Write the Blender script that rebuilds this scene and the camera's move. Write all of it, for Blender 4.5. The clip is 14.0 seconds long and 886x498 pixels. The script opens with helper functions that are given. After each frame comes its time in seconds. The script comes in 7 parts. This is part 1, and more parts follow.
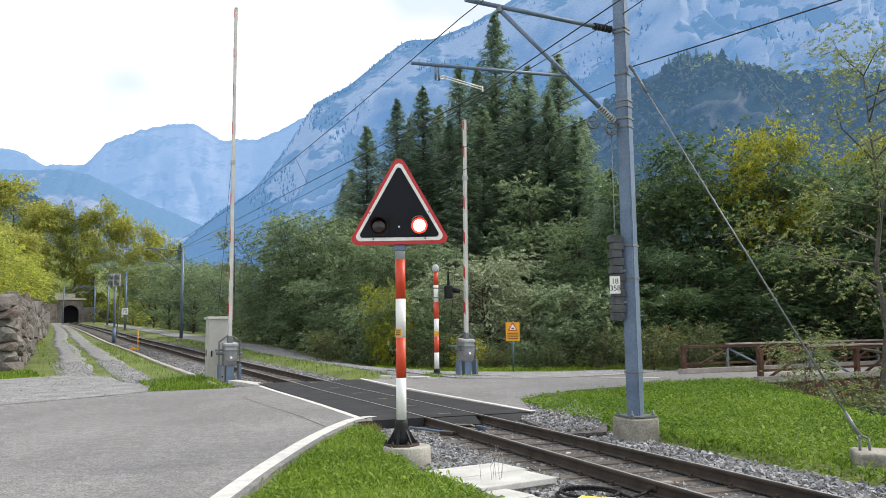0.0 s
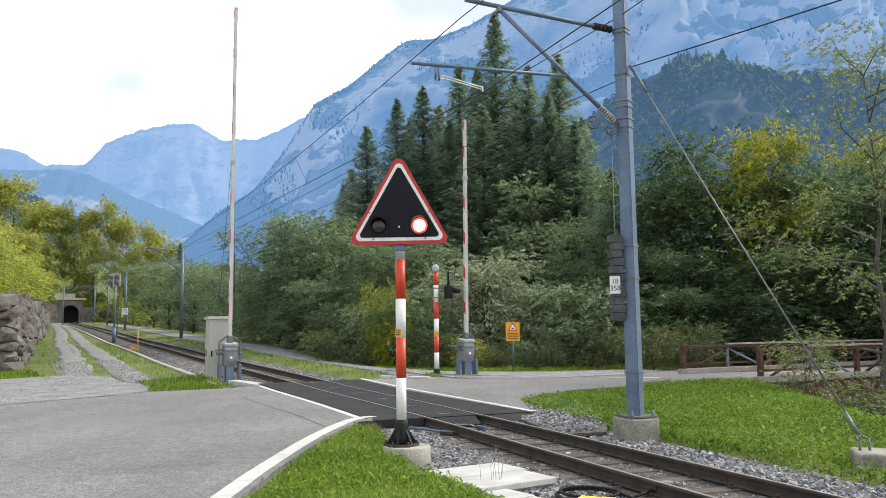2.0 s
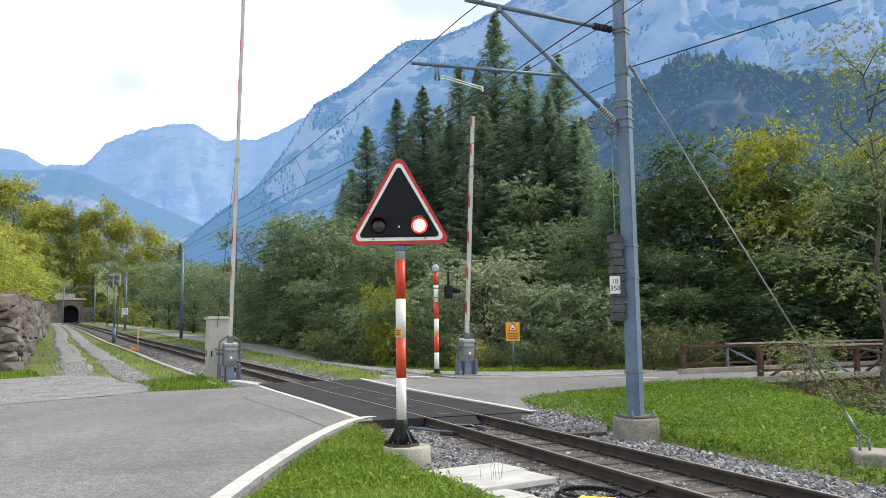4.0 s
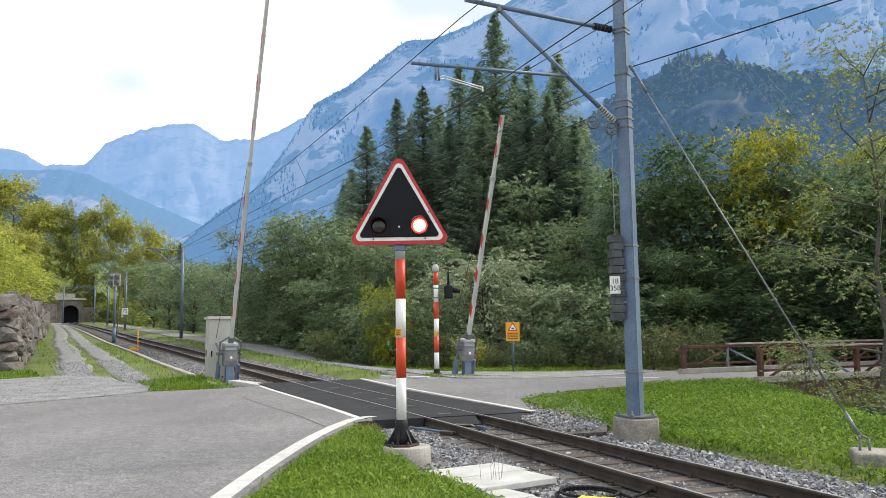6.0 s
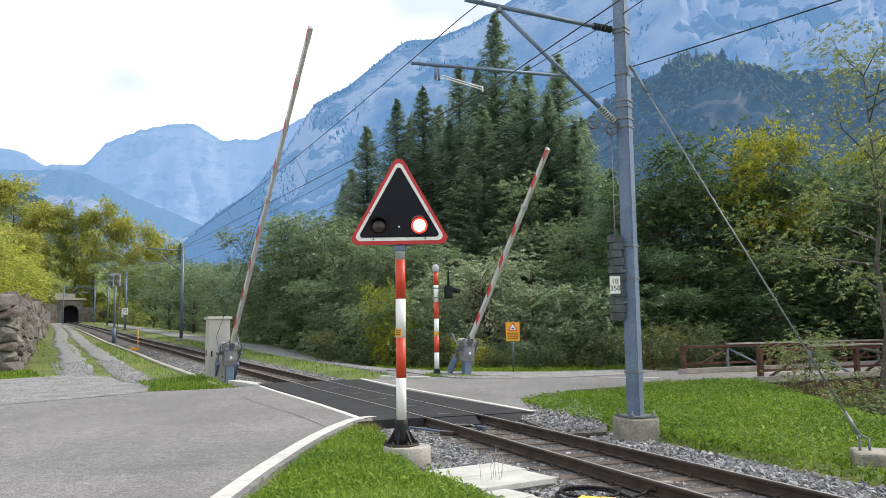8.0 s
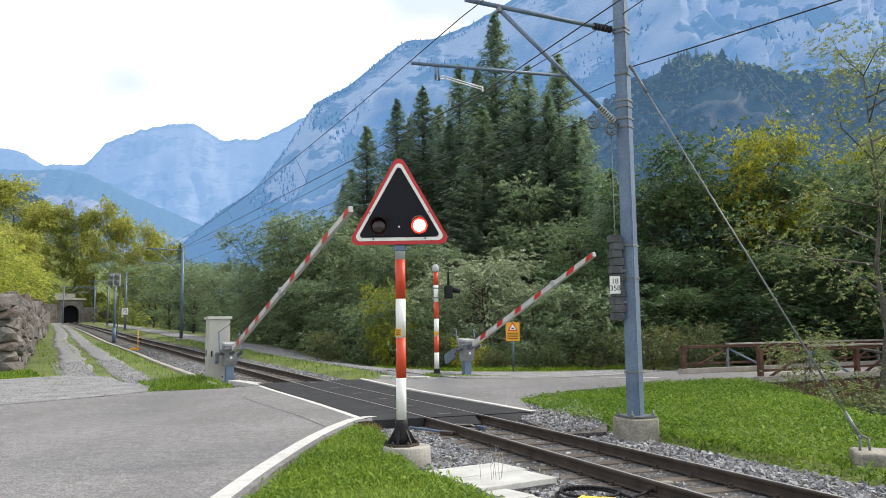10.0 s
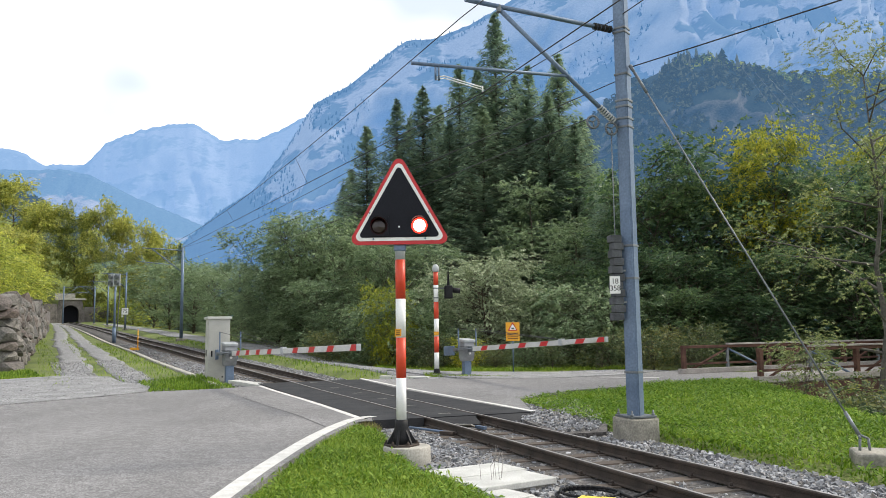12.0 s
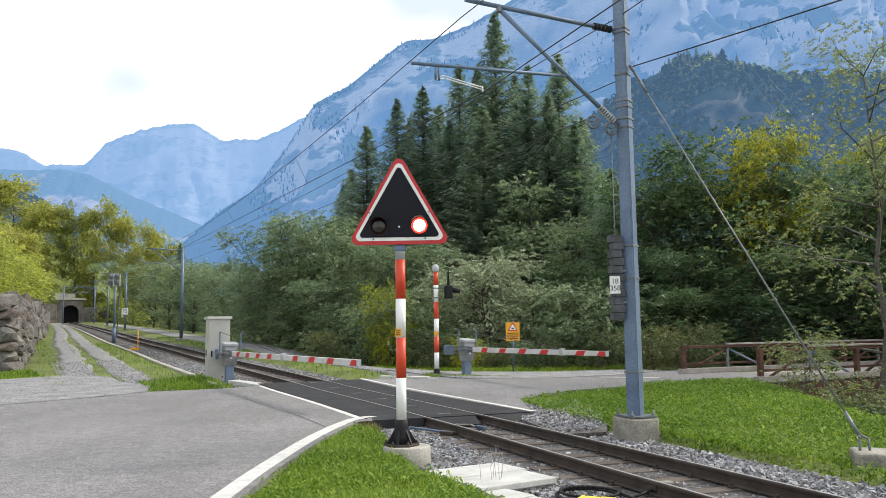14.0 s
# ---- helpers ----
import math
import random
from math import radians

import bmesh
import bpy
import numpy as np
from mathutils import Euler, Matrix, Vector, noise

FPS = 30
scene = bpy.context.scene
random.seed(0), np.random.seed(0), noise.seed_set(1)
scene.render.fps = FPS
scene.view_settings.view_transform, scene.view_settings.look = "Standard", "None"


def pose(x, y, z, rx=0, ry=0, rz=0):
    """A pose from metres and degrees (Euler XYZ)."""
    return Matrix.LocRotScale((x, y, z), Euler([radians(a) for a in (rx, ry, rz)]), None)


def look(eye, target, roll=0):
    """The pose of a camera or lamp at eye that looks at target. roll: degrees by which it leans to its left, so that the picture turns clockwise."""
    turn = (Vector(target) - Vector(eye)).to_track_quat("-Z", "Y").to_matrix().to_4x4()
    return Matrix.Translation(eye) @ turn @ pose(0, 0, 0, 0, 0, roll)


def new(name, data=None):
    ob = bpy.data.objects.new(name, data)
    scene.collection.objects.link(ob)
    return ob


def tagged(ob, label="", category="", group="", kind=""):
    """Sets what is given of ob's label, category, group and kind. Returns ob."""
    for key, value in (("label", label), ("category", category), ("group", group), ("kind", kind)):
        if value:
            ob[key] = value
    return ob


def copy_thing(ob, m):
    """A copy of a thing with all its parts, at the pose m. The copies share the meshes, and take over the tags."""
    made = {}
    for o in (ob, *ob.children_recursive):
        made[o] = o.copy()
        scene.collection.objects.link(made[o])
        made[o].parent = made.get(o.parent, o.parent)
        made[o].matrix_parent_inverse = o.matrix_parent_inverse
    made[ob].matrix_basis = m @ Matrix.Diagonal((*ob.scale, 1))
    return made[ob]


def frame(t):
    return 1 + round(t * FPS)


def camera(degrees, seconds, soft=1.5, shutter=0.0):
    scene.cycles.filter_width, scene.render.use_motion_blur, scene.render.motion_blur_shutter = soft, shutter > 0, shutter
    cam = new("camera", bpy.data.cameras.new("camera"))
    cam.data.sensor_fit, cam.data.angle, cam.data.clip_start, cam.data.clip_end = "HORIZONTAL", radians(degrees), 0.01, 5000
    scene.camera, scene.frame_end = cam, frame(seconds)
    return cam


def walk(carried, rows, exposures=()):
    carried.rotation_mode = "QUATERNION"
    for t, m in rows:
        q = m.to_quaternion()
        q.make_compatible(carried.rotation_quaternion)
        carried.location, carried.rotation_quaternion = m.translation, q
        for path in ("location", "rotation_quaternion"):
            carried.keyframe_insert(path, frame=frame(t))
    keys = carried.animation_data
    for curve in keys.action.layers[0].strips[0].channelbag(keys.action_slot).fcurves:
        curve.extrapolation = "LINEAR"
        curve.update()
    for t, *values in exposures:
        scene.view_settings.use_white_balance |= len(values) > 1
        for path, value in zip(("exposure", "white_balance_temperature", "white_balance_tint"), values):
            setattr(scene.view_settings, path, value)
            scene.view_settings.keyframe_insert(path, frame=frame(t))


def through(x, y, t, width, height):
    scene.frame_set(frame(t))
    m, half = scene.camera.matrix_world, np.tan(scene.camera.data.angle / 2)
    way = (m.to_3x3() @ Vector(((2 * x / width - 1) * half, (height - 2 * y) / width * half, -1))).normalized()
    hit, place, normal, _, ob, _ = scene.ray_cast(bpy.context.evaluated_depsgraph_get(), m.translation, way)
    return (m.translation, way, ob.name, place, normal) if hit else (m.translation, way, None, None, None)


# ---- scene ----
# ================= camera =================
cam = camera(58.59, 14.0, soft=0.4)
EYE = (0.0, 0.0, 1.563)
VIEW = look(EYE, (0.0, 100.0, 1.563 + 100.0 * math.tan(radians(6.02))), -0.764)
walk(cam, [(0.0, VIEW), (14.0, VIEW)], exposures=[(0.0, 0.5), (14.0, 0.5)])

# ================= sky and sun =================
SUN_ELEV, SUN_AZ = 42.0, 74.0          # azimuth in degrees from +y towards +x


def build_world():
    w = bpy.data.worlds.new("sky")
    scene.world = w
    w.use_nodes = True
    nt = w.node_tree
    nt.nodes.clear()
    out = nt.nodes.new("ShaderNodeOutputWorld")
    sky = nt.nodes.new("ShaderNodeTexSky")
    sky.sky_type, sky.sun_disc = "NISHITA", False
    sky.sun_elevation, sky.sun_rotation = radians(SUN_ELEV), radians(SUN_AZ)
    clear = nt.nodes.new("ShaderNodeBackground")
    clear.inputs["Strength"].default_value = 0.13
    nt.links.new(sky.outputs["Color"], clear.inputs["Color"])
    # bright broken cloud
    tc = nt.nodes.new("ShaderNodeTexCoord")
    mp = nt.nodes.new("ShaderNodeMapping")
    mp.inputs["Scale"].default_value = (1.0, 1.0, 1.7)
    nt.links.new(tc.outputs["Generated"], mp.inputs["Vector"])
    n1 = nt.nodes.new("ShaderNodeTexNoise")
    n1.inputs["Scale"].default_value, n1.inputs["Detail"].default_value, n1.inputs["Roughness"].default_value = 3.0, 3.0, 0.45
    nt.links.new(mp.outputs["Vector"], n1.inputs["Vector"])
    ramp = nt.nodes.new("ShaderNodeValToRGB")
    ramp.color_ramp.elements[0].position, ramp.color_ramp.elements[0].color = 0.40, (0.64, 0.70, 0.78, 1)
    ramp.color_ramp.elements[1].position, ramp.color_ramp.elements[1].color = 0.50, (1.0, 1.0, 1.0, 1)
    nt.links.new(n1.outputs["Fac"], ramp.inputs["Fac"])
    cloud = nt.nodes.new("ShaderNodeBackground")
    cloud.inputs["Strength"].default_value = 1.02
    nt.links.new(ramp.outputs["Color"], cloud.inputs["Color"])
    mix = nt.nodes.new("ShaderNodeMixShader")
    mix.inputs["Fac"].default_value = 0.86
    nt.links.new(clear.outputs[0], mix.inputs[1])
    nt.links.new(cloud.outputs[0], mix.inputs[2])
    nt.links.new(mix.outputs[0], out.inputs["Surface"])


build_world()
sun_data = bpy.data.lights.new("sun", "SUN")
sun_data.energy, sun_data.angle, sun_data.color = 2.3, radians(11.0), (1.0, 0.93, 0.80)
sun = new("sun", sun_data)
SUN_DIR = Vector((math.sin(radians(SUN_AZ)) * math.cos(radians(SUN_ELEV)), math.cos(radians(SUN_AZ)) * math.cos(radians(SUN_ELEV)), math.sin(radians(SUN_ELEV))))
sun.matrix_world = look(SUN_DIR * 60, (0, 0, 0))


# ================= materials =================
def mat(name, base, rough=0.7, metal=0.0, scale=3.0, var=0.18, bump=0.15, fine=60.0, tint=None, spec=0.5, ramp=(0.35, 0.65), dist=0.01, grain=None):
    grain = var if grain is None else grain
    """A worn surface: large patches from base to tint, fine grain and relief."""
    m = bpy.data.materials.new(name)
    m.use_nodes = True
    nt = m.node_tree
    b = nt.nodes["Principled BSDF"]
    b.inputs["Roughness"].default_value, b.inputs["Metallic"].default_value = rough, metal
    b.inputs["Specular IOR Level"].default_value = spec
    tc = nt.nodes.new("ShaderNodeTexCoord")
    big, small = nt.nodes.new("ShaderNodeTexNoise"), nt.nodes.new("ShaderNodeTexNoise")
    for n, s, d in ((big, scale, 6), (small, fine, 3)):
        n.inputs["Scale"].default_value, n.inputs["Detail"].default_value = s, d
        nt.links.new(tc.outputs["Object"], n.inputs["Vector"])
    r = nt.nodes.new("ShaderNodeValToRGB")
    tint = tint or tuple(min(1, c * (1 + var)) for c in base)
    r.color_ramp.elements[0].position, r.color_ramp.elements[1].position = ramp
    r.color_ramp.elements[0].color = (*[c * (1 - var * 0.6) for c in base], 1)
    r.color_ramp.elements[1].color = (*tint, 1)
    nt.links.new(big.outputs["Fac"], r.inputs["Fac"])
    mr = nt.nodes.new("ShaderNodeMapRange")
    mr.inputs["From Min"].default_value, mr.inputs["From Max"].default_value = 0.3, 0.7
    mr.inputs["To Min"].default_value, mr.inputs["To Max"].default_value = 1 - grain, 1 + grain
    nt.links.new(small.outputs["Fac"], mr.inputs["Value"])
    mul = nt.nodes.new("ShaderNodeVectorMath")
    mul.operation = "SCALE"
    nt.links.new(r.outputs["Color"], mul.inputs[0])
    nt.links.new(mr.outputs["Result"], mul.inputs["Scale"])
    nt.links.new(mul.outputs["Vector"], b.inputs["Base Color"])
    if bump:
        bp = nt.nodes.new("ShaderNodeBump")
        bp.inputs["Strength"].default_value, bp.inputs["Distance"].default_value = bump, dist
        nt.links.new(small.outputs["Fac"], bp.inputs["Height"])
        nt.links.new(bp.outputs["Normal"], b.inputs["Normal"])
    return m


def piece_mat(name, stops, rough=0.85, island=True, spread=0.2):
    """Pieces that differ one from the next (stones, sleepers)."""
    m = bpy.data.materials.new(name)
    m.use_nodes = True
    nt = m.node_tree
    b = nt.nodes["Principled BSDF"]
    b.inputs["Roughness"].default_value = rough
    src = nt.nodes.new("ShaderNodeNewGeometry") if island else nt.nodes.new("ShaderNodeObjectInfo")
    r = nt.nodes.new("ShaderNodeValToRGB")
    els = r.color_ramp.elements
    while len(els) < len(stops):
        els.new(0.5)
    for k, c in enumerate(stops):
        els[k].position, els[k].color = k / (len(stops) - 1), (*c, 1)
    nt.links.new(src.outputs["Random Per Island" if island else "Random"], r.inputs["Fac"])
    tc = nt.nodes.new("ShaderNodeTexCoord")
    n = nt.nodes.new("ShaderNodeTexNoise")
    n.inputs["Scale"].default_value, n.inputs["Detail"].default_value = 14.0, 6
    nt.links.new(tc.outputs["Object"], n.inputs["Vector"])
    mr = nt.nodes.new("ShaderNodeMapRange")
    mr.inputs["From Min"].default_value, mr.inputs["From Max"].default_value = 0.3, 0.7
    mr.inputs["To Min"].default_value, mr.inputs["To Max"].default_value = 1 - spread, 1 + spread
    nt.links.new(n.outputs["Fac"], mr.inputs["Value"])
    mul = nt.nodes.new("ShaderNodeVectorMath")
    mul.operation = "SCALE"
    nt.links.new(r.outputs["Color"], mul.inputs[0])
    nt.links.new(mr.outputs["Result"], mul.inputs["Scale"])
    nt.links.new(mul.outputs["Vector"], b.inputs["Base Color"])
    bp = nt.nodes.new("ShaderNodeBump")
    bp.inputs["Strength"].default_value, bp.inputs["Distance"].default_value = 0.3, 0.02
    nt.links.new(n.outputs["Fac"], bp.inputs["Height"])
    nt.links.new(bp.outputs["Normal"], b.inputs["Normal"])
    return m


def leaf_mat(name, stops, through=0.35, rough=0.45, plant_spread=0.34):
    """Leaves: each its own tone, light passing through."""
    m = bpy.data.materials.new(name)
    m.use_nodes = True
    nt = m.node_tree
    b = nt.nodes["Principled BSDF"]
    b.inputs["Roughness"].default_value = rough
    b.inputs["Specular IOR Level"].default_value = 0.36
    g = nt.nodes.new("ShaderNodeNewGeometry")
    r = nt.nodes.new("ShaderNodeValToRGB")
    els = r.color_ramp.elements
    while len(els) < len(stops):
        els.new(0.5)
    for k, c in enumerate(stops):
        els[k].position, els[k].color = k / (len(stops) - 1), (*c, 1)
    tc = nt.nodes.new("ShaderNodeTexCoord")
    n = nt.nodes.new("ShaderNodeTexNoise")
    n.inputs["Scale"].default_value, n.inputs["Detail"].default_value = 0.45, 3
    nt.links.new(tc.outputs["Object"], n.inputs["Vector"])
    mx = nt.nodes.new("ShaderNodeMath")
    mx.operation = "MULTIPLY_ADD"
    mx.inputs[1].default_value, mx.inputs[2].default_value = 0.85, -0.42
    nt.links.new(g.outputs["Random Per Island"], mx.inputs[0])
    # each plant a little lighter or darker than the next
    info = nt.nodes.new("ShaderNodeObjectInfo")
    own = nt.nodes.new("ShaderNodeMath")
    own.operation = "MULTIPLY_ADD"
    own.inputs[1].default_value, own.inputs[2].default_value = plant_spread, -0.5 * plant_spread
    nt.links.new(info.outputs["Random"], own.inputs[0])
    whole = nt.nodes.new("ShaderNodeMath")
    whole.operation = "ADD"
    nt.links.new(n.outputs["Fac"], whole.inputs[0])
    nt.links.new(own.outputs[0], whole.inputs[1])
    ad = nt.nodes.new("ShaderNodeMath")
    ad.operation = "ADD"
    nt.links.new(mx.outputs[0], ad.inputs[0])
    nt.links.new(whole.outputs[0], ad.inputs[1])
    nt.links.new(ad.outputs[0], r.inputs["Fac"])
    t = nt.nodes.new("ShaderNodeBsdfTranslucent")
    mixs = nt.nodes.new("ShaderNodeMixShader")
    mixs.inputs["Fac"].default_value = through
    nt.links.new(r.outputs["Color"], b.inputs["Base Color"])
    nt.links.new(r.outputs["Color"], t.inputs["Color"])
    nt.links.new(b.outputs[0], mixs.inputs[1])
    nt.links.new(t.outputs[0], mixs.inputs[2])
    nt.links.new(mixs.outputs[0], nt.nodes["Material Output"].inputs["Surface"])
    return m


def asphalt_mat():
    """Worn asphalt: stone chips in the binder, mottles, broad polished and dirty patches."""
    m = bpy.data.materials.new("asphalt")
    m.use_nodes = True
    nt = m.node_tree
    b = nt.nodes["Principled BSDF"]
    b.inputs["Roughness"].default_value, b.inputs["Specular IOR Level"].default_value = 0.9, 0.25
    tc = nt.nodes.new("ShaderNodeTexCoord")

    def cloud(scale, detail, lo, hi, stretch=(1, 1, 1)):
        mp = nt.nodes.new("ShaderNodeMapping")
        mp.inputs["Scale"].default_value = stretch
        nt.links.new(tc.outputs["Object"], mp.inputs["Vector"])
        n = nt.nodes.new("ShaderNodeTexNoise")
        n.inputs["Scale"].default_value, n.inputs["Detail"].default_value = scale, detail
        nt.links.new(mp.outputs["Vector"], n.inputs["Vector"])
        r = nt.nodes.new("ShaderNodeMapRange")
        r.inputs["From Min"].default_value, r.inputs["From Max"].default_value = 0.3, 0.7
        r.inputs["To Min"].default_value, r.inputs["To Max"].default_value = lo, hi
        nt.links.new(n.outputs["Fac"], r.inputs["Value"])
        return r.outputs["Result"], n.outputs["Fac"]

    patch, _ = cloud(0.28, 5, 0.86, 1.14)
    lanes, _ = cloud(0.5, 3, 0.93, 1.07, (1.6, 0.25, 1))
    mottle, _ = cloud(5.0, 5, 0.88, 1.12)
    grain, height = cloud(75.0, 4, 0.62, 1.38)
    chips = nt.nodes.new("ShaderNodeTexVoronoi")
    chips.inputs["Scale"].default_value = 55.0
    nt.links.new(tc.outputs["Object"], chips.inputs["Vector"])
    cr = nt.nodes.new("ShaderNodeValToRGB")
    cr.color_ramp.elements[0].position, cr.color_ramp.elements[0].color = 0.25, (0.150, 0.147, 0.150, 1)
    cr.color_ramp.elements[1].position, cr.color_ramp.elements[1].color = 0.85, (0.262, 0.256, 0.258, 1)
    sep = nt.nodes.new("ShaderNodeSeparateColor")
    nt.links.new(chips.outputs["Color"], sep.inputs["Color"])
    nt.links.new(sep.outputs["Red"], cr.inputs["Fac"])
    last = cr.outputs["Color"]
    for v in (patch, lanes, mottle, grain):
        mul = nt.nodes.new("ShaderNodeVectorMath")
        mul.operation = "SCALE"
        nt.links.new(last, mul.inputs[0])
        nt.links.new(v, mul.inputs["Scale"])
        last = mul.outputs["Vector"]
    nt.links.new(last, b.inputs["Base Color"])
    bp = nt.nodes.new("ShaderNodeBump")
    bp.inputs["Strength"].default_value, bp.inputs["Distance"].default_value = 0.5, 0.005
    nt.links.new(height, bp.inputs["Height"])
    nt.links.new(bp.outputs["Normal"], b.inputs["Normal"])
    return m


def glow(name, colour, strength):
    m = bpy.data.materials.new(name)
    m.use_nodes = True
    b = m.node_tree.nodes["Principled BSDF"]
    b.inputs["Base Color"].default_value = (*colour, 1)
    b.inputs["Emission Color"].default_value = (*colour, 1)
    b.inputs["Emission Strength"].default_value = strength
    return m


def mountain_mat(name, rock, wood, haze, haze_strength, scale, bias, contrast=0.3, treeline=None):
    """Rock faces and forest far away, with the haze before them painted as a blue glow."""
    m = bpy.data.materials.new(name)
    m.use_nodes = True
    nt = m.node_tree
    b = nt.nodes["Principled BSDF"]
    b.inputs["Roughness"].default_value = 0.95
    b.inputs["Specular IOR Level"].default_value = 0.0
    tc, geo = nt.nodes.new("ShaderNodeTexCoord"), nt.nodes.new("ShaderNodeNewGeometry")
    mp = nt.nodes.new("ShaderNodeMapping")
    mp.inputs["Scale"].default_value = (1.0, 1.0, 2.2)
    nt.links.new(tc.outputs["Object"], mp.inputs["Vector"])
    n1, n2, n3 = (nt.nodes.new("ShaderNodeTexNoise") for _ in range(3))
    for n, s, d in ((n1, scale, 8), (n2, scale * 9, 6), (n3, scale * 40, 3)):
        n.inputs["Scale"].default_value, n.inputs["Detail"].default_value, n.inputs["Roughness"].default_value = s, d, 0.62
        nt.links.new(mp.outputs["Vector"], n.inputs["Vector"])
    sep = nt.nodes.new("ShaderNodeSeparateXYZ")
    nt.links.new(geo.outputs["Normal"], sep.inputs[0])
    steep = nt.nodes.new("ShaderNodeMath")
    steep.operation = "MULTIPLY_ADD"
    steep.inputs[1].default_value, steep.inputs[2].default_value = -0.9, bias
    nt.links.new(sep.outputs["Z"], steep.inputs[0])
    s1 = nt.nodes.new("ShaderNodeMath")
    s1.operation = "ADD"
    nt.links.new(steep.outputs[0], s1.inputs[0])
    nt.links.new(n1.outputs["Fac"], s1.inputs[1])
    s2 = nt.nodes.new("ShaderNodeMath")
    s2.operation = "MULTIPLY_ADD"
    s2.inputs[1].default_value = 0.5
    nt.links.new(n2.outputs["Fac"], s2.inputs[0])
    nt.links.new(s1.outputs[0], s2.inputs[2])
    cover = s2.outputs[0]
    if treeline:
        # forest holds the lower slopes, bare cliffs the upper ones
        at = nt.nodes.new("ShaderNodeSeparateXYZ")
        nt.links.new(tc.outputs["Object"], at.inputs[0])
        tl = nt.nodes.new("ShaderNodeMapRange")
        tl.inputs["From Min"].default_value, tl.inputs["From Max"].default_value = treeline
        tl.inputs["To Min"].default_value, tl.inputs["To Max"].default_value = -0.22, 0.08
        nt.links.new(at.outputs["Z"], tl.inputs["Value"])
        s3 = nt.nodes.new("ShaderNodeMath")
        s3.operation = "ADD"
        nt.links.new(cover, s3.inputs[0])
        nt.links.new(tl.outputs["Result"], s3.inputs[1])
        cover = s3.outputs[0]
    r = nt.nodes.new("ShaderNodeValToRGB")
    r.color_ramp.elements[0].position, r.color_ramp.elements[0].color = 0.62, (*wood, 1)
    r.color_ramp.elements[1].position, r.color_ramp.elements[1].color = 0.74, (*rock, 1)
    nt.links.new(cover, r.inputs["Fac"])
    mr = nt.nodes.new("ShaderNodeMapRange")
    mr.inputs["From Min"].default_value, mr.inputs["From Max"].default_value = 0.3, 0.7
    mr.inputs["To Min"].default_value, mr.inputs["To Max"].default_value = 1 - contrast, 1 + contrast
    nt.links.new(n3.outputs["Fac"], mr.inputs["Value"])
    mul = nt.nodes.new("ShaderNodeVectorMath")
    mul.operation = "SCALE"
    nt.links.new(r.outputs["Color"], mul.inputs[0])
    nt.links.new(mr.outputs["Result"], mul.inputs["Scale"])
    nt.links.new(mul.outputs["Vector"], b.inputs["Base Color"])
    # distance haze is put into the surface as blue emission
    b.inputs["Emission Color"].default_value = (*haze, 1)
    b.inputs["Emission Strength"].default_value = haze_strength
    return m


ASPHALT = asphalt_mat()
ROAD_WHITE = mat("road_paint", (0.56, 0.55, 0.53), 0.7, scale=5, var=0.16, bump=0.2)
RUBBER = mat("rubber_panel", (0.020, 0.021, 0.025), 0.75, scale=2, var=0.25, bump=0.2, tint=(0.034, 0.034, 0.037), spec=0.28)
GRAVEL = mat("gravel", (0.225, 0.225, 0.232), 0.95, scale=1.6, var=0.15, bump=0.9, fine=24, dist=0.03, tint=(0.30, 0.30, 0.305), grain=0.5, spec=0.2)
BALLAST_BED = mat("ballast_bed", (0.085, 0.080, 0.078), 0.95, scale=1.5, var=0.4, bump=1.0, fine=18, dist=0.05, tint=(0.14, 0.13, 0.125), grain=0.6)
STONE_BITS = piece_mat("ballast_stone", [(0.065, 0.066, 0.072), (0.18, 0.186, 0.20), (0.30, 0.31, 0.33), (0.20, 0.185, 0.165), (0.43, 0.44, 0.465)])
GRAVEL_BITS = piece_mat("gravel_pebble", [(0.15, 0.15, 0.155), (0.25, 0.25, 0.26), (0.34, 0.345, 0.355), (0.28, 0.27, 0.26), (0.44, 0.445, 0.45)])
TUNNEL_STONE = mat("tunnel_stone", (0.125, 0.112, 0.105), 0.95, scale=1.2, var=0.35, bump=0.5, fine=6, dist=0.05, tint=(0.19, 0.17, 0.16))
WEIGHT_GREY = mat("weight_grey", (0.075, 0.080, 0.088), 0.8, scale=6, var=0.25, bump=0.2, tint=(0.11, 0.115, 0.125), spec=0.25)
SOIL = mat("meadow_soil", (0.100, 0.135, 0.030), 0.95, scale=0.5, var=0.35, bump=0.7, fine=22, dist=0.04, tint=(0.150, 0.185, 0.045))
RAIL_SIDE = mat("rail_rust", (0.042, 0.033, 0.028), 0.75, 0.1, scale=4, var=0.3, bump=0.2, tint=(0.065, 0.048, 0.038))
RAIL_TOP = mat("rail_top", (0.36, 0.34, 0.33), 0.5, 0.6, scale=6, var=0.15, bump=0.05)
WOOD_SLEEPER = piece_mat("sleeper_steel", [(0.07, 0.055, 0.045), (0.12, 0.095, 0.075), (0.10, 0.085, 0.075)], island=False)
CONCRETE = mat("concrete", (0.34, 0.325, 0.29), 0.9, scale=3, var=0.22, bump=0.35, fine=45, tint=(0.42, 0.40, 0.36))
CONCRETE_OLD = mat("weathered_concrete", (0.24, 0.23, 0.20), 0.95, scale=4, var=0.3, bump=0.5, fine=35, tint=(0.34, 0.32, 0.27))
CONCRETE_WHITE = mat("pale_concrete", (0.46, 0.46, 0.44), 0.85, scale=3, var=0.14, bump=0.25, fine=50, tint=(0.56, 0.56, 0.54))
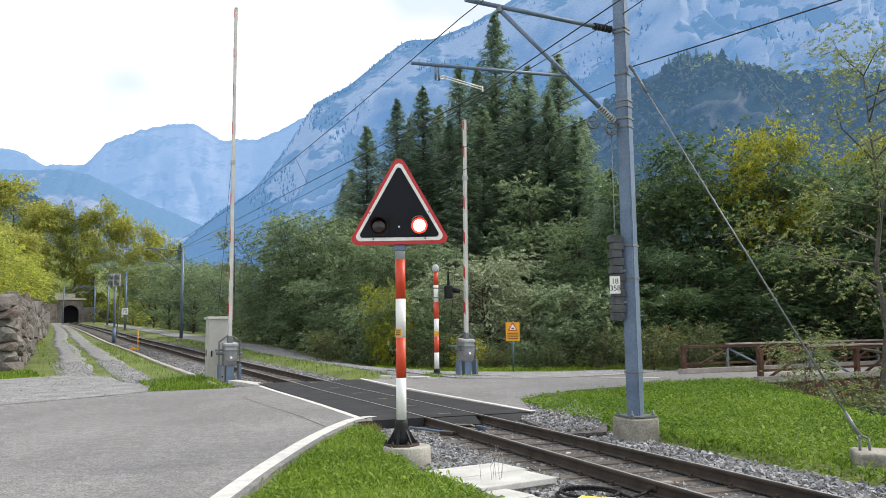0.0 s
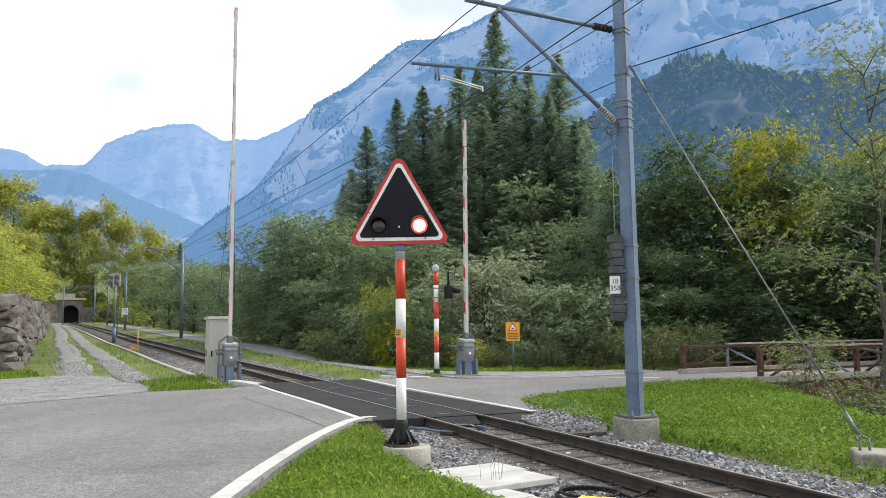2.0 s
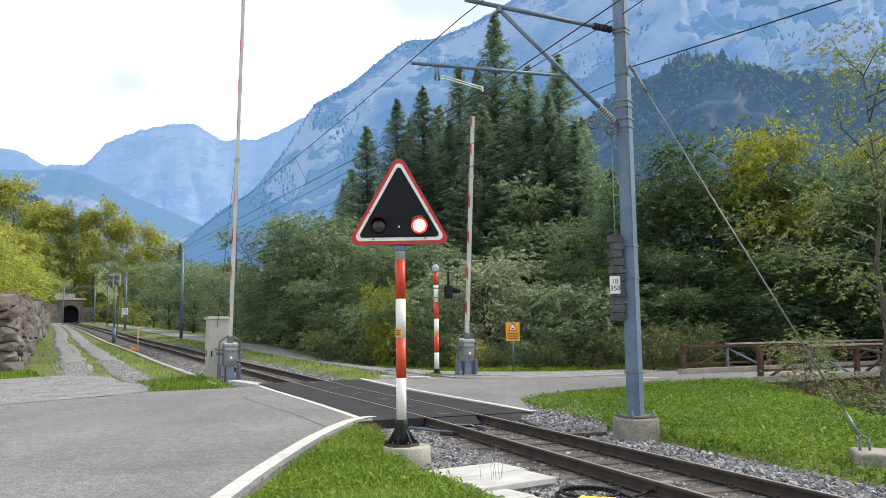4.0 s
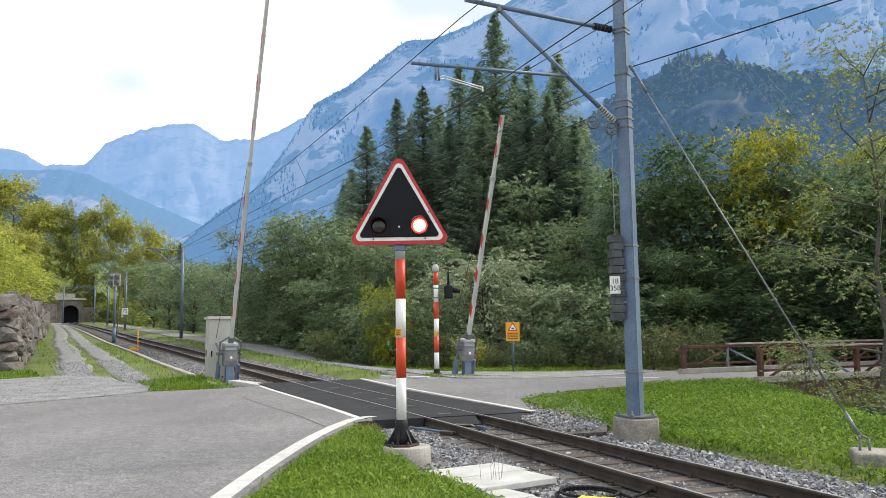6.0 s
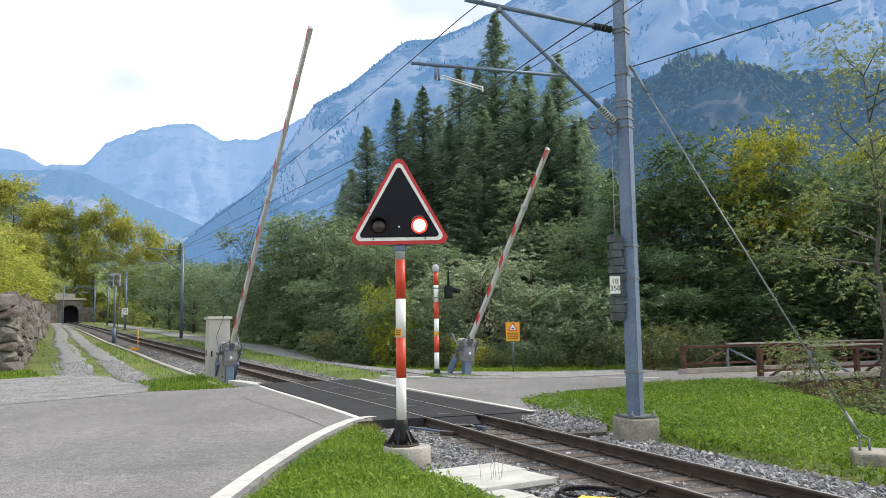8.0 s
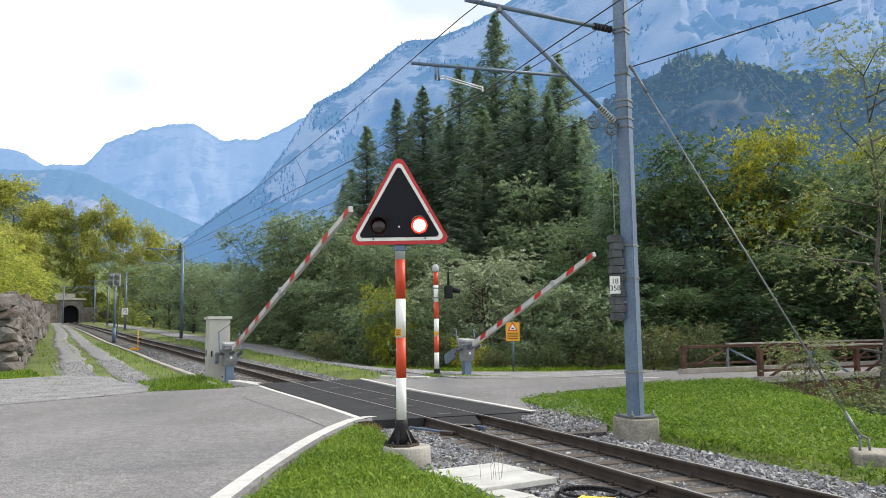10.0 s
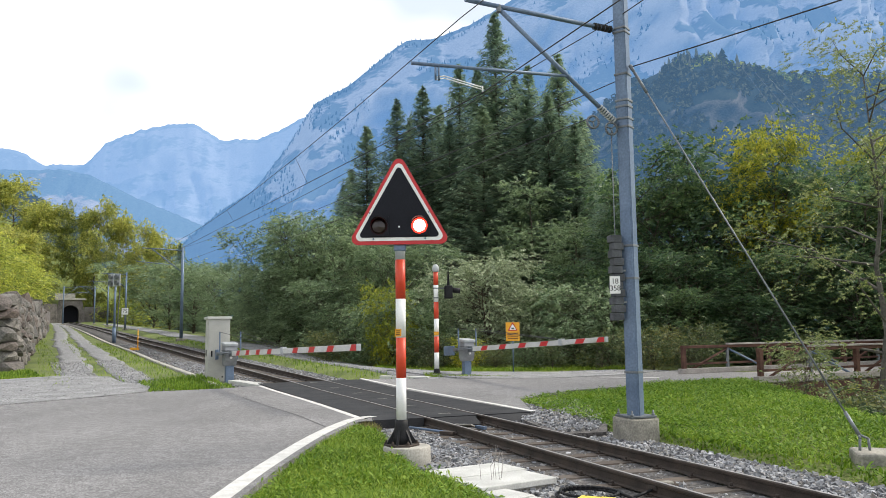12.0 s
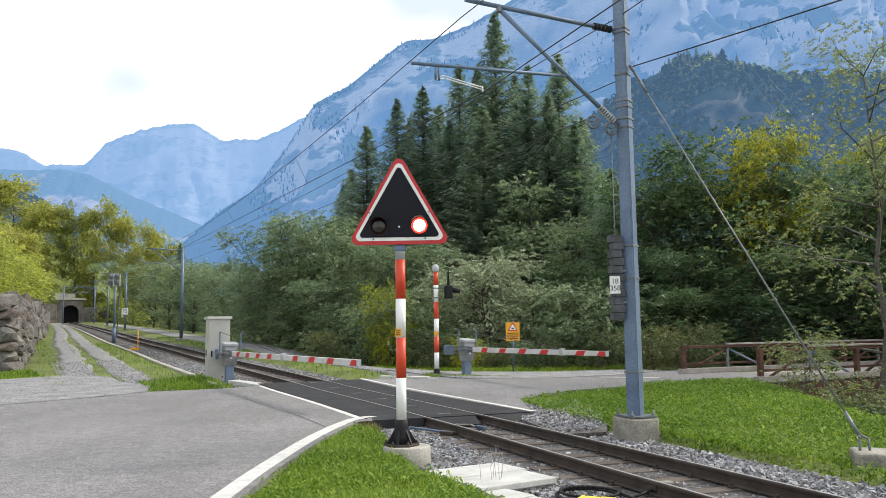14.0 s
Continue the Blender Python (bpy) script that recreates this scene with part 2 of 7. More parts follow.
GALV = mat("galvanised_steel", (0.118, 0.172, 0.262), 0.5, 0.3, scale=2.2, var=0.16, bump=0.06, fine=30, tint=(0.160, 0.218, 0.312))
GALV_DARK = mat("dark_galvanised", (0.16, 0.175, 0.19), 0.55, 0.5, scale=3, var=0.2, bump=0.08)
CAST_GREY = mat("grey_paint", (0.36, 0.38, 0.40), 0.5, 0.0, scale=4, var=0.1, bump=0.06, tint=(0.43, 0.45, 0.46))
IRON_BLACK = mat("black_iron", (0.016, 0.016, 0.018), 0.55, 0.0, scale=5, var=0.3, bump=0.1, spec=0.22)
WIRE = mat("wire", (0.05, 0.05, 0.055), 0.6, 0.5, bump=0)
SIGNAL_RED = mat("signal_red", (0.62, 0.055, 0.02), 0.45, scale=3, var=0.08, bump=0.03, tint=(0.68, 0.075, 0.03))
BORDER_RED = mat("border_red", (0.52, 0.022, 0.028), 0.4, scale=3, var=0.08, bump=0.02)
SIGNAL_WHITE = mat("signal_white", (0.80, 0.80, 0.79), 0.45, scale=2, var=0.05, bump=0.03)
# slightly dirty white, with the boom's backlit shade put into the colour
BOOM_WHITE_SHADED = mat("boom_white", (0.50, 0.50, 0.49), 0.55, scale=1.2, var=0.14, bump=0.04, tint=(0.60, 0.60, 0.585))
PANEL_DARK = mat("panel_dark", (0.010, 0.011, 0.017), 0.6, scale=3, var=0.15, bump=0.02, spec=0.2)
SIGN_YELLOW = mat("sign_yellow", (0.78, 0.36, 0.02), 0.5, scale=3, var=0.06, bump=0.02)
BOX_YELLOW = mat("box_yellow", (0.82, 0.60, 0.08), 0.5, scale=4, var=0.1, bump=0.05)
CABINET = mat("cabinet_paint", (0.41, 0.405, 0.375), 0.6, scale=1.6, var=0.1, bump=0.06, tint=(0.48, 0.475, 0.44))
CASE_GREY = mat("case_grey", (0.215, 0.225, 0.240), 0.5, 0.1, scale=5, var=0.2, bump=0.08, tint=(0.28, 0.29, 0.305))
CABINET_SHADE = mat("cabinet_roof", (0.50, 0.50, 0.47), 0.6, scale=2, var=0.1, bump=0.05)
BRIDGE_RUST = mat("bridge_rust", (0.075, 0.038, 0.030), 0.85, scale=3, var=0.35, bump=0.3, tint=(0.115, 0.060, 0.046), spec=0.2)
OLD_WOOD = mat("weathered_wood", (0.27, 0.25, 0.24), 0.85, scale=2, var=0.25, bump=0.4, fine=24, tint=(0.36, 0.33, 0.31))
BARK = mat("bark", (0.075, 0.060, 0.045), 0.95, scale=2, var=0.35, bump=0.7, fine=14, dist=0.03)
BARK_GREY = mat("grey_bark", (0.085, 0.080, 0.070), 0.95, scale=2, var=0.35, bump=0.5, fine=14, dist=0.03)
BOULDER = piece_mat("boulder", [(0.090, 0.064, 0.056), (0.150, 0.144, 0.136), (0.080, 0.076, 0.072), (0.195, 0.182, 0.165), (0.118, 0.092, 0.080), (0.130, 0.126, 0.118)], island=False, spread=0.6)
GLASS_DARK = mat("lens_dark", (0.03, 0.02, 0.02), 0.12, scale=3, var=0.2, bump=0)
LAMP_CORE = glow("lamp_core", (1.0, 0.86, 0.74), 5.0)
LAMP_RIM = glow("lamp_rim", (1.0, 0.035, 0.02), 2.2)
LEAF_ALDER = leaf_mat("leaf_alder", [(0.080, 0.130, 0.068), (0.195, 0.275, 0.140), (0.380, 0.470, 0.260)], 0.42)
LEAF_DARK = leaf_mat("leaf_dark", [(0.036, 0.076, 0.042), (0.090, 0.160, 0.074), (0.205, 0.290, 0.112)], 0.46)
# autumn yellow, raised further to put the hillside's sunlight into the colour
LEAF_YELLOW = leaf_mat("leaf_yellow", [(0.14, 0.20, 0.038), (0.40, 0.455, 0.080), (0.70, 0.69, 0.13)], 0.45)
LEAF_MAPLE = leaf_mat("leaf_maple", [(0.13, 0.18, 0.030), (0.32, 0.36, 0.045), (0.64, 0.57, 0.06)], 0.45)
# yellowing beech leaves, their sunlit brightness partly painted into these stops
LEAF_SUNNY = leaf_mat("leaf_sunny", [(0.10, 0.145, 0.038), (0.34, 0.375, 0.085), (0.72, 0.67, 0.17)], 0.45)
LEAF_HEDGE = leaf_mat("leaf_hedge", [(0.032, 0.058, 0.026), (0.090, 0.130, 0.050), (0.27, 0.26, 0.075)], 0.38)
LEAF_PALE = leaf_mat("leaf_pale", [(0.085, 0.125, 0.048), (0.175, 0.225, 0.085), (0.33, 0.37, 0.14)], 0.4)
LEAF_SILVER = leaf_mat("leaf_silver", [(0.20, 0.255, 0.140), (0.36, 0.42, 0.255), (0.56, 0.61, 0.42)], 0.28)
NEEDLES = leaf_mat("needles", [(0.115, 0.185, 0.145), (0.230, 0.325, 0.225), (0.400, 0.490, 0.310)], 0.42, 0.7)
GRASS = leaf_mat("grass_blade", [(0.055, 0.120, 0.009), (0.155, 0.265, 0.017), (0.320, 0.415, 0.058)], 0.4, 0.5)
HERB = leaf_mat("herb_leaf", [(0.070, 0.150, 0.013), (0.160, 0.280, 0.024), (0.330, 0.440, 0.070)], 0.4, 0.65)
GRASS_DRY = leaf_mat("dry_grass", [(0.160, 0.150, 0.050), (0.260, 0.230, 0.090), (0.140, 0.160, 0.040)], 0.35)


# ================= mesh helpers =================
def finish(name, bm, material, smooth=False):
    me = bpy.data.meshes.new(name)
    bmesh.ops.recalc_face_normals(bm, faces=bm.faces)
    bm.to_mesh(me)
    bm.free()
    me.materials.append(material)
    if smooth:
        me.polygons.foreach_set("use_smooth", [True] * len(me.polygons))
    return me


def part(name, bm, material, parent, label="", smooth=False):
    ob = new(name, finish(name, bm, material, smooth))
    ob.parent = parent
    return tagged(ob, label)


def lone(name, bm, material, label="", category="", group="", kind="", m=None, smooth=False):
    ob = new(name, finish(name, bm, material, smooth))
    if m is not None:
        ob.matrix_world = m
    return tagged(ob, label, category, group, kind)


def thing(name, label, category, m=None, group="", kind=""):
    ob = new(name)
    ob.empty_display_size = 0.2
    if m is not None:
        ob.matrix_world = m
    return tagged(ob, label, category, group, kind)


def box(bm, c, s, rot=None, bevel=0.0):
    r = bmesh.ops.create_cube(bm, size=1.0)
    vs = r["verts"]
    m = Matrix.Translation(c) @ (rot.to_4x4() if rot else Matrix()) @ Matrix.Diagonal((*s, 1))
    bmesh.ops.transform(bm, matrix=m, verts=vs)
    if bevel:
        es = list({e for v in vs for e in v.link_edges})
        bmesh.ops.bevel(bm, geom=es, offset=bevel, segments=2, profile=0.5, affect="EDGES")


def bx(c, s, rot=None, bevel=0.0):
    bm = bmesh.new()
    box(bm, c, s, rot, bevel)
    return bm


def tube(bm, p0, p1, r0, r1=None, n=12, caps=True):
    p0, p1 = Vector(p0), Vector(p1)
    r1 = r0 if r1 is None else r1
    d = p1 - p0
    q = d.to_track_quat("Z", "Y").to_matrix()
    rings = []
    for p, r in ((p0, r0), (p1, r1)):
        rings.append([bm.verts.new(p + q @ Vector((math.cos(a) * r, math.sin(a) * r, 0))) for a in (2 * math.pi * k / n for k in range(n))])
    for k in range(n):
        f = bm.faces.new((rings[0][k], rings[0][(k + 1) % n], rings[1][(k + 1) % n], rings[1][k]))
        f.smooth = True
    if caps:
        bm.faces.new(rings[0][::-1])
        bm.faces.new(rings[1])


def tb(p0, p1, r0, r1=None, n=12):
    bm = bmesh.new()
    tube(bm, p0, p1, r0, r1, n)
    return bm


def pipe(bm, pts, r, n=6):
    for a, b in zip(pts, pts[1:]):
        tube(bm, a, b, r, r, n)


def prism(bm, poly, axis_o, ex, ey, ez, depth):
    """A flat outline (2D, in ex, ey) given depth along ez."""
    o, ex, ey, ez = Vector(axis_o), Vector(ex), Vector(ey), Vector(ez)
    a = [bm.verts.new(o + ex * u + ey * v) for u, v in poly]
    b = [bm.verts.new(o + ex * u + ey * v + ez * depth) for u, v in poly]
    bm.faces.new(a[::-1])
    bm.faces.new(b)
    n = len(poly)
    for k in range(n):
        bm.faces.new((a[k], a[(k + 1) % n], b[(k + 1) % n], b[k]))


def lathe(bm, prof, o=(0, 0, 0), n=24):
    """A turned shape: radius, height pairs about z."""
    rings = [[bm.verts.new((o[0] + r * math.cos(2 * math.pi * k / n), o[1] + r * math.sin(2 * math.pi * k / n), o[2] + z)) for k in range(n)] for r, z in prof]
    for a, b in zip(rings, rings[1:]):
        for k in range(n):
            f = bm.faces.new((a[k], a[(k + 1) % n], b[(k + 1) % n], b[k]))
            f.smooth = True
    bm.faces.new(rings[0][::-1])
    bm.faces.new(rings[-1])


def words(text, size, material, parent, m, name="numerals"):
    cu = bpy.data.curves.new("lettering", "FONT")
    cu.body, cu.size, cu.align_x, cu.align_y, cu.extrude = text, size, "CENTER", "CENTER", 0.001
    tmp = bpy.data.objects.new("lettering", cu)
    me = bpy.data.meshes.new_from_object(tmp)
    bpy.data.objects.remove(tmp)
    me.materials.append(material)
    ob = new(name, me)
    ob.parent = parent
    ob.matrix_basis = m
    return ob


def soup(name, V, F, material):
    me = bpy.data.meshes.new(name)
    me.from_pydata(V, [], F)
    me.materials.append(material)
    return me


def quads_mesh(name, quads, material):
    """Loose small faces: array n x corners x 3."""
    q = np.asarray(quads, dtype=np.float32)
    n, s = q.shape[:2]
    me = bpy.data.meshes.new(name)
    me.vertices.add(n * s)
    me.vertices.foreach_set("co", q.reshape(-1))
    me.loops.add(n * s)
    me.loops.foreach_set("vertex_index", np.arange(n * s, dtype=np.int32))
    me.polygons.add(n)
    me.polygons.foreach_set("loop_start", np.arange(0, n * s, s, dtype=np.int32))
    me.update(calc_edges=True)
    me.validate()
    me.materials.append(material)
    return me


def ease(t):
    t = np.clip(t, 0.0, 1.0)
    return t * t * (3 - 2 * t)


# ================= the line of the railway =================
_yy = np.arange(-90.0, 260.0, 0.5)
_xx = np.interp(_yy, [-90, 0, 15.25, 21, 25.5, 31, 37.75, 47.5, 60, 84.5, 110, 135, 185, 260], [40.1, 5.93, 0.13, -2.2, -4.45, -7.35, -11.0, -15.9, -22.6, -35.0, -48.0, -61.0, -87.5, -127.0])
_k = np.exp(-0.5 * (np.arange(-24, 25) * 0.5 / 3.5) ** 2)
_k /= _k.sum()
_xs = np.convolve(np.pad(_xx, 24, mode="reflect", reflect_type="odd"), _k, mode="valid")


def rail_x(y):
    return np.interp(y, _yy, _xs)


def rail_z(y):
    t = np.asarray(y, float) - 22.0
    return 0.0312 * (t + np.sqrt(t * t + 2.0)) * 0.5


def track(y, lat):
    """A point beside the line: lateral metres to the right, as seen along it."""
    dx = float(rail_x(y + 0.5) - rail_x(y - 0.5))
    n = math.hypot(1.0, dx)
    return Vector((float(rail_x(y)) + lat / n, y - lat * dx / n, float(rail_z(y))))


def draw_in(y):
    """How far the farm track and its wall close in on the railway."""
    return np.clip((np.asarray(y, float) - 33.0) / 105.0, 0, 1)


def ground_z(x, y):
    x, y = np.asarray(x, float), np.asarray(y, float)
    dx = rail_x(y + 0.5) - rail_x(y - 0.5)
    lat = (x - rail_x(y)) / np.sqrt(1 + dx * dx)
    bay = lat - 2.9 * draw_in(y)
    far = ease((y - 200) / 400)
    z = -0.07 + rail_z(np.minimum(y, 260)) * (1 - ease((lat - 5) / 22)) * (1 - ease((lat - 2.5) / 5.0) * ease((52 - y) / 18))
    edge_l = np.interp(y, [11.0, 14.6, 15.6, 24.0], [-2.5, -1.6, -1.6, -2.5])
    z = z - 0.24 * ease((lat - edge_l) / 0.35) * ease((2.2 - lat) / 0.4)
    # terraced hillside behind the dry wall
    z = z + (2.3 * ease((-bay - 8.9) / 0.5) + 0.55 * np.clip(-bay - 10.0, 0, 60)) * ease((y - 31.5) / 2.5) * (1 - far)
    # hill over the tunnel
    z = z + 24 * ease((y - 181) / 50) * ease((30 - lat) / 45) * (1 - far)
    # bank of the stream
    edge = np.interp(y, [-60, 5, 12.5, 22, 27, 33], [34.0, 8.4, 7.1, 8.6, 11.0, 14.0])
    z = z - 2.4 * ease((x - edge) / 3.2) * ease((36 - y) / 5)
    z = z + 0.10 * ease((x - 4.2) / 2.0) * ease((edge - x) / 2.0 + 0.6) * ease((y - 8) / 6) * ease((26 - y) / 4)
    return z


def gz(x, y):
    return float(ground_z(x, y))


def build_ground():
    def axis(core, ends):
        a = list(core)
        s, v = a[-1] - a[-2], a[-1]
        while v < ends:
            s *= 1.22
            v += s
            a.append(v)
        s, v = a[1] - a[0], a[0]
        while v > -ends:
            s *= 1.22
            v -= s
            a.insert(0, v)
        return np.array(a)
    xs = axis(np.concatenate([np.arange(-112, -34, 1.0), np.arange(-34, 26.1, 0.5)]), 4500)
    ys = axis(np.concatenate([np.arange(-6, 62, 0.5), np.arange(62, 196, 1.5)]), 4500)
    X, Y = np.meshgrid(xs, ys)
    Z = ground_z(X, Y)
    V = np.stack([X, Y, Z], -1).reshape(-1, 3)
    w = len(xs)
    F = [(j * w + i, j * w + i + 1, (j + 1) * w + i + 1, (j + 1) * w + i) for j in range(len(ys) - 1) for i in range(w - 1)]
    me = soup("ground", V.tolist(), F, SOIL)
    me.polygons.foreach_set("use_smooth", [True] * len(me.polygons))
    tagged(new("ground", me), "grassy valley floor with soil and turf", "ground", kind="structure")


build_ground()


def strip(name, material, y0, y1, lat0, lat1, lift, label, category, step=0.5, wobble=0.0, kind="structure", use_ground=True, n=4, thick=0.12, close=0.0):
    """A band that follows the railway between two lateral offsets."""
    bm = bmesh.new()
    rows = []
    yv = np.arange(y0, y1 + 1e-6, step)
    for i, y in enumerate(yv):
        w0 = wobble * noise.noise((y * 0.35, 1.7, lat0))
        w1 = wobble * noise.noise((y * 0.35, 7.9, lat1))
        row = []
        for k in range(n + 1):
            lat = lat0 + w0 + (lat1 + w1 - lat0 - w0) * k / n + close * float(draw_in(y))
            p = track(float(y), lat)
            p.z = (gz(p.x, p.y) if use_ground else float(rail_z(y))) + lift
            row.append(bm.verts.new(p))
        low = [bm.verts.new(row[0].co - Vector((0, 0, thick))), bm.verts.new(row[-1].co - Vector((0, 0, thick)))]
        rows.append([low[0], *row, low[1]])
    for a, b in zip(rows, rows[1:]):
        for k in range(n + 2):
            f = bm.faces.new((a[k], a[k + 1], b[k + 1], b[k]))
            f.smooth = 0 < k < n + 1
    bm.faces.new(rows[0])
    bm.faces.new(rows[-1][::-1])
    return lone(name, bm, material, label, category, kind=kind)


# ================= railway =================
CROSS0, CROSS1 = 15.0, 24.2          # the crossing, along y

strip("ballast_bed", BALLAST_BED, -40, 186, -2.25, 1.85, -0.165, "grey crushed-stone ballast bed under the rails", "ballast", step=1.0, use_ground=False, thick=0.3)


def build_rail(lat, label):
    prof = [(-0.055, -0.142), (0.055, -0.142), (0.055, -0.132), (0.010, -0.118), (0.008, -0.045), (0.032, -0.034), (0.034, -0.008), (0.024, 0.0), (-0.024, 0.0), (-0.034, -0.008), (-0.032, -0.034), (-0.008, -0.045), (-0.010, -0.118), (-0.055, -0.132)]
    bm = bmesh.new()
    top = bmesh.new()
    rows = []
    rt = []
    for y in np.concatenate([np.arange(-40, 70, 1.0), np.arange(70, 186, 3.0)]):
        c, side = track(float(y), lat), track(float(y), lat + 1.0)
        d = (side - c).normalized()
        rows.append([bm.verts.new(c + d * u + Vector((0, 0, v))) for u, v in prof])
        rt.append([top.verts.new(c + d * u + Vector((0, 0, 0.004))) for u in (-0.02, 0.02)])
    for a, b in zip(rows, rows[1:]):
        for k in range(len(prof)):
            bm.faces.new((a[k], a[(k + 1) % len(prof)], b[(k + 1) % len(prof)], b[k]))
    for a, b in zip(rt, rt[1:]):
        top.faces.new((a[0], a[1], b[1], b[0]))
    rail = lone("rail", bm, RAIL_SIDE, label, "rail", group="running rails")
    part("running_surface", top, RAIL_TOP, rail, "polished bright steel top")


build_rail(-0.535, "rusty brown steel rail with polished top")
build_rail(0.535, "rusty brown steel rail with polished top")


def build_sleepers():
    bm = bmesh.new()
    poly = [(-0.13, -0.10), (-0.10, 0.0), (0.10, 0.0), (0.13, -0.10)]
    prism(bm, poly, (-0.95, 0, -0.148), (0, 1, 0), (0, 0, 1), (1, 0, 0), 1.9)
    first = lone("sleeper", bm, WOOD_SLEEPER, "dark rust-brown sleeper bedded in grey ballast", "sleeper", group="sleepers under the rails")
    clip = bmesh.new()
    box(clip, (0, 0, 0.012), (0.07, 0.07, 0.02), bevel=0.004)
    tube(clip, (0, 0, 0.02), (0, 0, 0.055), 0.018, n=6)
    cm = finish("rail_clip", clip, RAIL_SIDE)
    for u in (-0.535 - 0.095, -0.535 + 0.095, 0.535 - 0.095, 0.535 + 0.095):
        c = new("rail_clip", cm)
        c.parent, c.location = first, (u, 0, -0.148)
    y, first_done = 3.0, False
    while y < 75:
        if not (CROSS0 - 0.2 < y < CROSS1 + 0.3):
            c, s = track(y, 0), track(y, 1)
            ang = math.degrees(math.atan2(s.y - c.y, s.x - c.x))
            m = pose(c.x, c.y, c.z, 0, 0, ang)
            if not first_done:
                first.matrix_world, first_done = m, True
            else:
                copy_thing(first, m)
        y += 0.62


build_sleepers()


def stones_mesh(pts, sizes, rng):
    """Many small broken stones, each an irregular lump."""
    octa = np.array([(sx, sy, sz) for sx in (-1, 1) for sy in (-1, 1) for sz in (-1, 1)], float) * 0.62
    tri = np.array([(0, 1, 3), (0, 3, 2), (4, 6, 7), (4, 7, 5), (0, 4, 5), (0, 5, 1), (2, 3, 7), (2, 7, 6), (0, 2, 6), (0, 6, 4), (1, 5, 7), (1, 7, 3)])
    n = len(pts)
    V = octa[None] * rng.uniform(0.75, 1.2, (n, 8, 1)) + rng.normal(0, 0.17, (n, 8, 3))
    V *= sizes[:, None, None] * rng.uniform(0.7, 1.2, (n, 1, 3))
    a = rng.uniform(0, 6.28, n)
    b = rng.uniform(-0.9, 0.9, n)
    ca, sa, cb, sb = np.cos(a), np.sin(a), np.cos(b), np.sin(b)
    x = V[..., 0] * cb[:, None] + V[..., 2] * sb[:, None]
    z = -V[..., 0] * sb[:, None] + V[..., 2] * cb[:, None]
    xx = x * ca[:, None] - V[..., 1] * sa[:, None]
    yy = x * sa[:, None] + V[..., 1] * ca[:, None]
    W = np.stack([xx, yy, z], -1) + pts[:, None, :]
    F = (tri[None] + (np.arange(n) * 8)[:, None, None]).reshape(-1, 3)
    return W.reshape(-1, 3), F


def inside(poly, x, y):
    c = np.zeros(len(x), bool)
    j = len(poly) - 1
    for i in range(len(poly)):
        xi, yi = poly[i]
        xj, yj = poly[j]
        k = ((yi > y) != (yj > y)) & (x < (xj - xi) * (y - yi) / (yj - yi + 1e-12) + xi)
        c ^= k
        j = i
    return c


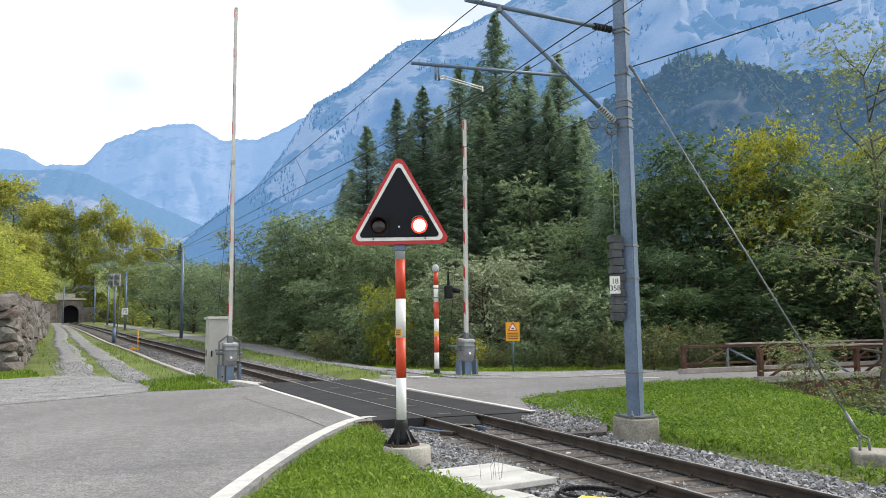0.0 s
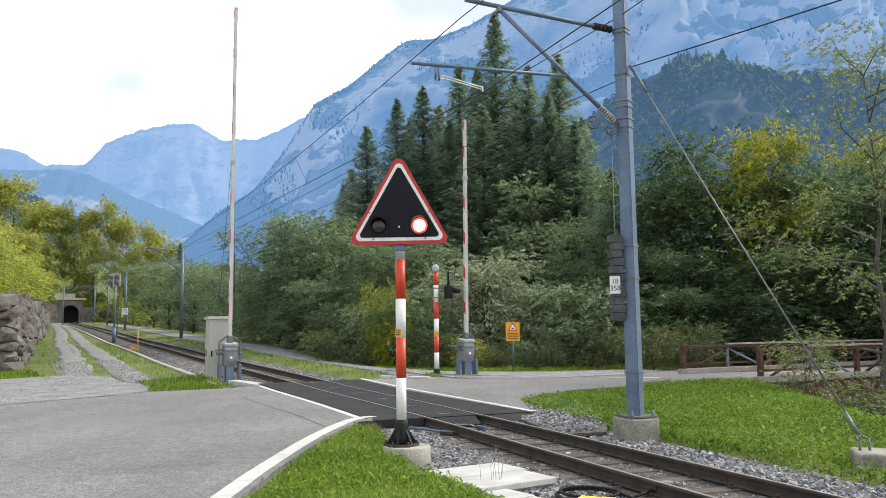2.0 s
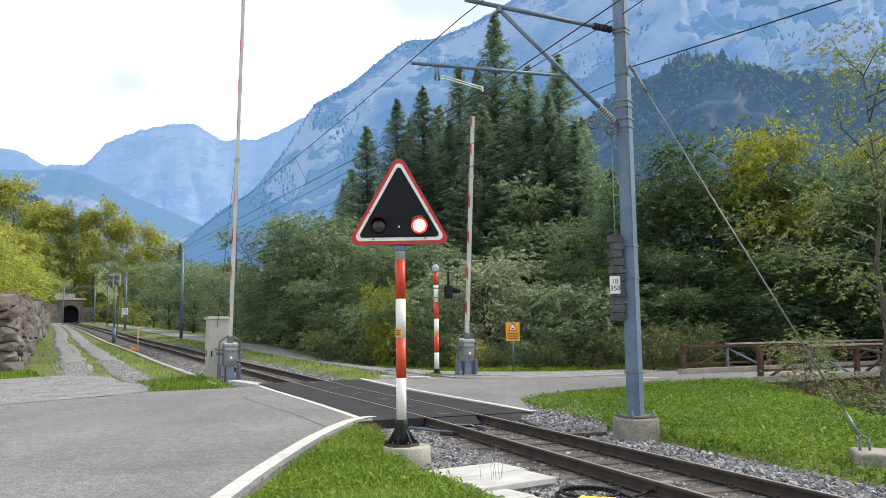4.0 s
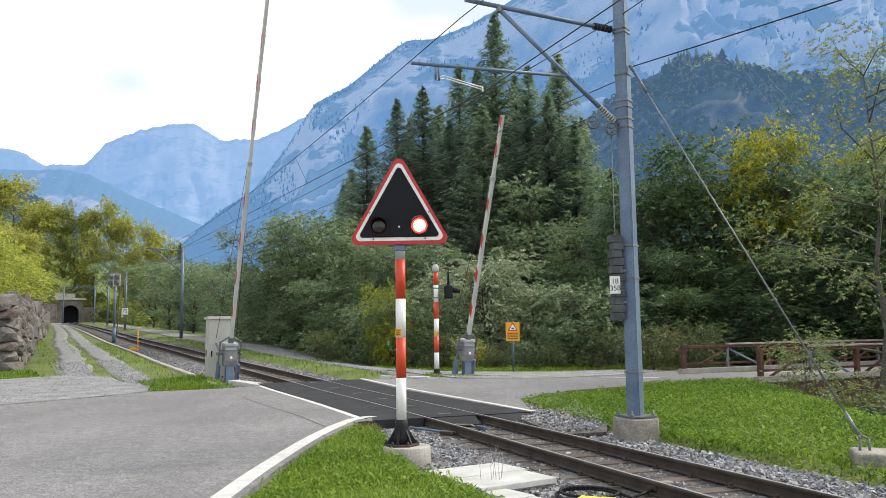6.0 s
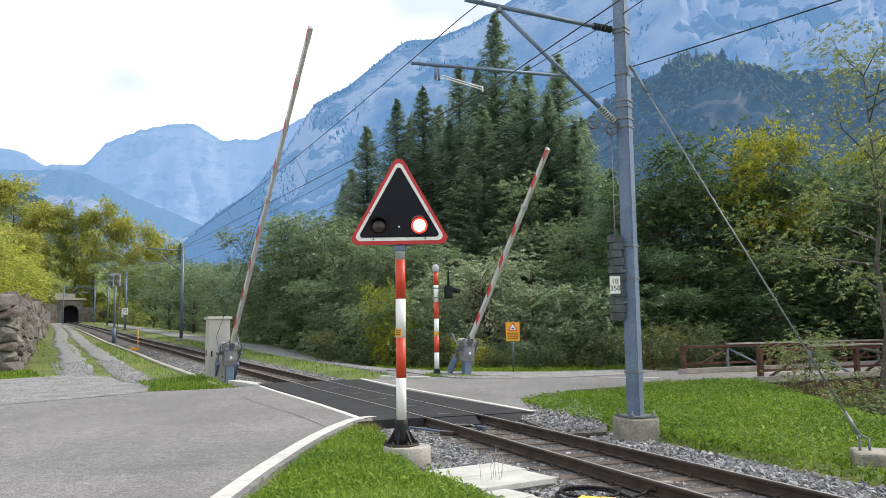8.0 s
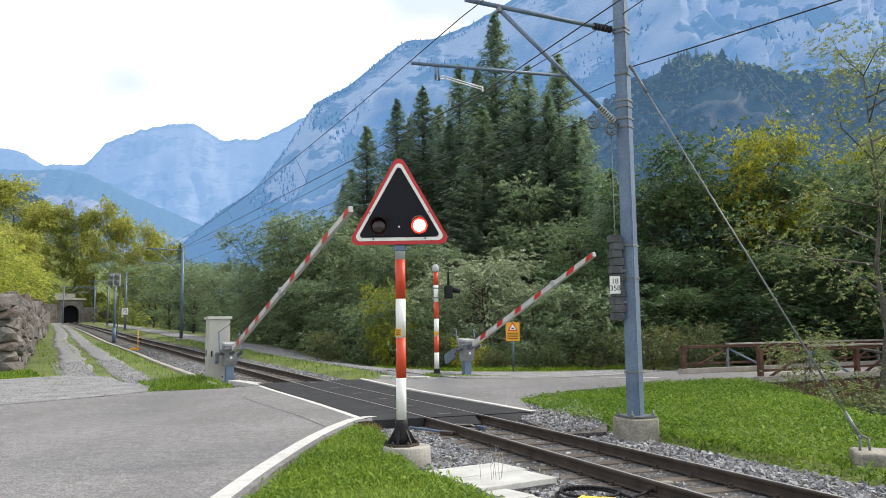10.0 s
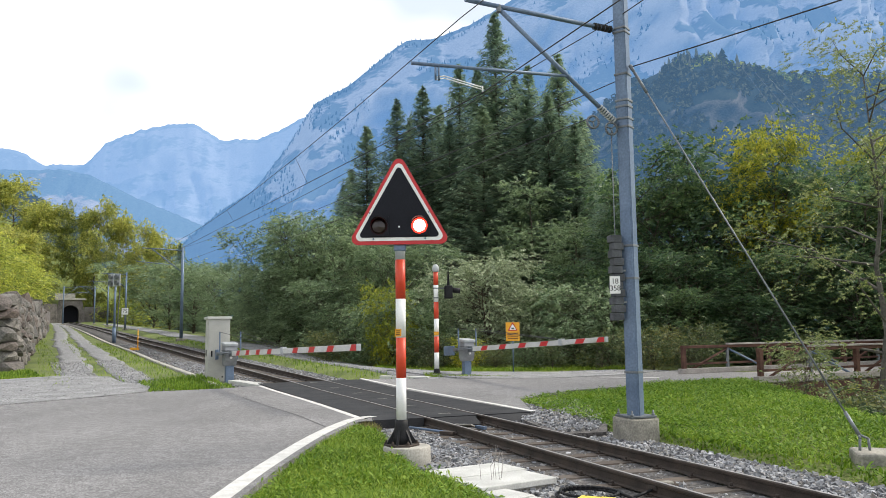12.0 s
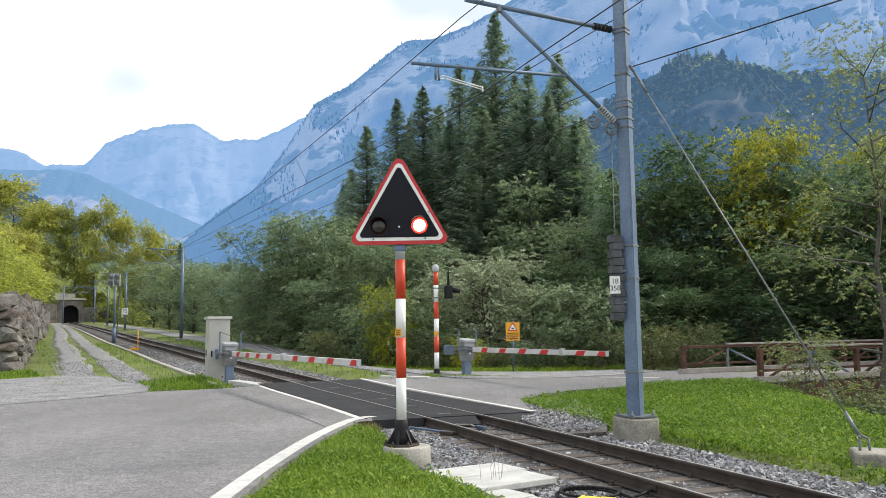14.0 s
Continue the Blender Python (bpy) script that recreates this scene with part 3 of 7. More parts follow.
def build_ballast():
    rng = np.random.default_rng(4)
    P = []
    for y0, y1, per in ((5.5, 14.8, 620), (24.4, 38, 260), (38, 60, 90)):
        n = int((y1 - y0) * 1.08 * 3.9 * per)
        n = min(n, {5.5: 21000, 24.4: 7000}.get(y0, 2500))
        ys, lat = rng.uniform(y0, y1, n), rng.uniform(-2.25, 1.85, n)
        dx = rail_x(ys + 0.5) - rail_x(ys - 0.5)
        nn = np.hypot(1, dx)
        x, y = rail_x(ys) + lat / nn, ys - lat * dx / nn
        z = rail_z(ys) - 0.16 + rng.uniform(-0.015, 0.012, n) - 0.038 * (np.abs(lat) < 0.97)
        keep = (np.abs(np.abs(lat) - 0.535) > 0.06)
        P.append(np.stack([x, y, z], -1)[keep])
    # spill of stones beside the far side of the crossing
    n = 6000
    x, y = rng.uniform(1.2, 3.5, n), rng.uniform(12.8, 20.4, n)
    k = inside([(1.45, 15.0), (1.75, 18.6), (2.9, 20.3), (3.15, 19.0), (3.1, 16.5), (2.9, 14.8), (2.5, 13.2), (1.9, 13.0)], x, y)
    P.append(np.stack([x, y, -0.075 + rng.uniform(-0.02, 0.02, n)], -1)[k])
    n_ballast = sum(len(q) for q in P)
    # loose pebbles on the farm track and the path
    for y0, y1, l0, l1, n in ((23.5, 40, -6.9, -4.0, 3000), (23.2, 50, 3.4, 6.0, 3800)):
        ys, lat = rng.uniform(y0, y1, n), rng.uniform(l0, l1, n)
        dx = rail_x(ys + 0.5) - rail_x(ys - 0.5)
        nn = np.hypot(1, dx)
        x, y = rail_x(ys) + lat / nn, ys - lat * dx / nn
        keep = (np.abs(lat + 5.3) > 0.3)
        P.append(np.stack([x, y, ground_z(x, y) + 0.035], -1)[keep])
    n = 6000
    x, y = rng.uniform(-22, -8, n), rng.uniform(14, 28, n)
    k = inside([(-8.3, 22.4), (-10.6, 18.6), (-16, 15.3), (-22, 14.2), (-19.5, 21), (-17.0, 24.0), (-15.6, 26.4), (-13.6, 28.2), (-11.6, 27.6), (-10.4, 25.6), (-8.8, 23.9)], x, y)
    P.append(np.stack([x, y, ground_z(x, y) + 0.09], -1)[k])
    n = 5000
    x, y = rng.uniform(-2.2, 8.6, n), rng.uniform(26, 33.5, n)
    k = inside([(-2.2, 30.2), (0.4, 26.4), (3.4, 26.7), (6.2, 28.2), (8.6, 30.6), (6.5, 31.5), (2.5, 29.6), (0.5, 31.0), (-1.5, 33.5)], x, y)
    P.append(np.stack([x, y, ground_z(x, y) + 0.085], -1)[k])
    pts = np.concatenate(P)
    V, F = stones_mesh(pts[:n_ballast], rng.uniform(0.022, 0.045, n_ballast), rng)
    tagged(new("ballast_stones", soup("ballast_stones", V.tolist(), F.tolist(), STONE_BITS)), "loose grey broken stones lying between and beside rails", "ballast", kind="stuff")
    rest = pts[n_ballast:] - np.array([0, 0, 0.012])
    V, F = stones_mesh(rest, rng.uniform(0.016, 0.034, len(rest)), rng)
    tagged(new("gravel_pebbles", soup("gravel_pebbles", V.tolist(), F.tolist(), GRAVEL_BITS)), "loose grey pebbles on the farm track and path", "gravel", kind="stuff")


build_ballast()


# ================= road and paths =================
def road_rise(x, y):
    lat = (x - float(rail_x(y))) * 0.92
    return float(rail_z(y)) * (1 - float(ease((lat - 5) / 22))) * (1 - float(ease((lat - 2.5) / 5.0) * ease((52 - y) / 18)))


def slab(name, material, outline, top, thick, label, category, kind="structure", sub=0):
    bm = bmesh.new()
    vs = [bm.verts.new((x, y, top)) for x, y in outline]
    f = bm.faces.new(vs)
    r = bmesh.ops.extrude_face_region(bm, geom=[f])
    for v in (g for g in r["geom"] if isinstance(g, bmesh.types.BMVert)):
        v.co.z -= thick
    for yy in np.arange(18.0, 34.0, 0.75):
        bmesh.ops.bisect_plane(bm, geom=bm.verts[:] + bm.edges[:] + bm.faces[:], plane_co=(0, float(yy), 0), plane_no=(0, 1, 0))
    for v in bm.verts:
        v.co.z += road_rise(v.co.x, v.co.y)
    bmesh.ops.triangulate(bm, faces=[g for g in bm.faces if len(g.verts) > 4])
    return lone(name, bm, material, label, category, kind=kind)


def cross(y, lat):
    p = track(y, lat)
    return (p.x, p.y)


VERGE = [(-3.2, -20.0), (-2.25, 3.0), (-2.14, 6.0), (-2.12, 7.8), (-2.10, 9.5), (-1.96, 12.2), (-1.72, 14.2), (-1.50, 15.0)]
near_road = [(x + 0.13, y) for x, y in VERGE[:-2]] + [(-1.55, 14.3), (-1.38, 15.0)] + [cross(14.95, -1.62), cross(24.4, -1.62), (-6.4, 23.0), (-8.15, 22.25), (-9.2, 20.4), (-10.6, 18.3), (-16.0, 15.0), (-30.0, 11.0), (-30.0, -20.0)]
slab("road", ASPHALT, near_road, 0.0, 0.25, "worn grey asphalt road before the crossing", "road")
far_road = [cross(15.0, 1.62), (1.75, 18.7), (3.3, 21.0), (6.2, 23.2), (9.0, 24.6), (12.2, 26.2), (9.2, 31.0), (6.2, 27.9), (3.5, 26.4), (1.4, 25.6), cross(24.9, 1.62)]
slab("road_beyond", ASPHALT, far_road, 0.0, 0.25, "grey asphalt lane leading to the bridge", "road")


def ribbon(name, pts, width, z, material, label, group=""):
    """A painted line of even width, 4 mm over the road."""
    bm = bmesh.new()
    prev = None
    for i, p in enumerate(pts):
        a, b = pts[max(0, i - 1)], pts[min(len(pts) - 1, i + 1)]
        d = Vector((b[0] - a[0], b[1] - a[1], 0)).normalized()
        nrm = Vector((-d.y, d.x, 0))
        q = Vector((p[0], p[1], z + road_rise(p[0], p[1])))
        cur = (bm.verts.new(q + nrm * width / 2), bm.verts.new(q - nrm * width / 2))
        if prev:
            bm.faces.new((prev[0], prev[1], cur[1], cur[0]))
        prev = cur
    return lone(name, bm, material, label, "road marking", group=group, kind="structure")


def smooth_line(pts, n=6):
    out = []
    P = [Vector((*p, 0)) for p in pts]
    P = [P[0] * 2 - P[1]] + P + [P[-1] * 2 - P[-2]]
    for i in range(1, len(P) - 2):
        for k in range(n):
            t = k / n
            a, b, c, d = P[i - 1:i + 3]
            q = 0.5 * ((2 * b) + (c - a) * t + (2 * a - 5 * b + 4 * c - d) * t * t + (3 * b - a - 3 * c + d) * t ** 3)
            out.append((q.x, q.y))
    out.append((P[-2].x, P[-2].y))
    return out


ribbon("edge_line", smooth_line([(x - 0.06, y) for x, y in VERGE[1:-1]] + [(-1.58, 14.9), (-1.36, 15.15)]), 0.21, 0.004, ROAD_WHITE, "white painted line curving along the road edge")
ribbon("stop_line", [cross(15.35 + 0.45 * k, -1.70) for k in range(21)], 0.13, 0.004, ROAD_WHITE, "white painted line beside the crossing panels", "lines beside the crossing")
ribbon("stop_line", [cross(15.1 + 0.49 * k, 1.70) for k in range(21)], 0.13, 0.004, ROAD_WHITE, "white painted line beside the crossing panels", "lines beside the crossing")


TAR = mat("tar_seam", (0.06, 0.06, 0.062), 0.8, scale=6, var=0.2, bump=0.2)
ribbon("tar_seam", smooth_line([(-9.0, 20.9), (-7.2, 20.7), (-5.2, 20.4), (-5.0, 19.9), (-3.9, 17.6), (-2.9, 15.6), (-2.0, 13.5)]), 0.03, 0.003, TAR, "dark tar seam across the asphalt")


def build_crossing():
    deck = thing("crossing_deck", "black rubber panels laid between and beside the rails", "level crossing", kind="structure")
    L = 0.9
    n = int((CROSS1 - CROSS0) / L) + 1
    for (a, b) in ((-1.60, -0.60), (-0.47, 0.47), (0.60, 1.60)):
        for k in range(n):
            y0 = CROSS0 + 0.05 + k * L
            bm = bmesh.new()
            c = [track(y0 + 0.005, a), track(y0 + L - 0.005, a), track(y0 + L - 0.005, b), track(y0 + 0.005, b)]
            top = [bm.verts.new((p.x, p.y, p.z - 0.002)) for p in c]
            bot = [bm.verts.new((p.x, p.y, p.z - 0.16)) for p in c]
            bm.faces.new(top)
            bm.faces.new(bot[::-1])
            for i in range(4):
                bm.faces.new((top[i], bot[i], bot[(i + 1) % 4], top[(i + 1) % 4]))
            part("panel", bm, RUBBER, deck)
            if a == -0.47 and k % 2 == 0:
                bm = bmesh.new()
                d = (c[1] - c[0]).normalized()
                e = (c[3] - c[0]).normalized()
                o = (c[0] + c[2]) / 2
                q = [o - d * 0.02 - e * 0.13, o + d * 0.02 - e * 0.13, o + d * 0.02 + e * 0.13, o - d * 0.02 + e * 0.13]
                bm.faces.new([bm.verts.new((p.x, p.y, p.z + 0.003)) for p in q])
                part("slot", bm, CONCRETE, deck, "pale lifting slot")
    # ramp ends and edge stone
    for lat in (0.0, 1.1):
        p, q = track(CROSS0 + 0.0, lat), track(CROSS0 - 0.32, lat)
        ang = math.atan2(q.y - p.y, q.x - p.x)
        bm = bmesh.new()
        w = 0.46 if lat else 0.40
        prism(bm, [(0, -0.01), (0.30, -0.13), (0.30, -0.17), (0, -0.17)], (0, -w, 0), (1, 0, 0), (0, 0, 1), (0, 1, 0), 2 * w)
        bmesh.ops.transform(bm, matrix=pose(p.x, p.y, 0, 0, 0, math.degrees(ang)), verts=bm.verts)
        part("end_ramp", bm, RUBBER, deck, "sloped end plate")


build_crossing()
slab("stone_spill", BALLAST_BED, [(1.45, 14.9), (1.70, 18.7), (2.95, 20.4), (3.3, 19.0), (3.2, 16.5), (3.0, 14.8), (2.6, 13.0), (1.8, 12.8)], -0.075, 0.2, "broken stone spread beside the crossing", "ballast")
slab("edge_kerb", CONCRETE_WHITE, [(-7.0, 25.8), (-6.7, 25.9), (-4.85, 23.75), (-4.75, 23.3), (-5.05, 23.25)], -0.004, 0.2, "pale concrete kerb at the end of the crossing", "kerb")
slab("edge_kerb", CONCRETE_WHITE, [(-2.15, 26.35), (-0.55, 26.1), (-0.5, 26.4), (-2.1, 26.65)], 0.012, 0.2, "pale concrete kerb at the end of the crossing", "kerb")
ribbon("stop_line", [(5.2, 26.75), (6.2, 26.35), (7.0, 26.05)], 0.25, 0.004, ROAD_WHITE, "short white painted line on the lane")

strip("gravel_track", GRAVEL, 26.5, 176, -6.75, -5.55, 0.014, "grey gravel wheel rut of the farm track", "track", wobble=0.35, close=1.75)
strip("gravel_track", GRAVEL, 25.2, 176, -5.05, -4.05, 0.014, "grey gravel wheel rut of the farm track", "track", wobble=0.3, close=1.3)
slab("gravel_apron", GRAVEL, [(-8.3, 22.2), (-9.2, 20.45), (-10.6, 18.4), (-16, 15.1), (-22, 14.0), (-24, 17), (-19.5, 21), (-17.0, 24.0), (-15.6, 26.4), (-13.6, 28.2), (-11.6, 27.6), (-10.4, 25.6), (-8.8, 23.9)], 0.02, 0.2, "spread gravel where the farm track meets the road", "gravel")
strip("gravel_path", GRAVEL, 22.8, 150, 3.5, 5.9, 0.03, "pale gravel path along the far side of the railway", "path", wobble=0.4)
slab("gravel_apron", GRAVEL, [(-2.2, 30.2), (0.4, 26.2), (3.4, 26.5), (6.2, 28.0), (8.6, 30.6), (6.5, 31.5), (2.5, 29.6), (0.5, 31.0), (-1.5, 33.5)], 0.012, 0.2, "pale gravel beside the lane", "gravel")
strip("cable_duct", CONCRETE, 24.8, 176, -2.75, -2.40, 0.06, "pale concrete cable duct along the railway", "cable duct", step=1.0, kind="structure", n=1)


# ================= crossing signal with flashing lamps =================
def rounded_triangle(w, h, r, n=7):
    """Outline of an upright triangle with round corners, base at v=0, within w and h."""
    pts = [(-w / 2, 0.0), (w / 2, 0.0), (0.0, h)]
    out = []
    for i in range(3):
        p, a, b = Vector(pts[i]), Vector(pts[i - 1]), Vector(pts[(i + 1) % 3])
        da, db = (a - p).normalized(), (b - p).normalized()
        half = da.angle(db) / 2
        c = p + (da + db).normalized() * (r / math.sin(half))
        t0, t1 = p + da * (r / math.tan(half)), p + db * (r / math.tan(half))
        a0, a1 = math.atan2(t0.y - c.y, t0.x - c.x), math.atan2(t1.y - c.y, t1.x - c.x)
        while a1 < a0:
            a1 += 2 * math.pi
        for k in range(n + 1):
            a = a0 + (a1 - a0) * k / n
            out.append((c.x + r * math.cos(a), c.y + r * math.sin(a)))
    return out


def banded_post(parent, bands, r, n=20):
    for z0, z1, m, nm in bands:
        part(nm, tb((0, 0, z0), (0, 0, z1), r, r, n), m, parent)


def foot(parent, z, r, plate, tall):
    bm = bmesh.new()
    lathe(bm, [(r * 1.9, z + 0.02), (r * 1.55, z + tall * 0.35), (r * 1.18, z + tall * 0.8), (r * 1.12, z + tall)], n=20)
    part("foot", bm, IRON_BLACK, parent, "black flared iron foot")
    for k in range(6):
        a = k * math.pi / 3 + 0.3
        bm = bmesh.new()
        prism(bm, [(r * 1.3, z + 0.02), (plate * 0.86, z + 0.02), (plate * 0.80, z + 0.05), (r * 1.3, z + tall * 0.62)], (0.012 * math.sin(a), -0.012 * math.cos(a), 0), (math.cos(a), math.sin(a), 0), (0, 0, 1), (-math.sin(a), math.cos(a), 0), 0.024)
        part("gusset", bm, IRON_BLACK, parent)
    bm = bmesh.new()
    lathe(bm, [(plate, z - 0.005), (plate, z + 0.018), (plate * 0.97, z + 0.022)], n=6)
    part("base_plate", bm, RAIL_SIDE, parent, "rusty six-sided base plate")
    for k in range(6):
        a = k * math.pi / 3
        bm = bmesh.new()
        tube(bm, (math.cos(a) * plate * 0.86, math.sin(a) * plate * 0.86, z + 0.015), (math.cos(a) * plate * 0.86, math.sin(a) * plate * 0.86, z + 0.065), 0.012, n=6)
        tube(bm, (math.cos(a) * plate * 0.86, math.sin(a) * plate * 0.86, z + 0.022), (math.cos(a) * plate * 0.86, math.sin(a) * plate * 0.86, z + 0.042), 0.024, n=6)
        part("bolt", bm, RAIL_SIDE, parent)


SIG = (-0.578, 10.6)


def build_signal():
    s = thing("crossing_signal", "black triangular crossing signal with red border on a banded post", "crossing signal", pose(SIG[0], SIG[1], 0.0, 0, 0, -2.0))
    z0 = 0.095
    bands = [(z0 + 0.33, z0 + 0.33 + 0.545, SIGNAL_WHITE, "white_band"), (z0 + 0.875, z0 + 1.405, SIGNAL_RED, "red_band"), (z0 + 1.405, z0 + 1.92, SIGNAL_WHITE, "white_band"), (z0 + 1.92, z0 + 2.447, SIGNAL_RED, "red_band"), (z0 + 2.447, z0 + 2.67, CAST_GREY, "steel_top")]
    banded_post(s, bands, 0.067)
    foot(s, z0, 0.072, 0.235, 0.33)
    # collar clamp
    bm = bmesh.new()
    lathe(bm, [(0.074, z0 + 2.56), (0.078, z0 + 2.57), (0.078, z0 + 2.60), (0.074, z0 + 2.61)], n=20)
    part("clamp", bm, GALV, s)
    # yellow tag
    tag = part("tag", bx((-0.03, -0.062, z0 + 1.47), (0.085, 0.012, 0.10), bevel=0.003), SIGN_YELLOW, s, "yellow tag with unreadable lines")
    for k in range(3):
        part("line", bx((-0.035, -0.070, z0 + 1.445 + 0.025 * k), (0.055, 0.003, 0.010)), IRON_BLACK, tag)
    zb = 2.740
    ex, ey, ez = (1, 0, 0), (0, 0, 1), (0, 1, 0)
    bm = bmesh.new()
    prism(bm, rounded_triangle(1.40, 1.255, 0.085), (0, -0.115, zb), ex, ey, ez, 0.05)
    part("border", bm, BORDER_RED, s, "red rounded border")
    bm = bmesh.new()
    prism(bm, rounded_triangle(1.25, 1.115, 0.062), (0, -0.121, zb + 0.048), ex, ey, ez, 0.012)
    part("white_line", bm, SIGNAL_WHITE, s, "white line inside the border")
    bm = bmesh.new()
    prism(bm, rounded_triangle(1.11, 0.985, 0.038), (0, -0.127, zb + 0.094), ex, ey, ez, 0.012)
    part("dark_face", bm, PANEL_DARK, s, "matt black face")
    part("back_box", bx((0, 0.0, zb + 0.33), (0.62, 0.13, 0.42), bevel=0.02), PANEL_DARK, s)
    part("bracket", bx((0, -0.03, zb - 0.03), (0.16, 0.09, 0.10), bevel=0.01), GALV, s)
    for x, z in ((-0.34, 0.025), (0.34, 0.025), (-0.39, 0.38), (0.39, 0.38)):
        part("rivet", tb((x * 1.02, -0.113, zb + z + 0.05), (x * 1.02, -0.130, zb + z + 0.05), 0.012, n=8), GALV, s)
    part("eye", tb((0, -0.125, zb + 0.235), (0, -0.135, zb + 0.235), 0.012, n=10), SIGNAL_WHITE, s)
    inserts = []
    for x in (-0.272, 0.272):
        zc = zb + 0.245
        body = bmesh.new()
        # square frame with a round hole
        n = 32
        ring_o, ring_i, ring_b, ring_p = [], [], [], []
        for k in range(n):
            a = 2 * math.pi * k / n
            c, sn = math.cos(a), math.sin(a)
            m = 0.132 / max(abs(c), abs(sn))
            ring_o.append(body.verts.new((x + c * m, -0.150, zc + sn * m)))
            ring_i.append(body.verts.new((x + c * 0.114, -0.150, zc + sn * 0.114)))
            ring_b.append(body.verts.new((x + c * 0.114, -0.105, zc + sn * 0.114)))
            ring_p.append(body.verts.new((x + c * m, -0.128, zc + sn * m)))
        for k in range(n):
            j = (k + 1) % n
            body.faces.new((ring_o[k], ring_o[j], ring_i[j], ring_i[k]))
            body.faces.new((ring_i[k], ring_i[j], ring_b[j], ring_b[k]))
            body.faces.new((ring_o[k], ring_p[k], ring_p[j], ring_o[j]))
        lamp = part("lamp_housing", body, PANEL_DARK, s, "black square lamp housing")
        # hood over the lens
        hood = bmesh.new()
        for k in range(18):
            a0, a1 = math.radians(10 + 160 * k / 18), math.radians(10 + 160 * (k + 1) / 18)
            q = []
            for r in (0.117, 0.123):
                for a, d in ((a0, -0.150), (a1, -0.150), (a1, -0.150 - 0.10 * math.sin(a1)), (a0, -0.150 - 0.10 * math.sin(a0))):
                    q.append(hood.verts.new((x + r * math.cos(a), d, zc + r * math.sin(a))))
            for f in ((0, 1, 2, 3), (7, 6, 5, 4), (3, 2, 6, 7), (0, 4, 5, 1)):
                hood.faces.new([q[i] for i in f])
        part("hood", hood, IRON_BLACK, lamp)
        # turning insert: one side glows, the other is a dark lens
        ins = bmesh.new()
        lathe(ins, [(0.100, 0.004), (0.108, 0.0), (0.100, -0.004)], n=32)
        bmesh.ops.rotate(ins, matrix=Matrix.Rotation(radians(90), 3, "X"), verts=ins.verts)
        insert = part("lamp_insert", ins, IRON_BLACK, s, "round lamp insert, one side lit")
        core = bmesh.new()
        lathe(core, [(0.001, 0.020), (0.050, 0.017), (0.078, 0.011), (0.084, 0.007)], n=32)
        bmesh.ops.rotate(core, matrix=Matrix.Rotation(radians(90), 3, "X"), verts=core.verts)
        part("lit_core", core, LAMP_CORE, insert, "glowing warm white core", smooth=True)
        rim = bmesh.new()
        lathe(rim, [(0.107, 0.0045), (0.106, 0.007), (0.082, 0.0090)], n=32)
        bmesh.ops.rotate(rim, matrix=Matrix.Rotation(radians(90), 3, "X"), verts=rim.verts)
        part("lit_rim", rim, LAMP_RIM, insert, "glowing red rim")
        dark = bmesh.new()
        lathe(dark, [(0.100, -0.006), (0.075, -0.012), (0.035, -0.020), (0.001, -0.023)], n=32)
        bmesh.ops.rotate(dark, matrix=Matrix.Rotation(radians(90), 3, "X"), verts=dark.verts)
        part("dark_lens", dark, GLASS_DARK, insert, "dark glossy lens", smooth=True)
        inserts.append((insert, (x, -0.142, zc)))
    bm = bmesh.new()
    lathe(bm, [(0.31, -0.45), (0.31, 0.075), (0.30, 0.087), (0.27, 0.09)], n=36)
    lone("signal_footing", bm, CONCRETE, "round concrete footing under the signal post", "footing", m=pose(SIG[0] + 0.07, SIG[1] - 0.02, 0))
    return inserts


LAMPS = build_signal()


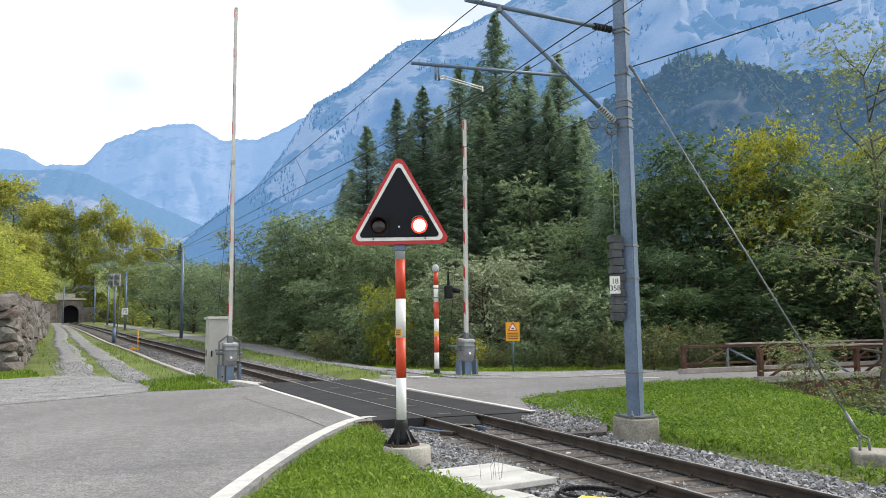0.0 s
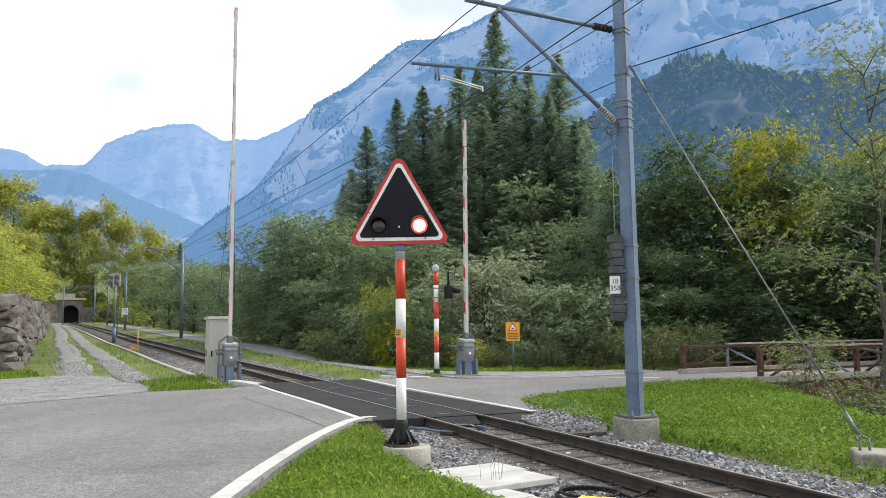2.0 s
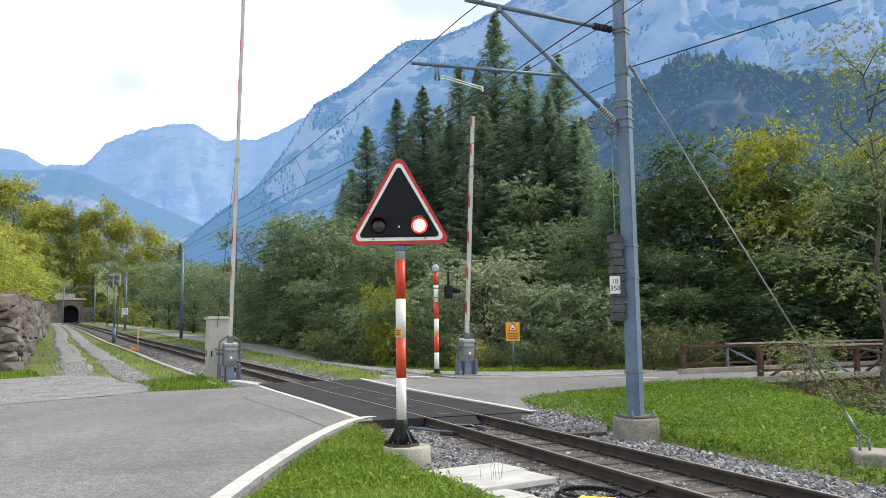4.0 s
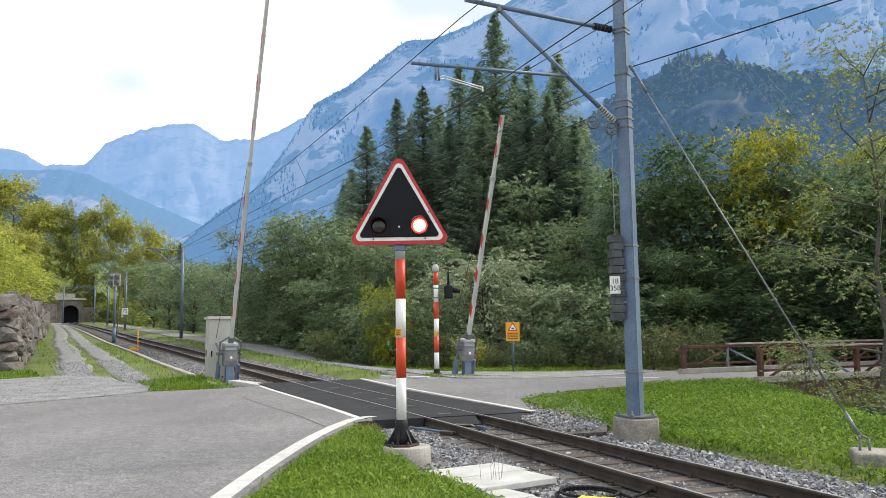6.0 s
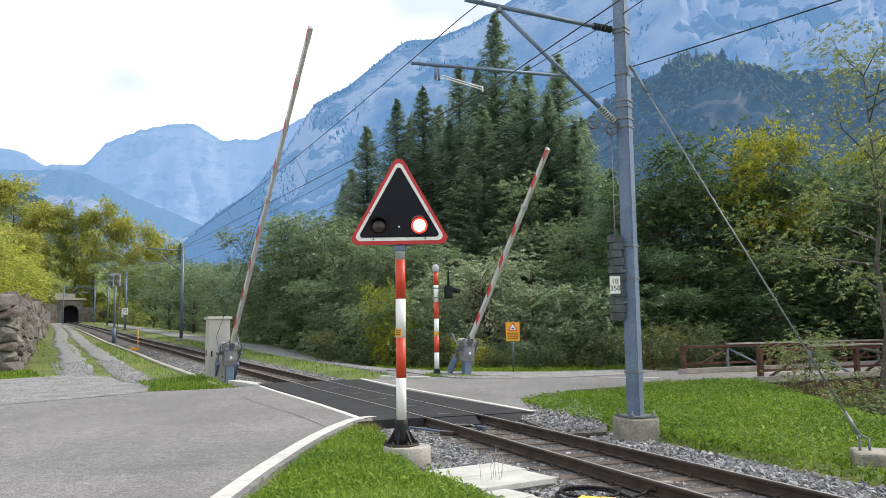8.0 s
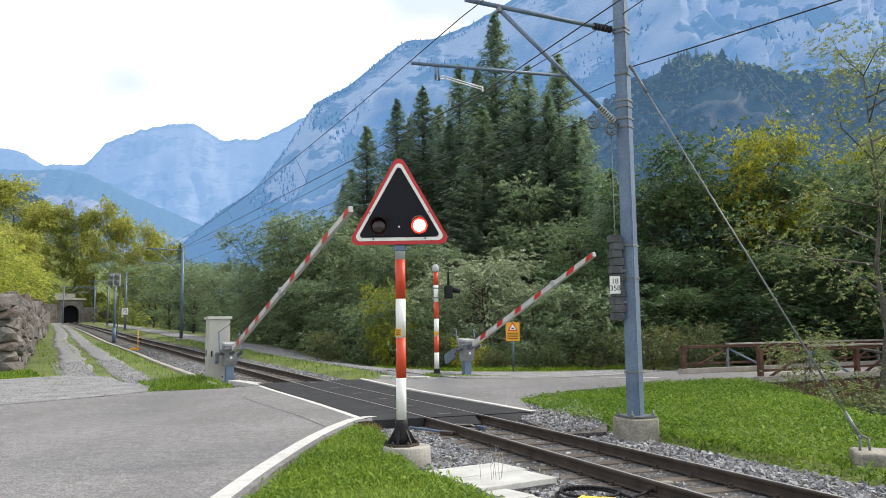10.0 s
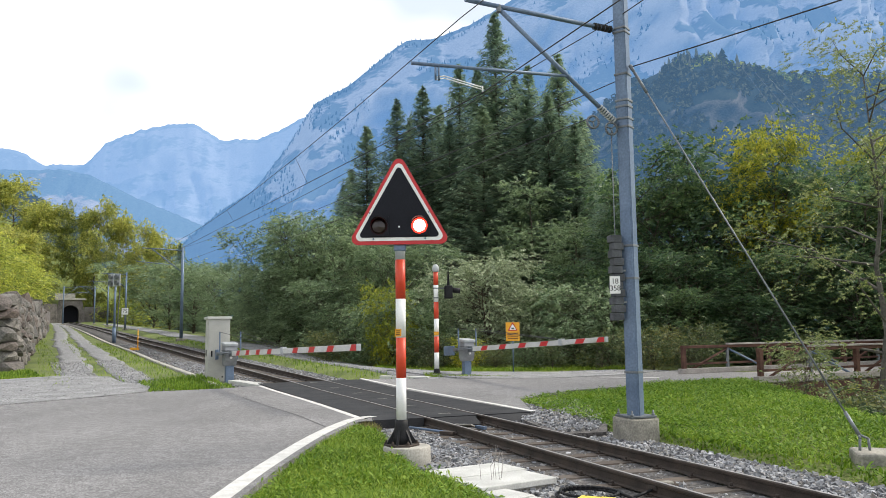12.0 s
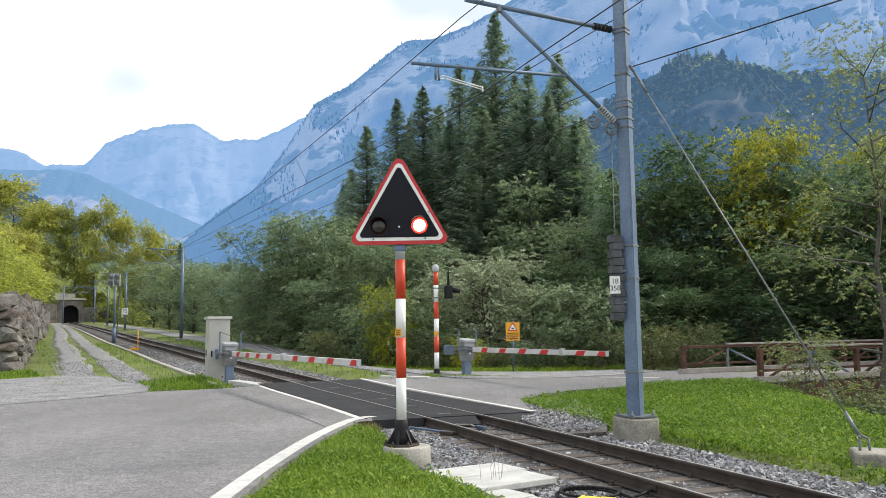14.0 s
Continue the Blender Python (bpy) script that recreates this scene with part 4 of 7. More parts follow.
def build_far_signal():
    x, y = -0.27, 28.0
    s = thing("crossing_signal", "red-and-white banded post carrying a black signal lamp", "crossing signal", pose(x, y, 0.0))
    cuts = [(0.28, 0.86, SIGNAL_WHITE, "white_band"), (0.86, 1.42, SIGNAL_RED, "red_band"), (1.42, 2.04, SIGNAL_WHITE, "white_band"), (2.04, 2.63, SIGNAL_RED, "red_band"), (2.63, 3.23, SIGNAL_WHITE, "white_band"), (3.23, 3.71, SIGNAL_RED, "red_band")]
    banded_post(s, cuts, 0.085)
    foot(s, -0.02, 0.09, 0.26, 0.32)
    bm = bmesh.new()
    lathe(bm, [(0.09, 3.69), (0.125, 3.73), (0.125, 3.84), (0.09, 3.93), (0.03, 3.97)], n=20)
    part("cap", bm, CAST_GREY, s, "pale domed cap")
    part("tag", bx((0.0, -0.09, 1.52), (0.16, 0.012, 0.13)), SIGN_YELLOW, s)
    for z in (2.76, 3.10):
        bm = bmesh.new()
        lathe(bm, [(0.092, z), (0.096, z + 0.01), (0.096, z + 0.03), (0.092, z + 0.04)], n=16)
        part("clamp", bm, GALV_DARK, s)
    part("arm", bx((0.26, 0.0, 3.12), (0.5, 0.05, 0.04)), GALV_DARK, s)
    h = part("lamp_box", bx((0.45, 0.0, 2.98), (0.28, 0.28, 0.46), bevel=0.03), IRON_BLACK, s, "black lamp box seen from the side")
    part("hood", tb((0.58, 0, 3.05), (0.86, 0, 3.02), 0.09, 0.10, 16), IRON_BLACK, h)
    part("back_plate", bx((0.31, 0.0, 2.96), (0.03, 0.36, 0.42)), IRON_BLACK, h)
    bm = bmesh.new()
    prism(bm, [(-0.05, 0), (0.05, 0), (0.012, 0.62), (-0.012, 0.62)], (0.44, 0.0, 3.20), (1, 0, 0), (0, 0, 1), (0, 1, 0), 0.03)
    part("panel_edge", bm, IRON_BLACK, s, "dark triangular panel seen edge on")


build_far_signal()


# ================= barriers =================
def build_barrier(x, y, az, length, joint, pivot_z, label):
    """The arm reaches along local +x; it turns about the pivot at pivot_z."""
    g = gz(x, y)
    b = thing("barrier", label, "barrier", pose(x, y, 0, 0, 0, math.degrees(az)), group="barriers at the crossing")
    part("pedestal", bx((0, 0, (g + 0.62) / 2 - 0.05), (0.24, 0.26, 0.62 - g + 0.1), bevel=0.02), GALV, b, "grey square steel pedestal")
    bm = bmesh.new()
    prism(bm, [(-0.13, 0.55), (0.13, 0.55), (0.24, 0.74), (0.26, 1.04), (0.22, 1.28), (-0.20, 1.34), (-0.24, 1.0), (-0.22, 0.74)], (0, -0.2, 0), (1, 0, 0), (0, 0, 1), (0, 1, 0), 0.40)
    bmesh.ops.bevel(bm, geom=bm.edges[:], offset=0.02, segments=2, affect="EDGES")
    body = part("drive_case", bm, CASE_GREY, b, "grey cast drive case")
    part("lid", bx((0.01, 0, 1.27), (0.52, 0.46, 0.10), Matrix.Rotation(radians(6), 3, "Y"), 0.025), CAST_GREY, body, "pale sloping lid")
    part("seam", bx((0.01, 0, 1.06), (0.53, 0.43, 0.045), bevel=0.01), GALV_DARK, body)
    part("lock", tb((0.25, 0.0, 0.83), (0.275, 0.0, 0.83), 0.045, 0.04, 14), SIGNAL_WHITE, body, "round white lock cap")
    part("shaft", tb((0, -0.42, pivot_z), (0, 0.42, pivot_z), 0.05, n=14), GALV_DARK, b)
    # the moving arm; its origin is the pivot
    arm = new("arm", None)
    arm.parent = b
    arm.empty_display_size = 0.1
    bm = bmesh.new()
    w0, h0, w1, h1 = 0.055, 0.078, 0.045, 0.066
    vs = []
    for xx, w, h in ((0.42, w0, h0), (joint, w1 + 0.004, h1 + 0.004)):
        vs.append([bm.verts.new((xx, sy * w, sz * h)) for sy, sz in ((-1, -1), (1, -1), (1, 1), (-1, 1))])
    for k in range(4):
        bm.faces.new((vs[0][k], vs[0][(k + 1) % 4], vs[1][(k + 1) % 4], vs[1][k]))
    bm.faces.new(vs[0][::-1])
    bm.faces.new(vs[1])
    beam = part("beam", bm, BOOM_WHITE_SHADED, arm, "white boom section")
    beam2 = part("tip_beam", bx(((joint + length) / 2, 0, 0), (length - joint, 2 * w1, 2 * h1), bevel=0.006), BOOM_WHITE_SHADED, arm, "white outer boom section")
    part("collar", bx((joint, 0, 0.01), (0.14, 0.14, 0.19), bevel=0.01), CAST_GREY, arm, "steel joint collar")
    part("end_cap", bx((length - 0.01, 0, 0), (0.04, 0.095, 0.138), bevel=0.008), CAST_GREY, arm)
    starts = [1.2 + 1.24 * k for k in range(4)]
    starts += [length - 1.85 - 1.3 * k for k in range(3)] if length > 10 else [7.05 - 0.3]
    for x0 in starts:
        x1 = min(x0 + 0.52, length - 0.03)
        if not (x0 - 0.1 < joint < x1 + 0.1):
            t = min(1.0, (x0 - 0.42) / (joint - 0.42))
            hh = (h0 + (h1 - h0) * t) * 0.97
            for sy in (-1, 1):
                bm = bmesh.new()
                ww = (w0 + (w1 + 0.004 - w0) * t) if x0 < joint else w1
                prism(bm, [(x0, -hh), (x1 - 0.12, -hh), (x1, hh), (x0 + 0.12, hh)], (0, sy * (ww - 0.002), 0), (1, 0, 0), (0, 0, 1), (0, sy, 0), 0.006)
                part("stripe", bm, BORDER_RED, beam if x0 < joint else beam2, "red reflective stripe")
    for sy in (-1, 1):
        bm = bmesh.new()
        prism(bm, [(length - 0.40, -h1 * 0.97), (length - 0.04, -h1 * 0.97), (length - 0.04, h1 * 0.97), (length - 0.28, h1 * 0.97)], (0, sy * (w1 - 0.002), 0), (1, 0, 0), (0, 0, 1), (0, sy, 0), 0.006)
        part("stripe", bm, BORDER_RED, beam2, "red reflective stripe")
    # forks, counterweights and stays
    for sy in (-1, 1):
        part("side_plate", bx((-0.12, sy * 0.34, 0.0), (1.1, 0.03, 0.11), bevel=0.006), GALV_DARK, arm, "steel side plate")
        part("counterweight", bx((-0.74, sy * 0.32, -0.02), (0.78, 0.08, 0.33), bevel=0.012), GALV, arm, "grey counterweight slab")
        bm = bmesh.new()
        tube(bm, (0.38, sy * 0.34, 0.03), (0.60, sy * 0.06, 0.0), 0.025, n=8)
        part("fork", bm, GALV_DARK, arm)
        part("stay_post", bx((0.10, sy * 0.34, 0.36), (0.06, 0.035, 0.72), bevel=0.006), GALV, arm, "upright steel stay post")
        bm = bmesh.new()
        tube(bm, (0.10, sy * 0.34, 0.71), (joint - 0.1, sy * 0.04, 0.09), 0.008, n=5)
        part("stay_wire", bm, WIRE, arm, "thin wire stay")
    part("cross_bar", tb((0.12, -0.36, -0.02), (0.12, 0.36, -0.02), 0.03, n=8), GALV_DARK, arm)
    part("sleeve", bx((0.40, 0, 0), (0.36, 0.15, 0.20), bevel=0.01), GALV_DARK, arm, "dark root sleeve")
    arm.location = (0, 0, pivot_z)
    return arm


ARM_NEAR = build_barrier(-7.10, 26.30, -1.0943, 11.77, 6.4, 0.957, "railway barrier with a long red-and-white boom beside the cabinet")
ARM_FAR = build_barrier(0.77, 27.78, -1.1409, 8.15, 6.05, 0.959, "railway barrier with a shorter red-and-white boom near the lane")


def build_cabinet():
    x, y = -7.70, 27.0
    g = gz(x, y)
    c = thing("equipment_cabinet", "tall beige metal equipment cabinet with a flat overhanging roof", "cabinet", pose(x, y, g, 0, 0, 24))
    part("plinth", bx((0, 0, 0.06), (0.72, 0.74, 0.16), bevel=0.01), CONCRETE, c)
    part("body", bx((0, 0, 1.17), (0.70, 0.72, 2.14), bevel=0.012), CABINET, c)
    part("roof", bx((0, 0, 2.29), (0.80, 0.82, 0.10), bevel=0.02), CABINET_SHADE, c, "pale overhanging roof")
    part("door", bx((0, -0.366, 1.05), (0.62, 0.012, 1.66), bevel=0.004), CABINET, c, "beige door panel")
    part("handle", bx((-0.24, -0.382, 1.10), (0.05, 0.03, 0.20), bevel=0.008), IRON_BLACK, c, "black door handle")
    part("side_door", bx((-0.356, 0, 1.05), (0.012, 0.62, 1.66), bevel=0.004), CABINET, c)
    part("handle", bx((-0.372, -0.02, 1.12), (0.03, 0.06, 0.22), bevel=0.008), IRON_BLACK, c, "black door handle")
    part("badge", bx((0.12, -0.377, 0.33), (0.05, 0.008, 0.05)), IRON_BLACK, c)


build_cabinet()


# ================= overhead line =================
LAT = Vector((-0.935, -0.355, 0)).normalized()


def clamp_band(parent, z, r, m=GALV_DARK, rot=54):
    bm = bmesh.new()
    box(bm, (0, 0, z), (2 * r, 2 * r, 0.035), Matrix.Rotation(radians(rot), 3, "Z"), 0.004)
    part("band", bm, m, parent)


def build_mast():
    x, y = 2.99, 12.6
    s = thing("catenary_mast", "grey galvanised overhead-line mast with bracket tubes and tension weights", "catenary mast", pose(x, y, 0), group="overhead line masts")
    bm = bmesh.new()
    R = Matrix.Rotation(radians(54), 3, "Z")
    a, b = [], []
    for sx, sy in ((-1, -1), (1, -1), (1, 1), (-1, 1)):
        a.append(bm.verts.new(R @ Vector((sx * 0.108, sy * 0.108, 0.22))))
        b.append(bm.verts.new(R @ Vector((sx * 0.098, sy * 0.098, 7.7))))
    bm.faces.new(a[::-1])
    bm.faces.new(b)
    for k in range(4):
        bm.faces.new((a[k], a[(k + 1) % 4], b[(k + 1) % 4], b[k]))
    bmesh.ops.bevel(bm, geom=[e for e in bm.edges if abs(e.verts[0].co.z - e.verts[1].co.z) > 1], offset=0.022, segments=3, affect="EDGES")
    part("pole", bm, GALV, s, "blue-grey galvanised steel pole")
    part("base_plate", bx((0, 0, 0.22), (0.46, 0.46, 0.03), Matrix.Rotation(radians(20), 3, "Z"), 0.004), GALV_DARK, s)
    for k in range(4):
        v = Matrix.Rotation(radians(20 + 90 * k), 3, "Z") @ Vector((0.19, 0.19, 0))
        bm = tb((v.x, v.y, 0.16), (v.x, v.y, 0.32), 0.014, n=6)
        tube(bm, (v.x, v.y, 0.235), (v.x, v.y, 0.265), 0.028, n=6)
        part("anchor_bolt", bm, GALV_DARK, s)
    for z in (0.90, 2.38, 2.90, 5.72, 6.43, 6.50, 5.28, 5.18, 4.98, 4.84):
        clamp_band(s, z, 0.118 - 0.0014 * z)
    # bracket tubes
    tip = LAT * 2.78
    root = LAT * 0.16
    part("top_tube", tb(root + Vector((0, 0, 6.47)), tip + Vector((0, 0, 6.62)), 0.036, n=14), GALV, s, "bright galvanised top tube")
    bm = bmesh.new()
    for k in range(5):
        p = LAT * (0.20 + 0.07 * k)
        q = LAT * (0.24 + 0.07 * k)
        tube(bm, p + Vector((0, 0, 6.473 + 0.004 * k)), q + Vector((0, 0, 6.475 + 0.004 * k)), 0.058, n=14)
    part("insulator", bm, IRON_BLACK, s, "dark ribbed insulator")
    low, high = LAT * 0.14 + Vector((0, 0, 4.88)), LAT * 2.22 + Vector((0, 0, 6.55))
    part("strut_tube", tb(low, high, 0.036, n=14), GALV, s, "diagonal galvanised strut")
    bm = bmesh.new()
    d = (high - low).normalized()
    for k in range(8):
        tube(bm, low + d * (0.08 + 0.045 * k), low + d * (0.105 + 0.045 * k), 0.060, n=14)
    part("insulator", bm, CAST_GREY, s, "grey ribbed insulator")
    part("hinge", bx(high, (0.07, 0.07, 0.12), bevel=0.01), GALV_DARK, s)
    ra = low + (high - low) * 0.43
    rb = LAT * 3.66 + Vector((0, 0, 5.52))
    part("registration_tube", tb(ra, rb, 0.026, n=12), GALV, s, "thin bright registration tube")
    bm = bmesh.new()
    dp = LAT * 3.28
    tube(bm, dp + Vector((0, 0, 5.52)), dp + Vector((0, 0, 5.30)), 0.016, n=8)
    tube(bm, dp + LAT * -0.05 + Vector((0, 0, 5.52)), dp + LAT * -0.05 + Vector((0, 0, 5.30)), 0.016, n=8)
    part("drop_bracket", bm, GALV, s)
    bm = bmesh.new()
    e = LAT * 2.52 + Vector((0, 0, 5.19))
    f = dp + LAT * 0.0 + Vector((0, 0, 5.31))
    for off in (0.0, 0.035):
        pipe(bm, [f + Vector((0, 0, off)), dp + LAT * -0.14 + Vector((0, 0, 5.345 + off)), e + Vector((0, 0, off + 0.04))], 0.009, 6)
    tube(bm, e + Vector((0, 0, 0.09)), e, 0.012, n=6)
    part("steady_arm", bm, SIGNAL_WHITE, s, "thin pale steady arm")
    # wheels of the tensioner
    for off, z in ((0.60, 4.88), (0.26, 4.80)):
        bm = bmesh.new()
        c = LAT * off + Vector((0, -0.02, z))
        ax = Vector((0.25, -0.97, 0))
        uu, vv = ax.cross(Vector((0, 0, 1))).normalized(), Vector((0, 0, 1))
        ring = [c + uu * (0.10 * math.cos(t)) + vv * (0.10 * math.sin(t)) for t in (2 * math.pi * k / 20 for k in range(21))]
        pipe(bm, ring, 0.018, 6)
        for t in (0.3, 2.4, 4.5):
            tube(bm, c, c + uu * (0.1 * math.cos(t)) + vv * (0.1 * math.sin(t)), 0.012, n=6)
        part("pulley_wheel", bm, GALV_DARK, s, "spoked pulley wheel")
    # weights
    wx = Vector((-0.235, -0.05, 0))
    part("weight_rod", tb(wx + Vector((0, 0, 1.66)), wx + Vector((0, 0, 4.80)), 0.009, n=6), GALV_DARK, s)
    for k in range(11):
        bm = bmesh.new()
        o = 0.016 if k % 2 else -0.012
        box(bm, (wx.x + o, wx.y, 1.77 + 0.124 * k), (0.175, 0.175, 0.116), Matrix.Rotation(radians(12), 3, "Z"), 0.008)
        part("weight", bm, WEIGHT_GREY, s, "square grey counterweight block", smooth=False)
    plate = part("number_plate", bx((-0.285, -0.155, 2.27), (0.165, 0.008, 0.275), bevel=0.002), SIGNAL_WHITE, s, "white enamel kilometre plate")
    for t, z in (("18", 2.325), ("358", 2.215)):
        words(t, 0.115, IRON_BLACK, plate, Matrix.Translation((-0.285, -0.161, z)) @ Matrix.Rotation(radians(90), 4, "X"))
    for z in (2.0, 2.5):
        part("bracket", bx((-0.2, -0.08, z), (0.22, 0.02, 0.03)), GALV_DARK, s)
    # footing
    bm = bmesh.new()
    box(bm, (x, y + 0.03, -0.13), (0.53, 0.53, 0.66), Matrix.Rotation(radians(20), 3, "Z"), 0.03)
    lone("mast_footing", bm, CONCRETE_OLD, "weathered concrete block under the mast", "footing")
    # guy rod and its block
    ax, ay = 5.05, 9.72
    g = thing("guy_rod", "steel guy rod running from the mast to a concrete block", "guy rod")
    p0, p1 = Vector((3.10, 12.52, 5.85)), Vector((ax, ay, 0.16))
    d = (p1 - p0).normalized()
    part("rod", tb(p0 + d * 0.6, p1 - d * 0.4, 0.013, n=8), GALV_DARK, g)
    part("turnbuckle", tb(p0 + d * 0.15, p0 + d * 0.62, 0.024, n=8), GALV_DARK, g)
    part("shackle", tb(p0, p0 + d * 0.17, 0.035, 0.02, n=8), GALV_DARK, g)
    part("turnbuckle", tb(p1 - d * 0.42, p1 - d * 0.10, 0.024, n=8), GALV_DARK, g)
    bm = bmesh.new()
    for sx in (-0.05, 0.05):
        pipe(bm, [p1 - d * 0.12, p1 + Vector((sx, 0, 0.06)), Vector((ax + sx * 1.3, ay, 0.02))], 0.016, 6)
    part("eye", bm, GALV_DARK, g, "double steel eye")
    bm = bmesh.new()
    box(bm, (ax + 0.30, ay - 0.10, -0.16), (0.90, 0.62, 0.48), Matrix.Rotation(radians(-18), 3, "Z"), 0.035)
    lone("guy_block", bm, CONCRETE_OLD, "weathered concrete anchor block in the grass", "anchor block")


build_mast()


def far_mast():
    s = thing("catenary_mast", "distant grey overhead-line mast with a tubular bracket", "catenary mast", group="overhead line masts")
    part("pole", tb((0, 0, 0.0), (0, 0, 7.3), 0.13, 0.10, 10), GALV, s)
    part("footing", bx((0, 0, 0.02), (0.7, 0.7, 0.35), bevel=0.03), CONCRETE_OLD, s)
    bm = bmesh.new()
    tube(bm, (-0.1, 0, 7.05), (-3.0, 0, 7.15), 0.04, n=8)
    part("top_tube", bm, GALV, s)
    bm = bmesh.new()
    tube(bm, (-0.1, 0, 5.4), (-2.3, 0, 7.1), 0.04, n=8)
    part("strut_tube", bm, GALV, s)
    bm = bmesh.new()
    tube(bm, (-0.75, 0, 5.9), (-3.4, 0, 6.1), 0.03, n=8)
    part("registration_tube", bm, GALV, s)
    bm = bmesh.new()
    tube(bm, (-3.0, 0, 6.05), (-2.2, 0, 5.75), 0.015, n=6)
    part("steady_arm", bm, GALV, s)
    return s


MASTS = [(60.4, 2.65), (99.0, 2.4), (124.0, 2.4), (149.0, 2.4), (150.0, -2.9)]
for i, (yy, lat) in enumerate(MASTS):
    p, q = track(yy, lat), track(yy, lat + 1)
    m = pose(p.x, p.y, gz(p.x, p.y), 0, 0, math.degrees(math.atan2(q.y - p.y, q.x - p.x)) + (180 if lat < 0 else 0))
    if i == 0:
        mast0 = far_mast()
        mast0.matrix_world = m
    else:
        copy_thing(mast0, m)


def wire(name, pts, r, sag, label, droppers=None):
    bm = bmesh.new()
    out = []
    for a, b, sg in zip(pts, pts[1:], sag):
        a, b = Vector(a), Vector(b)
        for k in range(12):
            t = k / 12
            p = a.lerp(b, t)
            p.z -= sg * 4 * t * (1 - t)
            out.append(p)
    out.append(Vector(pts[-1]))
    pipe(bm, out, r, 5)
    lone(name, bm, WIRE, label, "wire", group="overhead wires", smooth=True)
    return out


def line_point(y, lat, z):
    p = track(y, lat)
    return (p.x, p.y, p.z + z)


C1 = Vector((2.99, 12.6, 0)) + LAT * 2.52 + Vector((0, 0, 5.18))
T1 = Vector((2.99, 12.6, 0)) + LAT * 2.86 + Vector((0, 0, 6.32))
mast_pts = [(63.0, -0.3), (99.0, -0.3), (124.0, -0.3), (149.0, -0.3), (182.0, 0)]
contact = wire("contact_wire", [line_point(-32, 0.3, 5.2), C1] + [line_point(y, l, 5.5) for y, l in mast_pts], 0.0085, [0, 0, 0, 0, 0, 0], "dark copper contact wire over the track")
messenger = wire("messenger_wire", [line_point(-32, 0.3, 6.6), T1] + [line_point(y, l, 7.0) for y, l in mast_pts], 0.008, [0.8, 0.95, 0.5, 0.3, 0.3, 0.3], "dark messenger wire above the contact wire")
for k in (14, 16, 18, 20, 22):
    a = messenger[k]
    b = min(((p.lerp(q, (a.y - p.y) / (q.y - p.y))) for p, q in zip(contact, contact[1:]) if p.y <= a.y <= q.y), key=lambda v: abs(v.x - a.x))
    lone("dropper", tb(a, (b.x, b.y, b.z), 0.005, n=4), WIRE, "thin upright dropper between two overhead wires", "wire", group="droppers")
MP = Vector((2.99, 12.6, 0))
m2 = track(60.4, 2.65)
wire("feeder_wire", [(9.3, -4.0, 7.6), MP + Vector((-0.05, 0.05, 6.72)), (m2.x, m2.y, m2.z + 7.25)], 0.009, [0.2, 0.5], "dark feeder wire from mast to mast")
wire("anchor_wire", [MP + LAT * 0.62 + Vector((0, 0, 4.96)), (m2.x - 0.4, m2.y, m2.z + 5.4)], 0.008, [0.35], "thin tensioned wire leading to the far mast")
wire("anchor_wire", [MP + LAT * 0.1 + Vector((0, 0, 5.62)), (m2.x - 1.6, m2.y, m2.z + 5.6)], 0.008, [0.2], "thin tensioned wire leading to the far mast")
wire("tension_wire", [MP + Vector((0.12, -0.05, 5.84)), (7.4, 2.4, 4.55)], 0.010, [0.02], "dark wire anchored at the mast")


# ================= signals and signs along the line =================
def build_line_signal():
    p = track(62.5, -1.98)
    s = thing("line_signal", "grey railway signal post with two pairs of round lamps", "railway signal", pose(p.x, p.y, gz(p.x, p.y), 0, 0, -20))
    part("post", tb((0, 0, 0), (0, 0, 5.4), 0.09, 0.075, 12), GALV, s)
    part("sleeve", tb((0, 0, 0), (0, 0, 1.35), 0.15, n=12), GALV, s, "pale lower sleeve")
    for x in (-0.30, 0.30):
        head = part("lamp_board", bx((x, -0.12, 5.02), (0.50, 0.10, 0.98), bevel=0.03), CAST_GREY, s, "grey square lamp board")
        for z in (4.77, 5.25):
            part("lens", tb((x, -0.17, z), (x, -0.20, z), 0.15, n=18), GLASS_DARK, head)
            part("hood", tb((x, -0.175, z + 0.02), (x, -0.33, z + 0.02), 0.17, 0.17, 18), GALV_DARK, head)
    part("ladder", bx((0.28, 0.08, 2.6), (0.05, 0.05, 4.2), Matrix.Rotation(radians(3), 3, "Y")), GALV_DARK, s)


build_line_signal()


def build_speed_sign():
    p = track(97.5, 2.2)
    s = thing("speed_sign", "white square railway speed board with black figures on a mast", "sign", pose(p.x, p.y, gz(p.x, p.y), 0, 0, 8))
    part("post", tb((0, 0.05, 0), (0, 0.05, 2.9), 0.05, n=8), GALV_DARK, s)
    b = part("board", bx((0, -0.1, 2.35), (0.80, 0.03, 0.80), bevel=0.01), SIGNAL_WHITE, s)
    part("frame", bx((0, -0.09, 2.35), (0.86, 0.02, 0.86), bevel=0.01), IRON_BLACK, s)
    words("75", 0.62, IRON_BLACK, b, Matrix.Translation((0, -0.118, 2.35)) @ Matrix.Rotation(radians(90), 4, "X"))
    part("small_plate", bx((-0.3, -0.09, 1.75), (0.2, 0.02, 0.22)), SIGNAL_WHITE, s)


build_speed_sign()


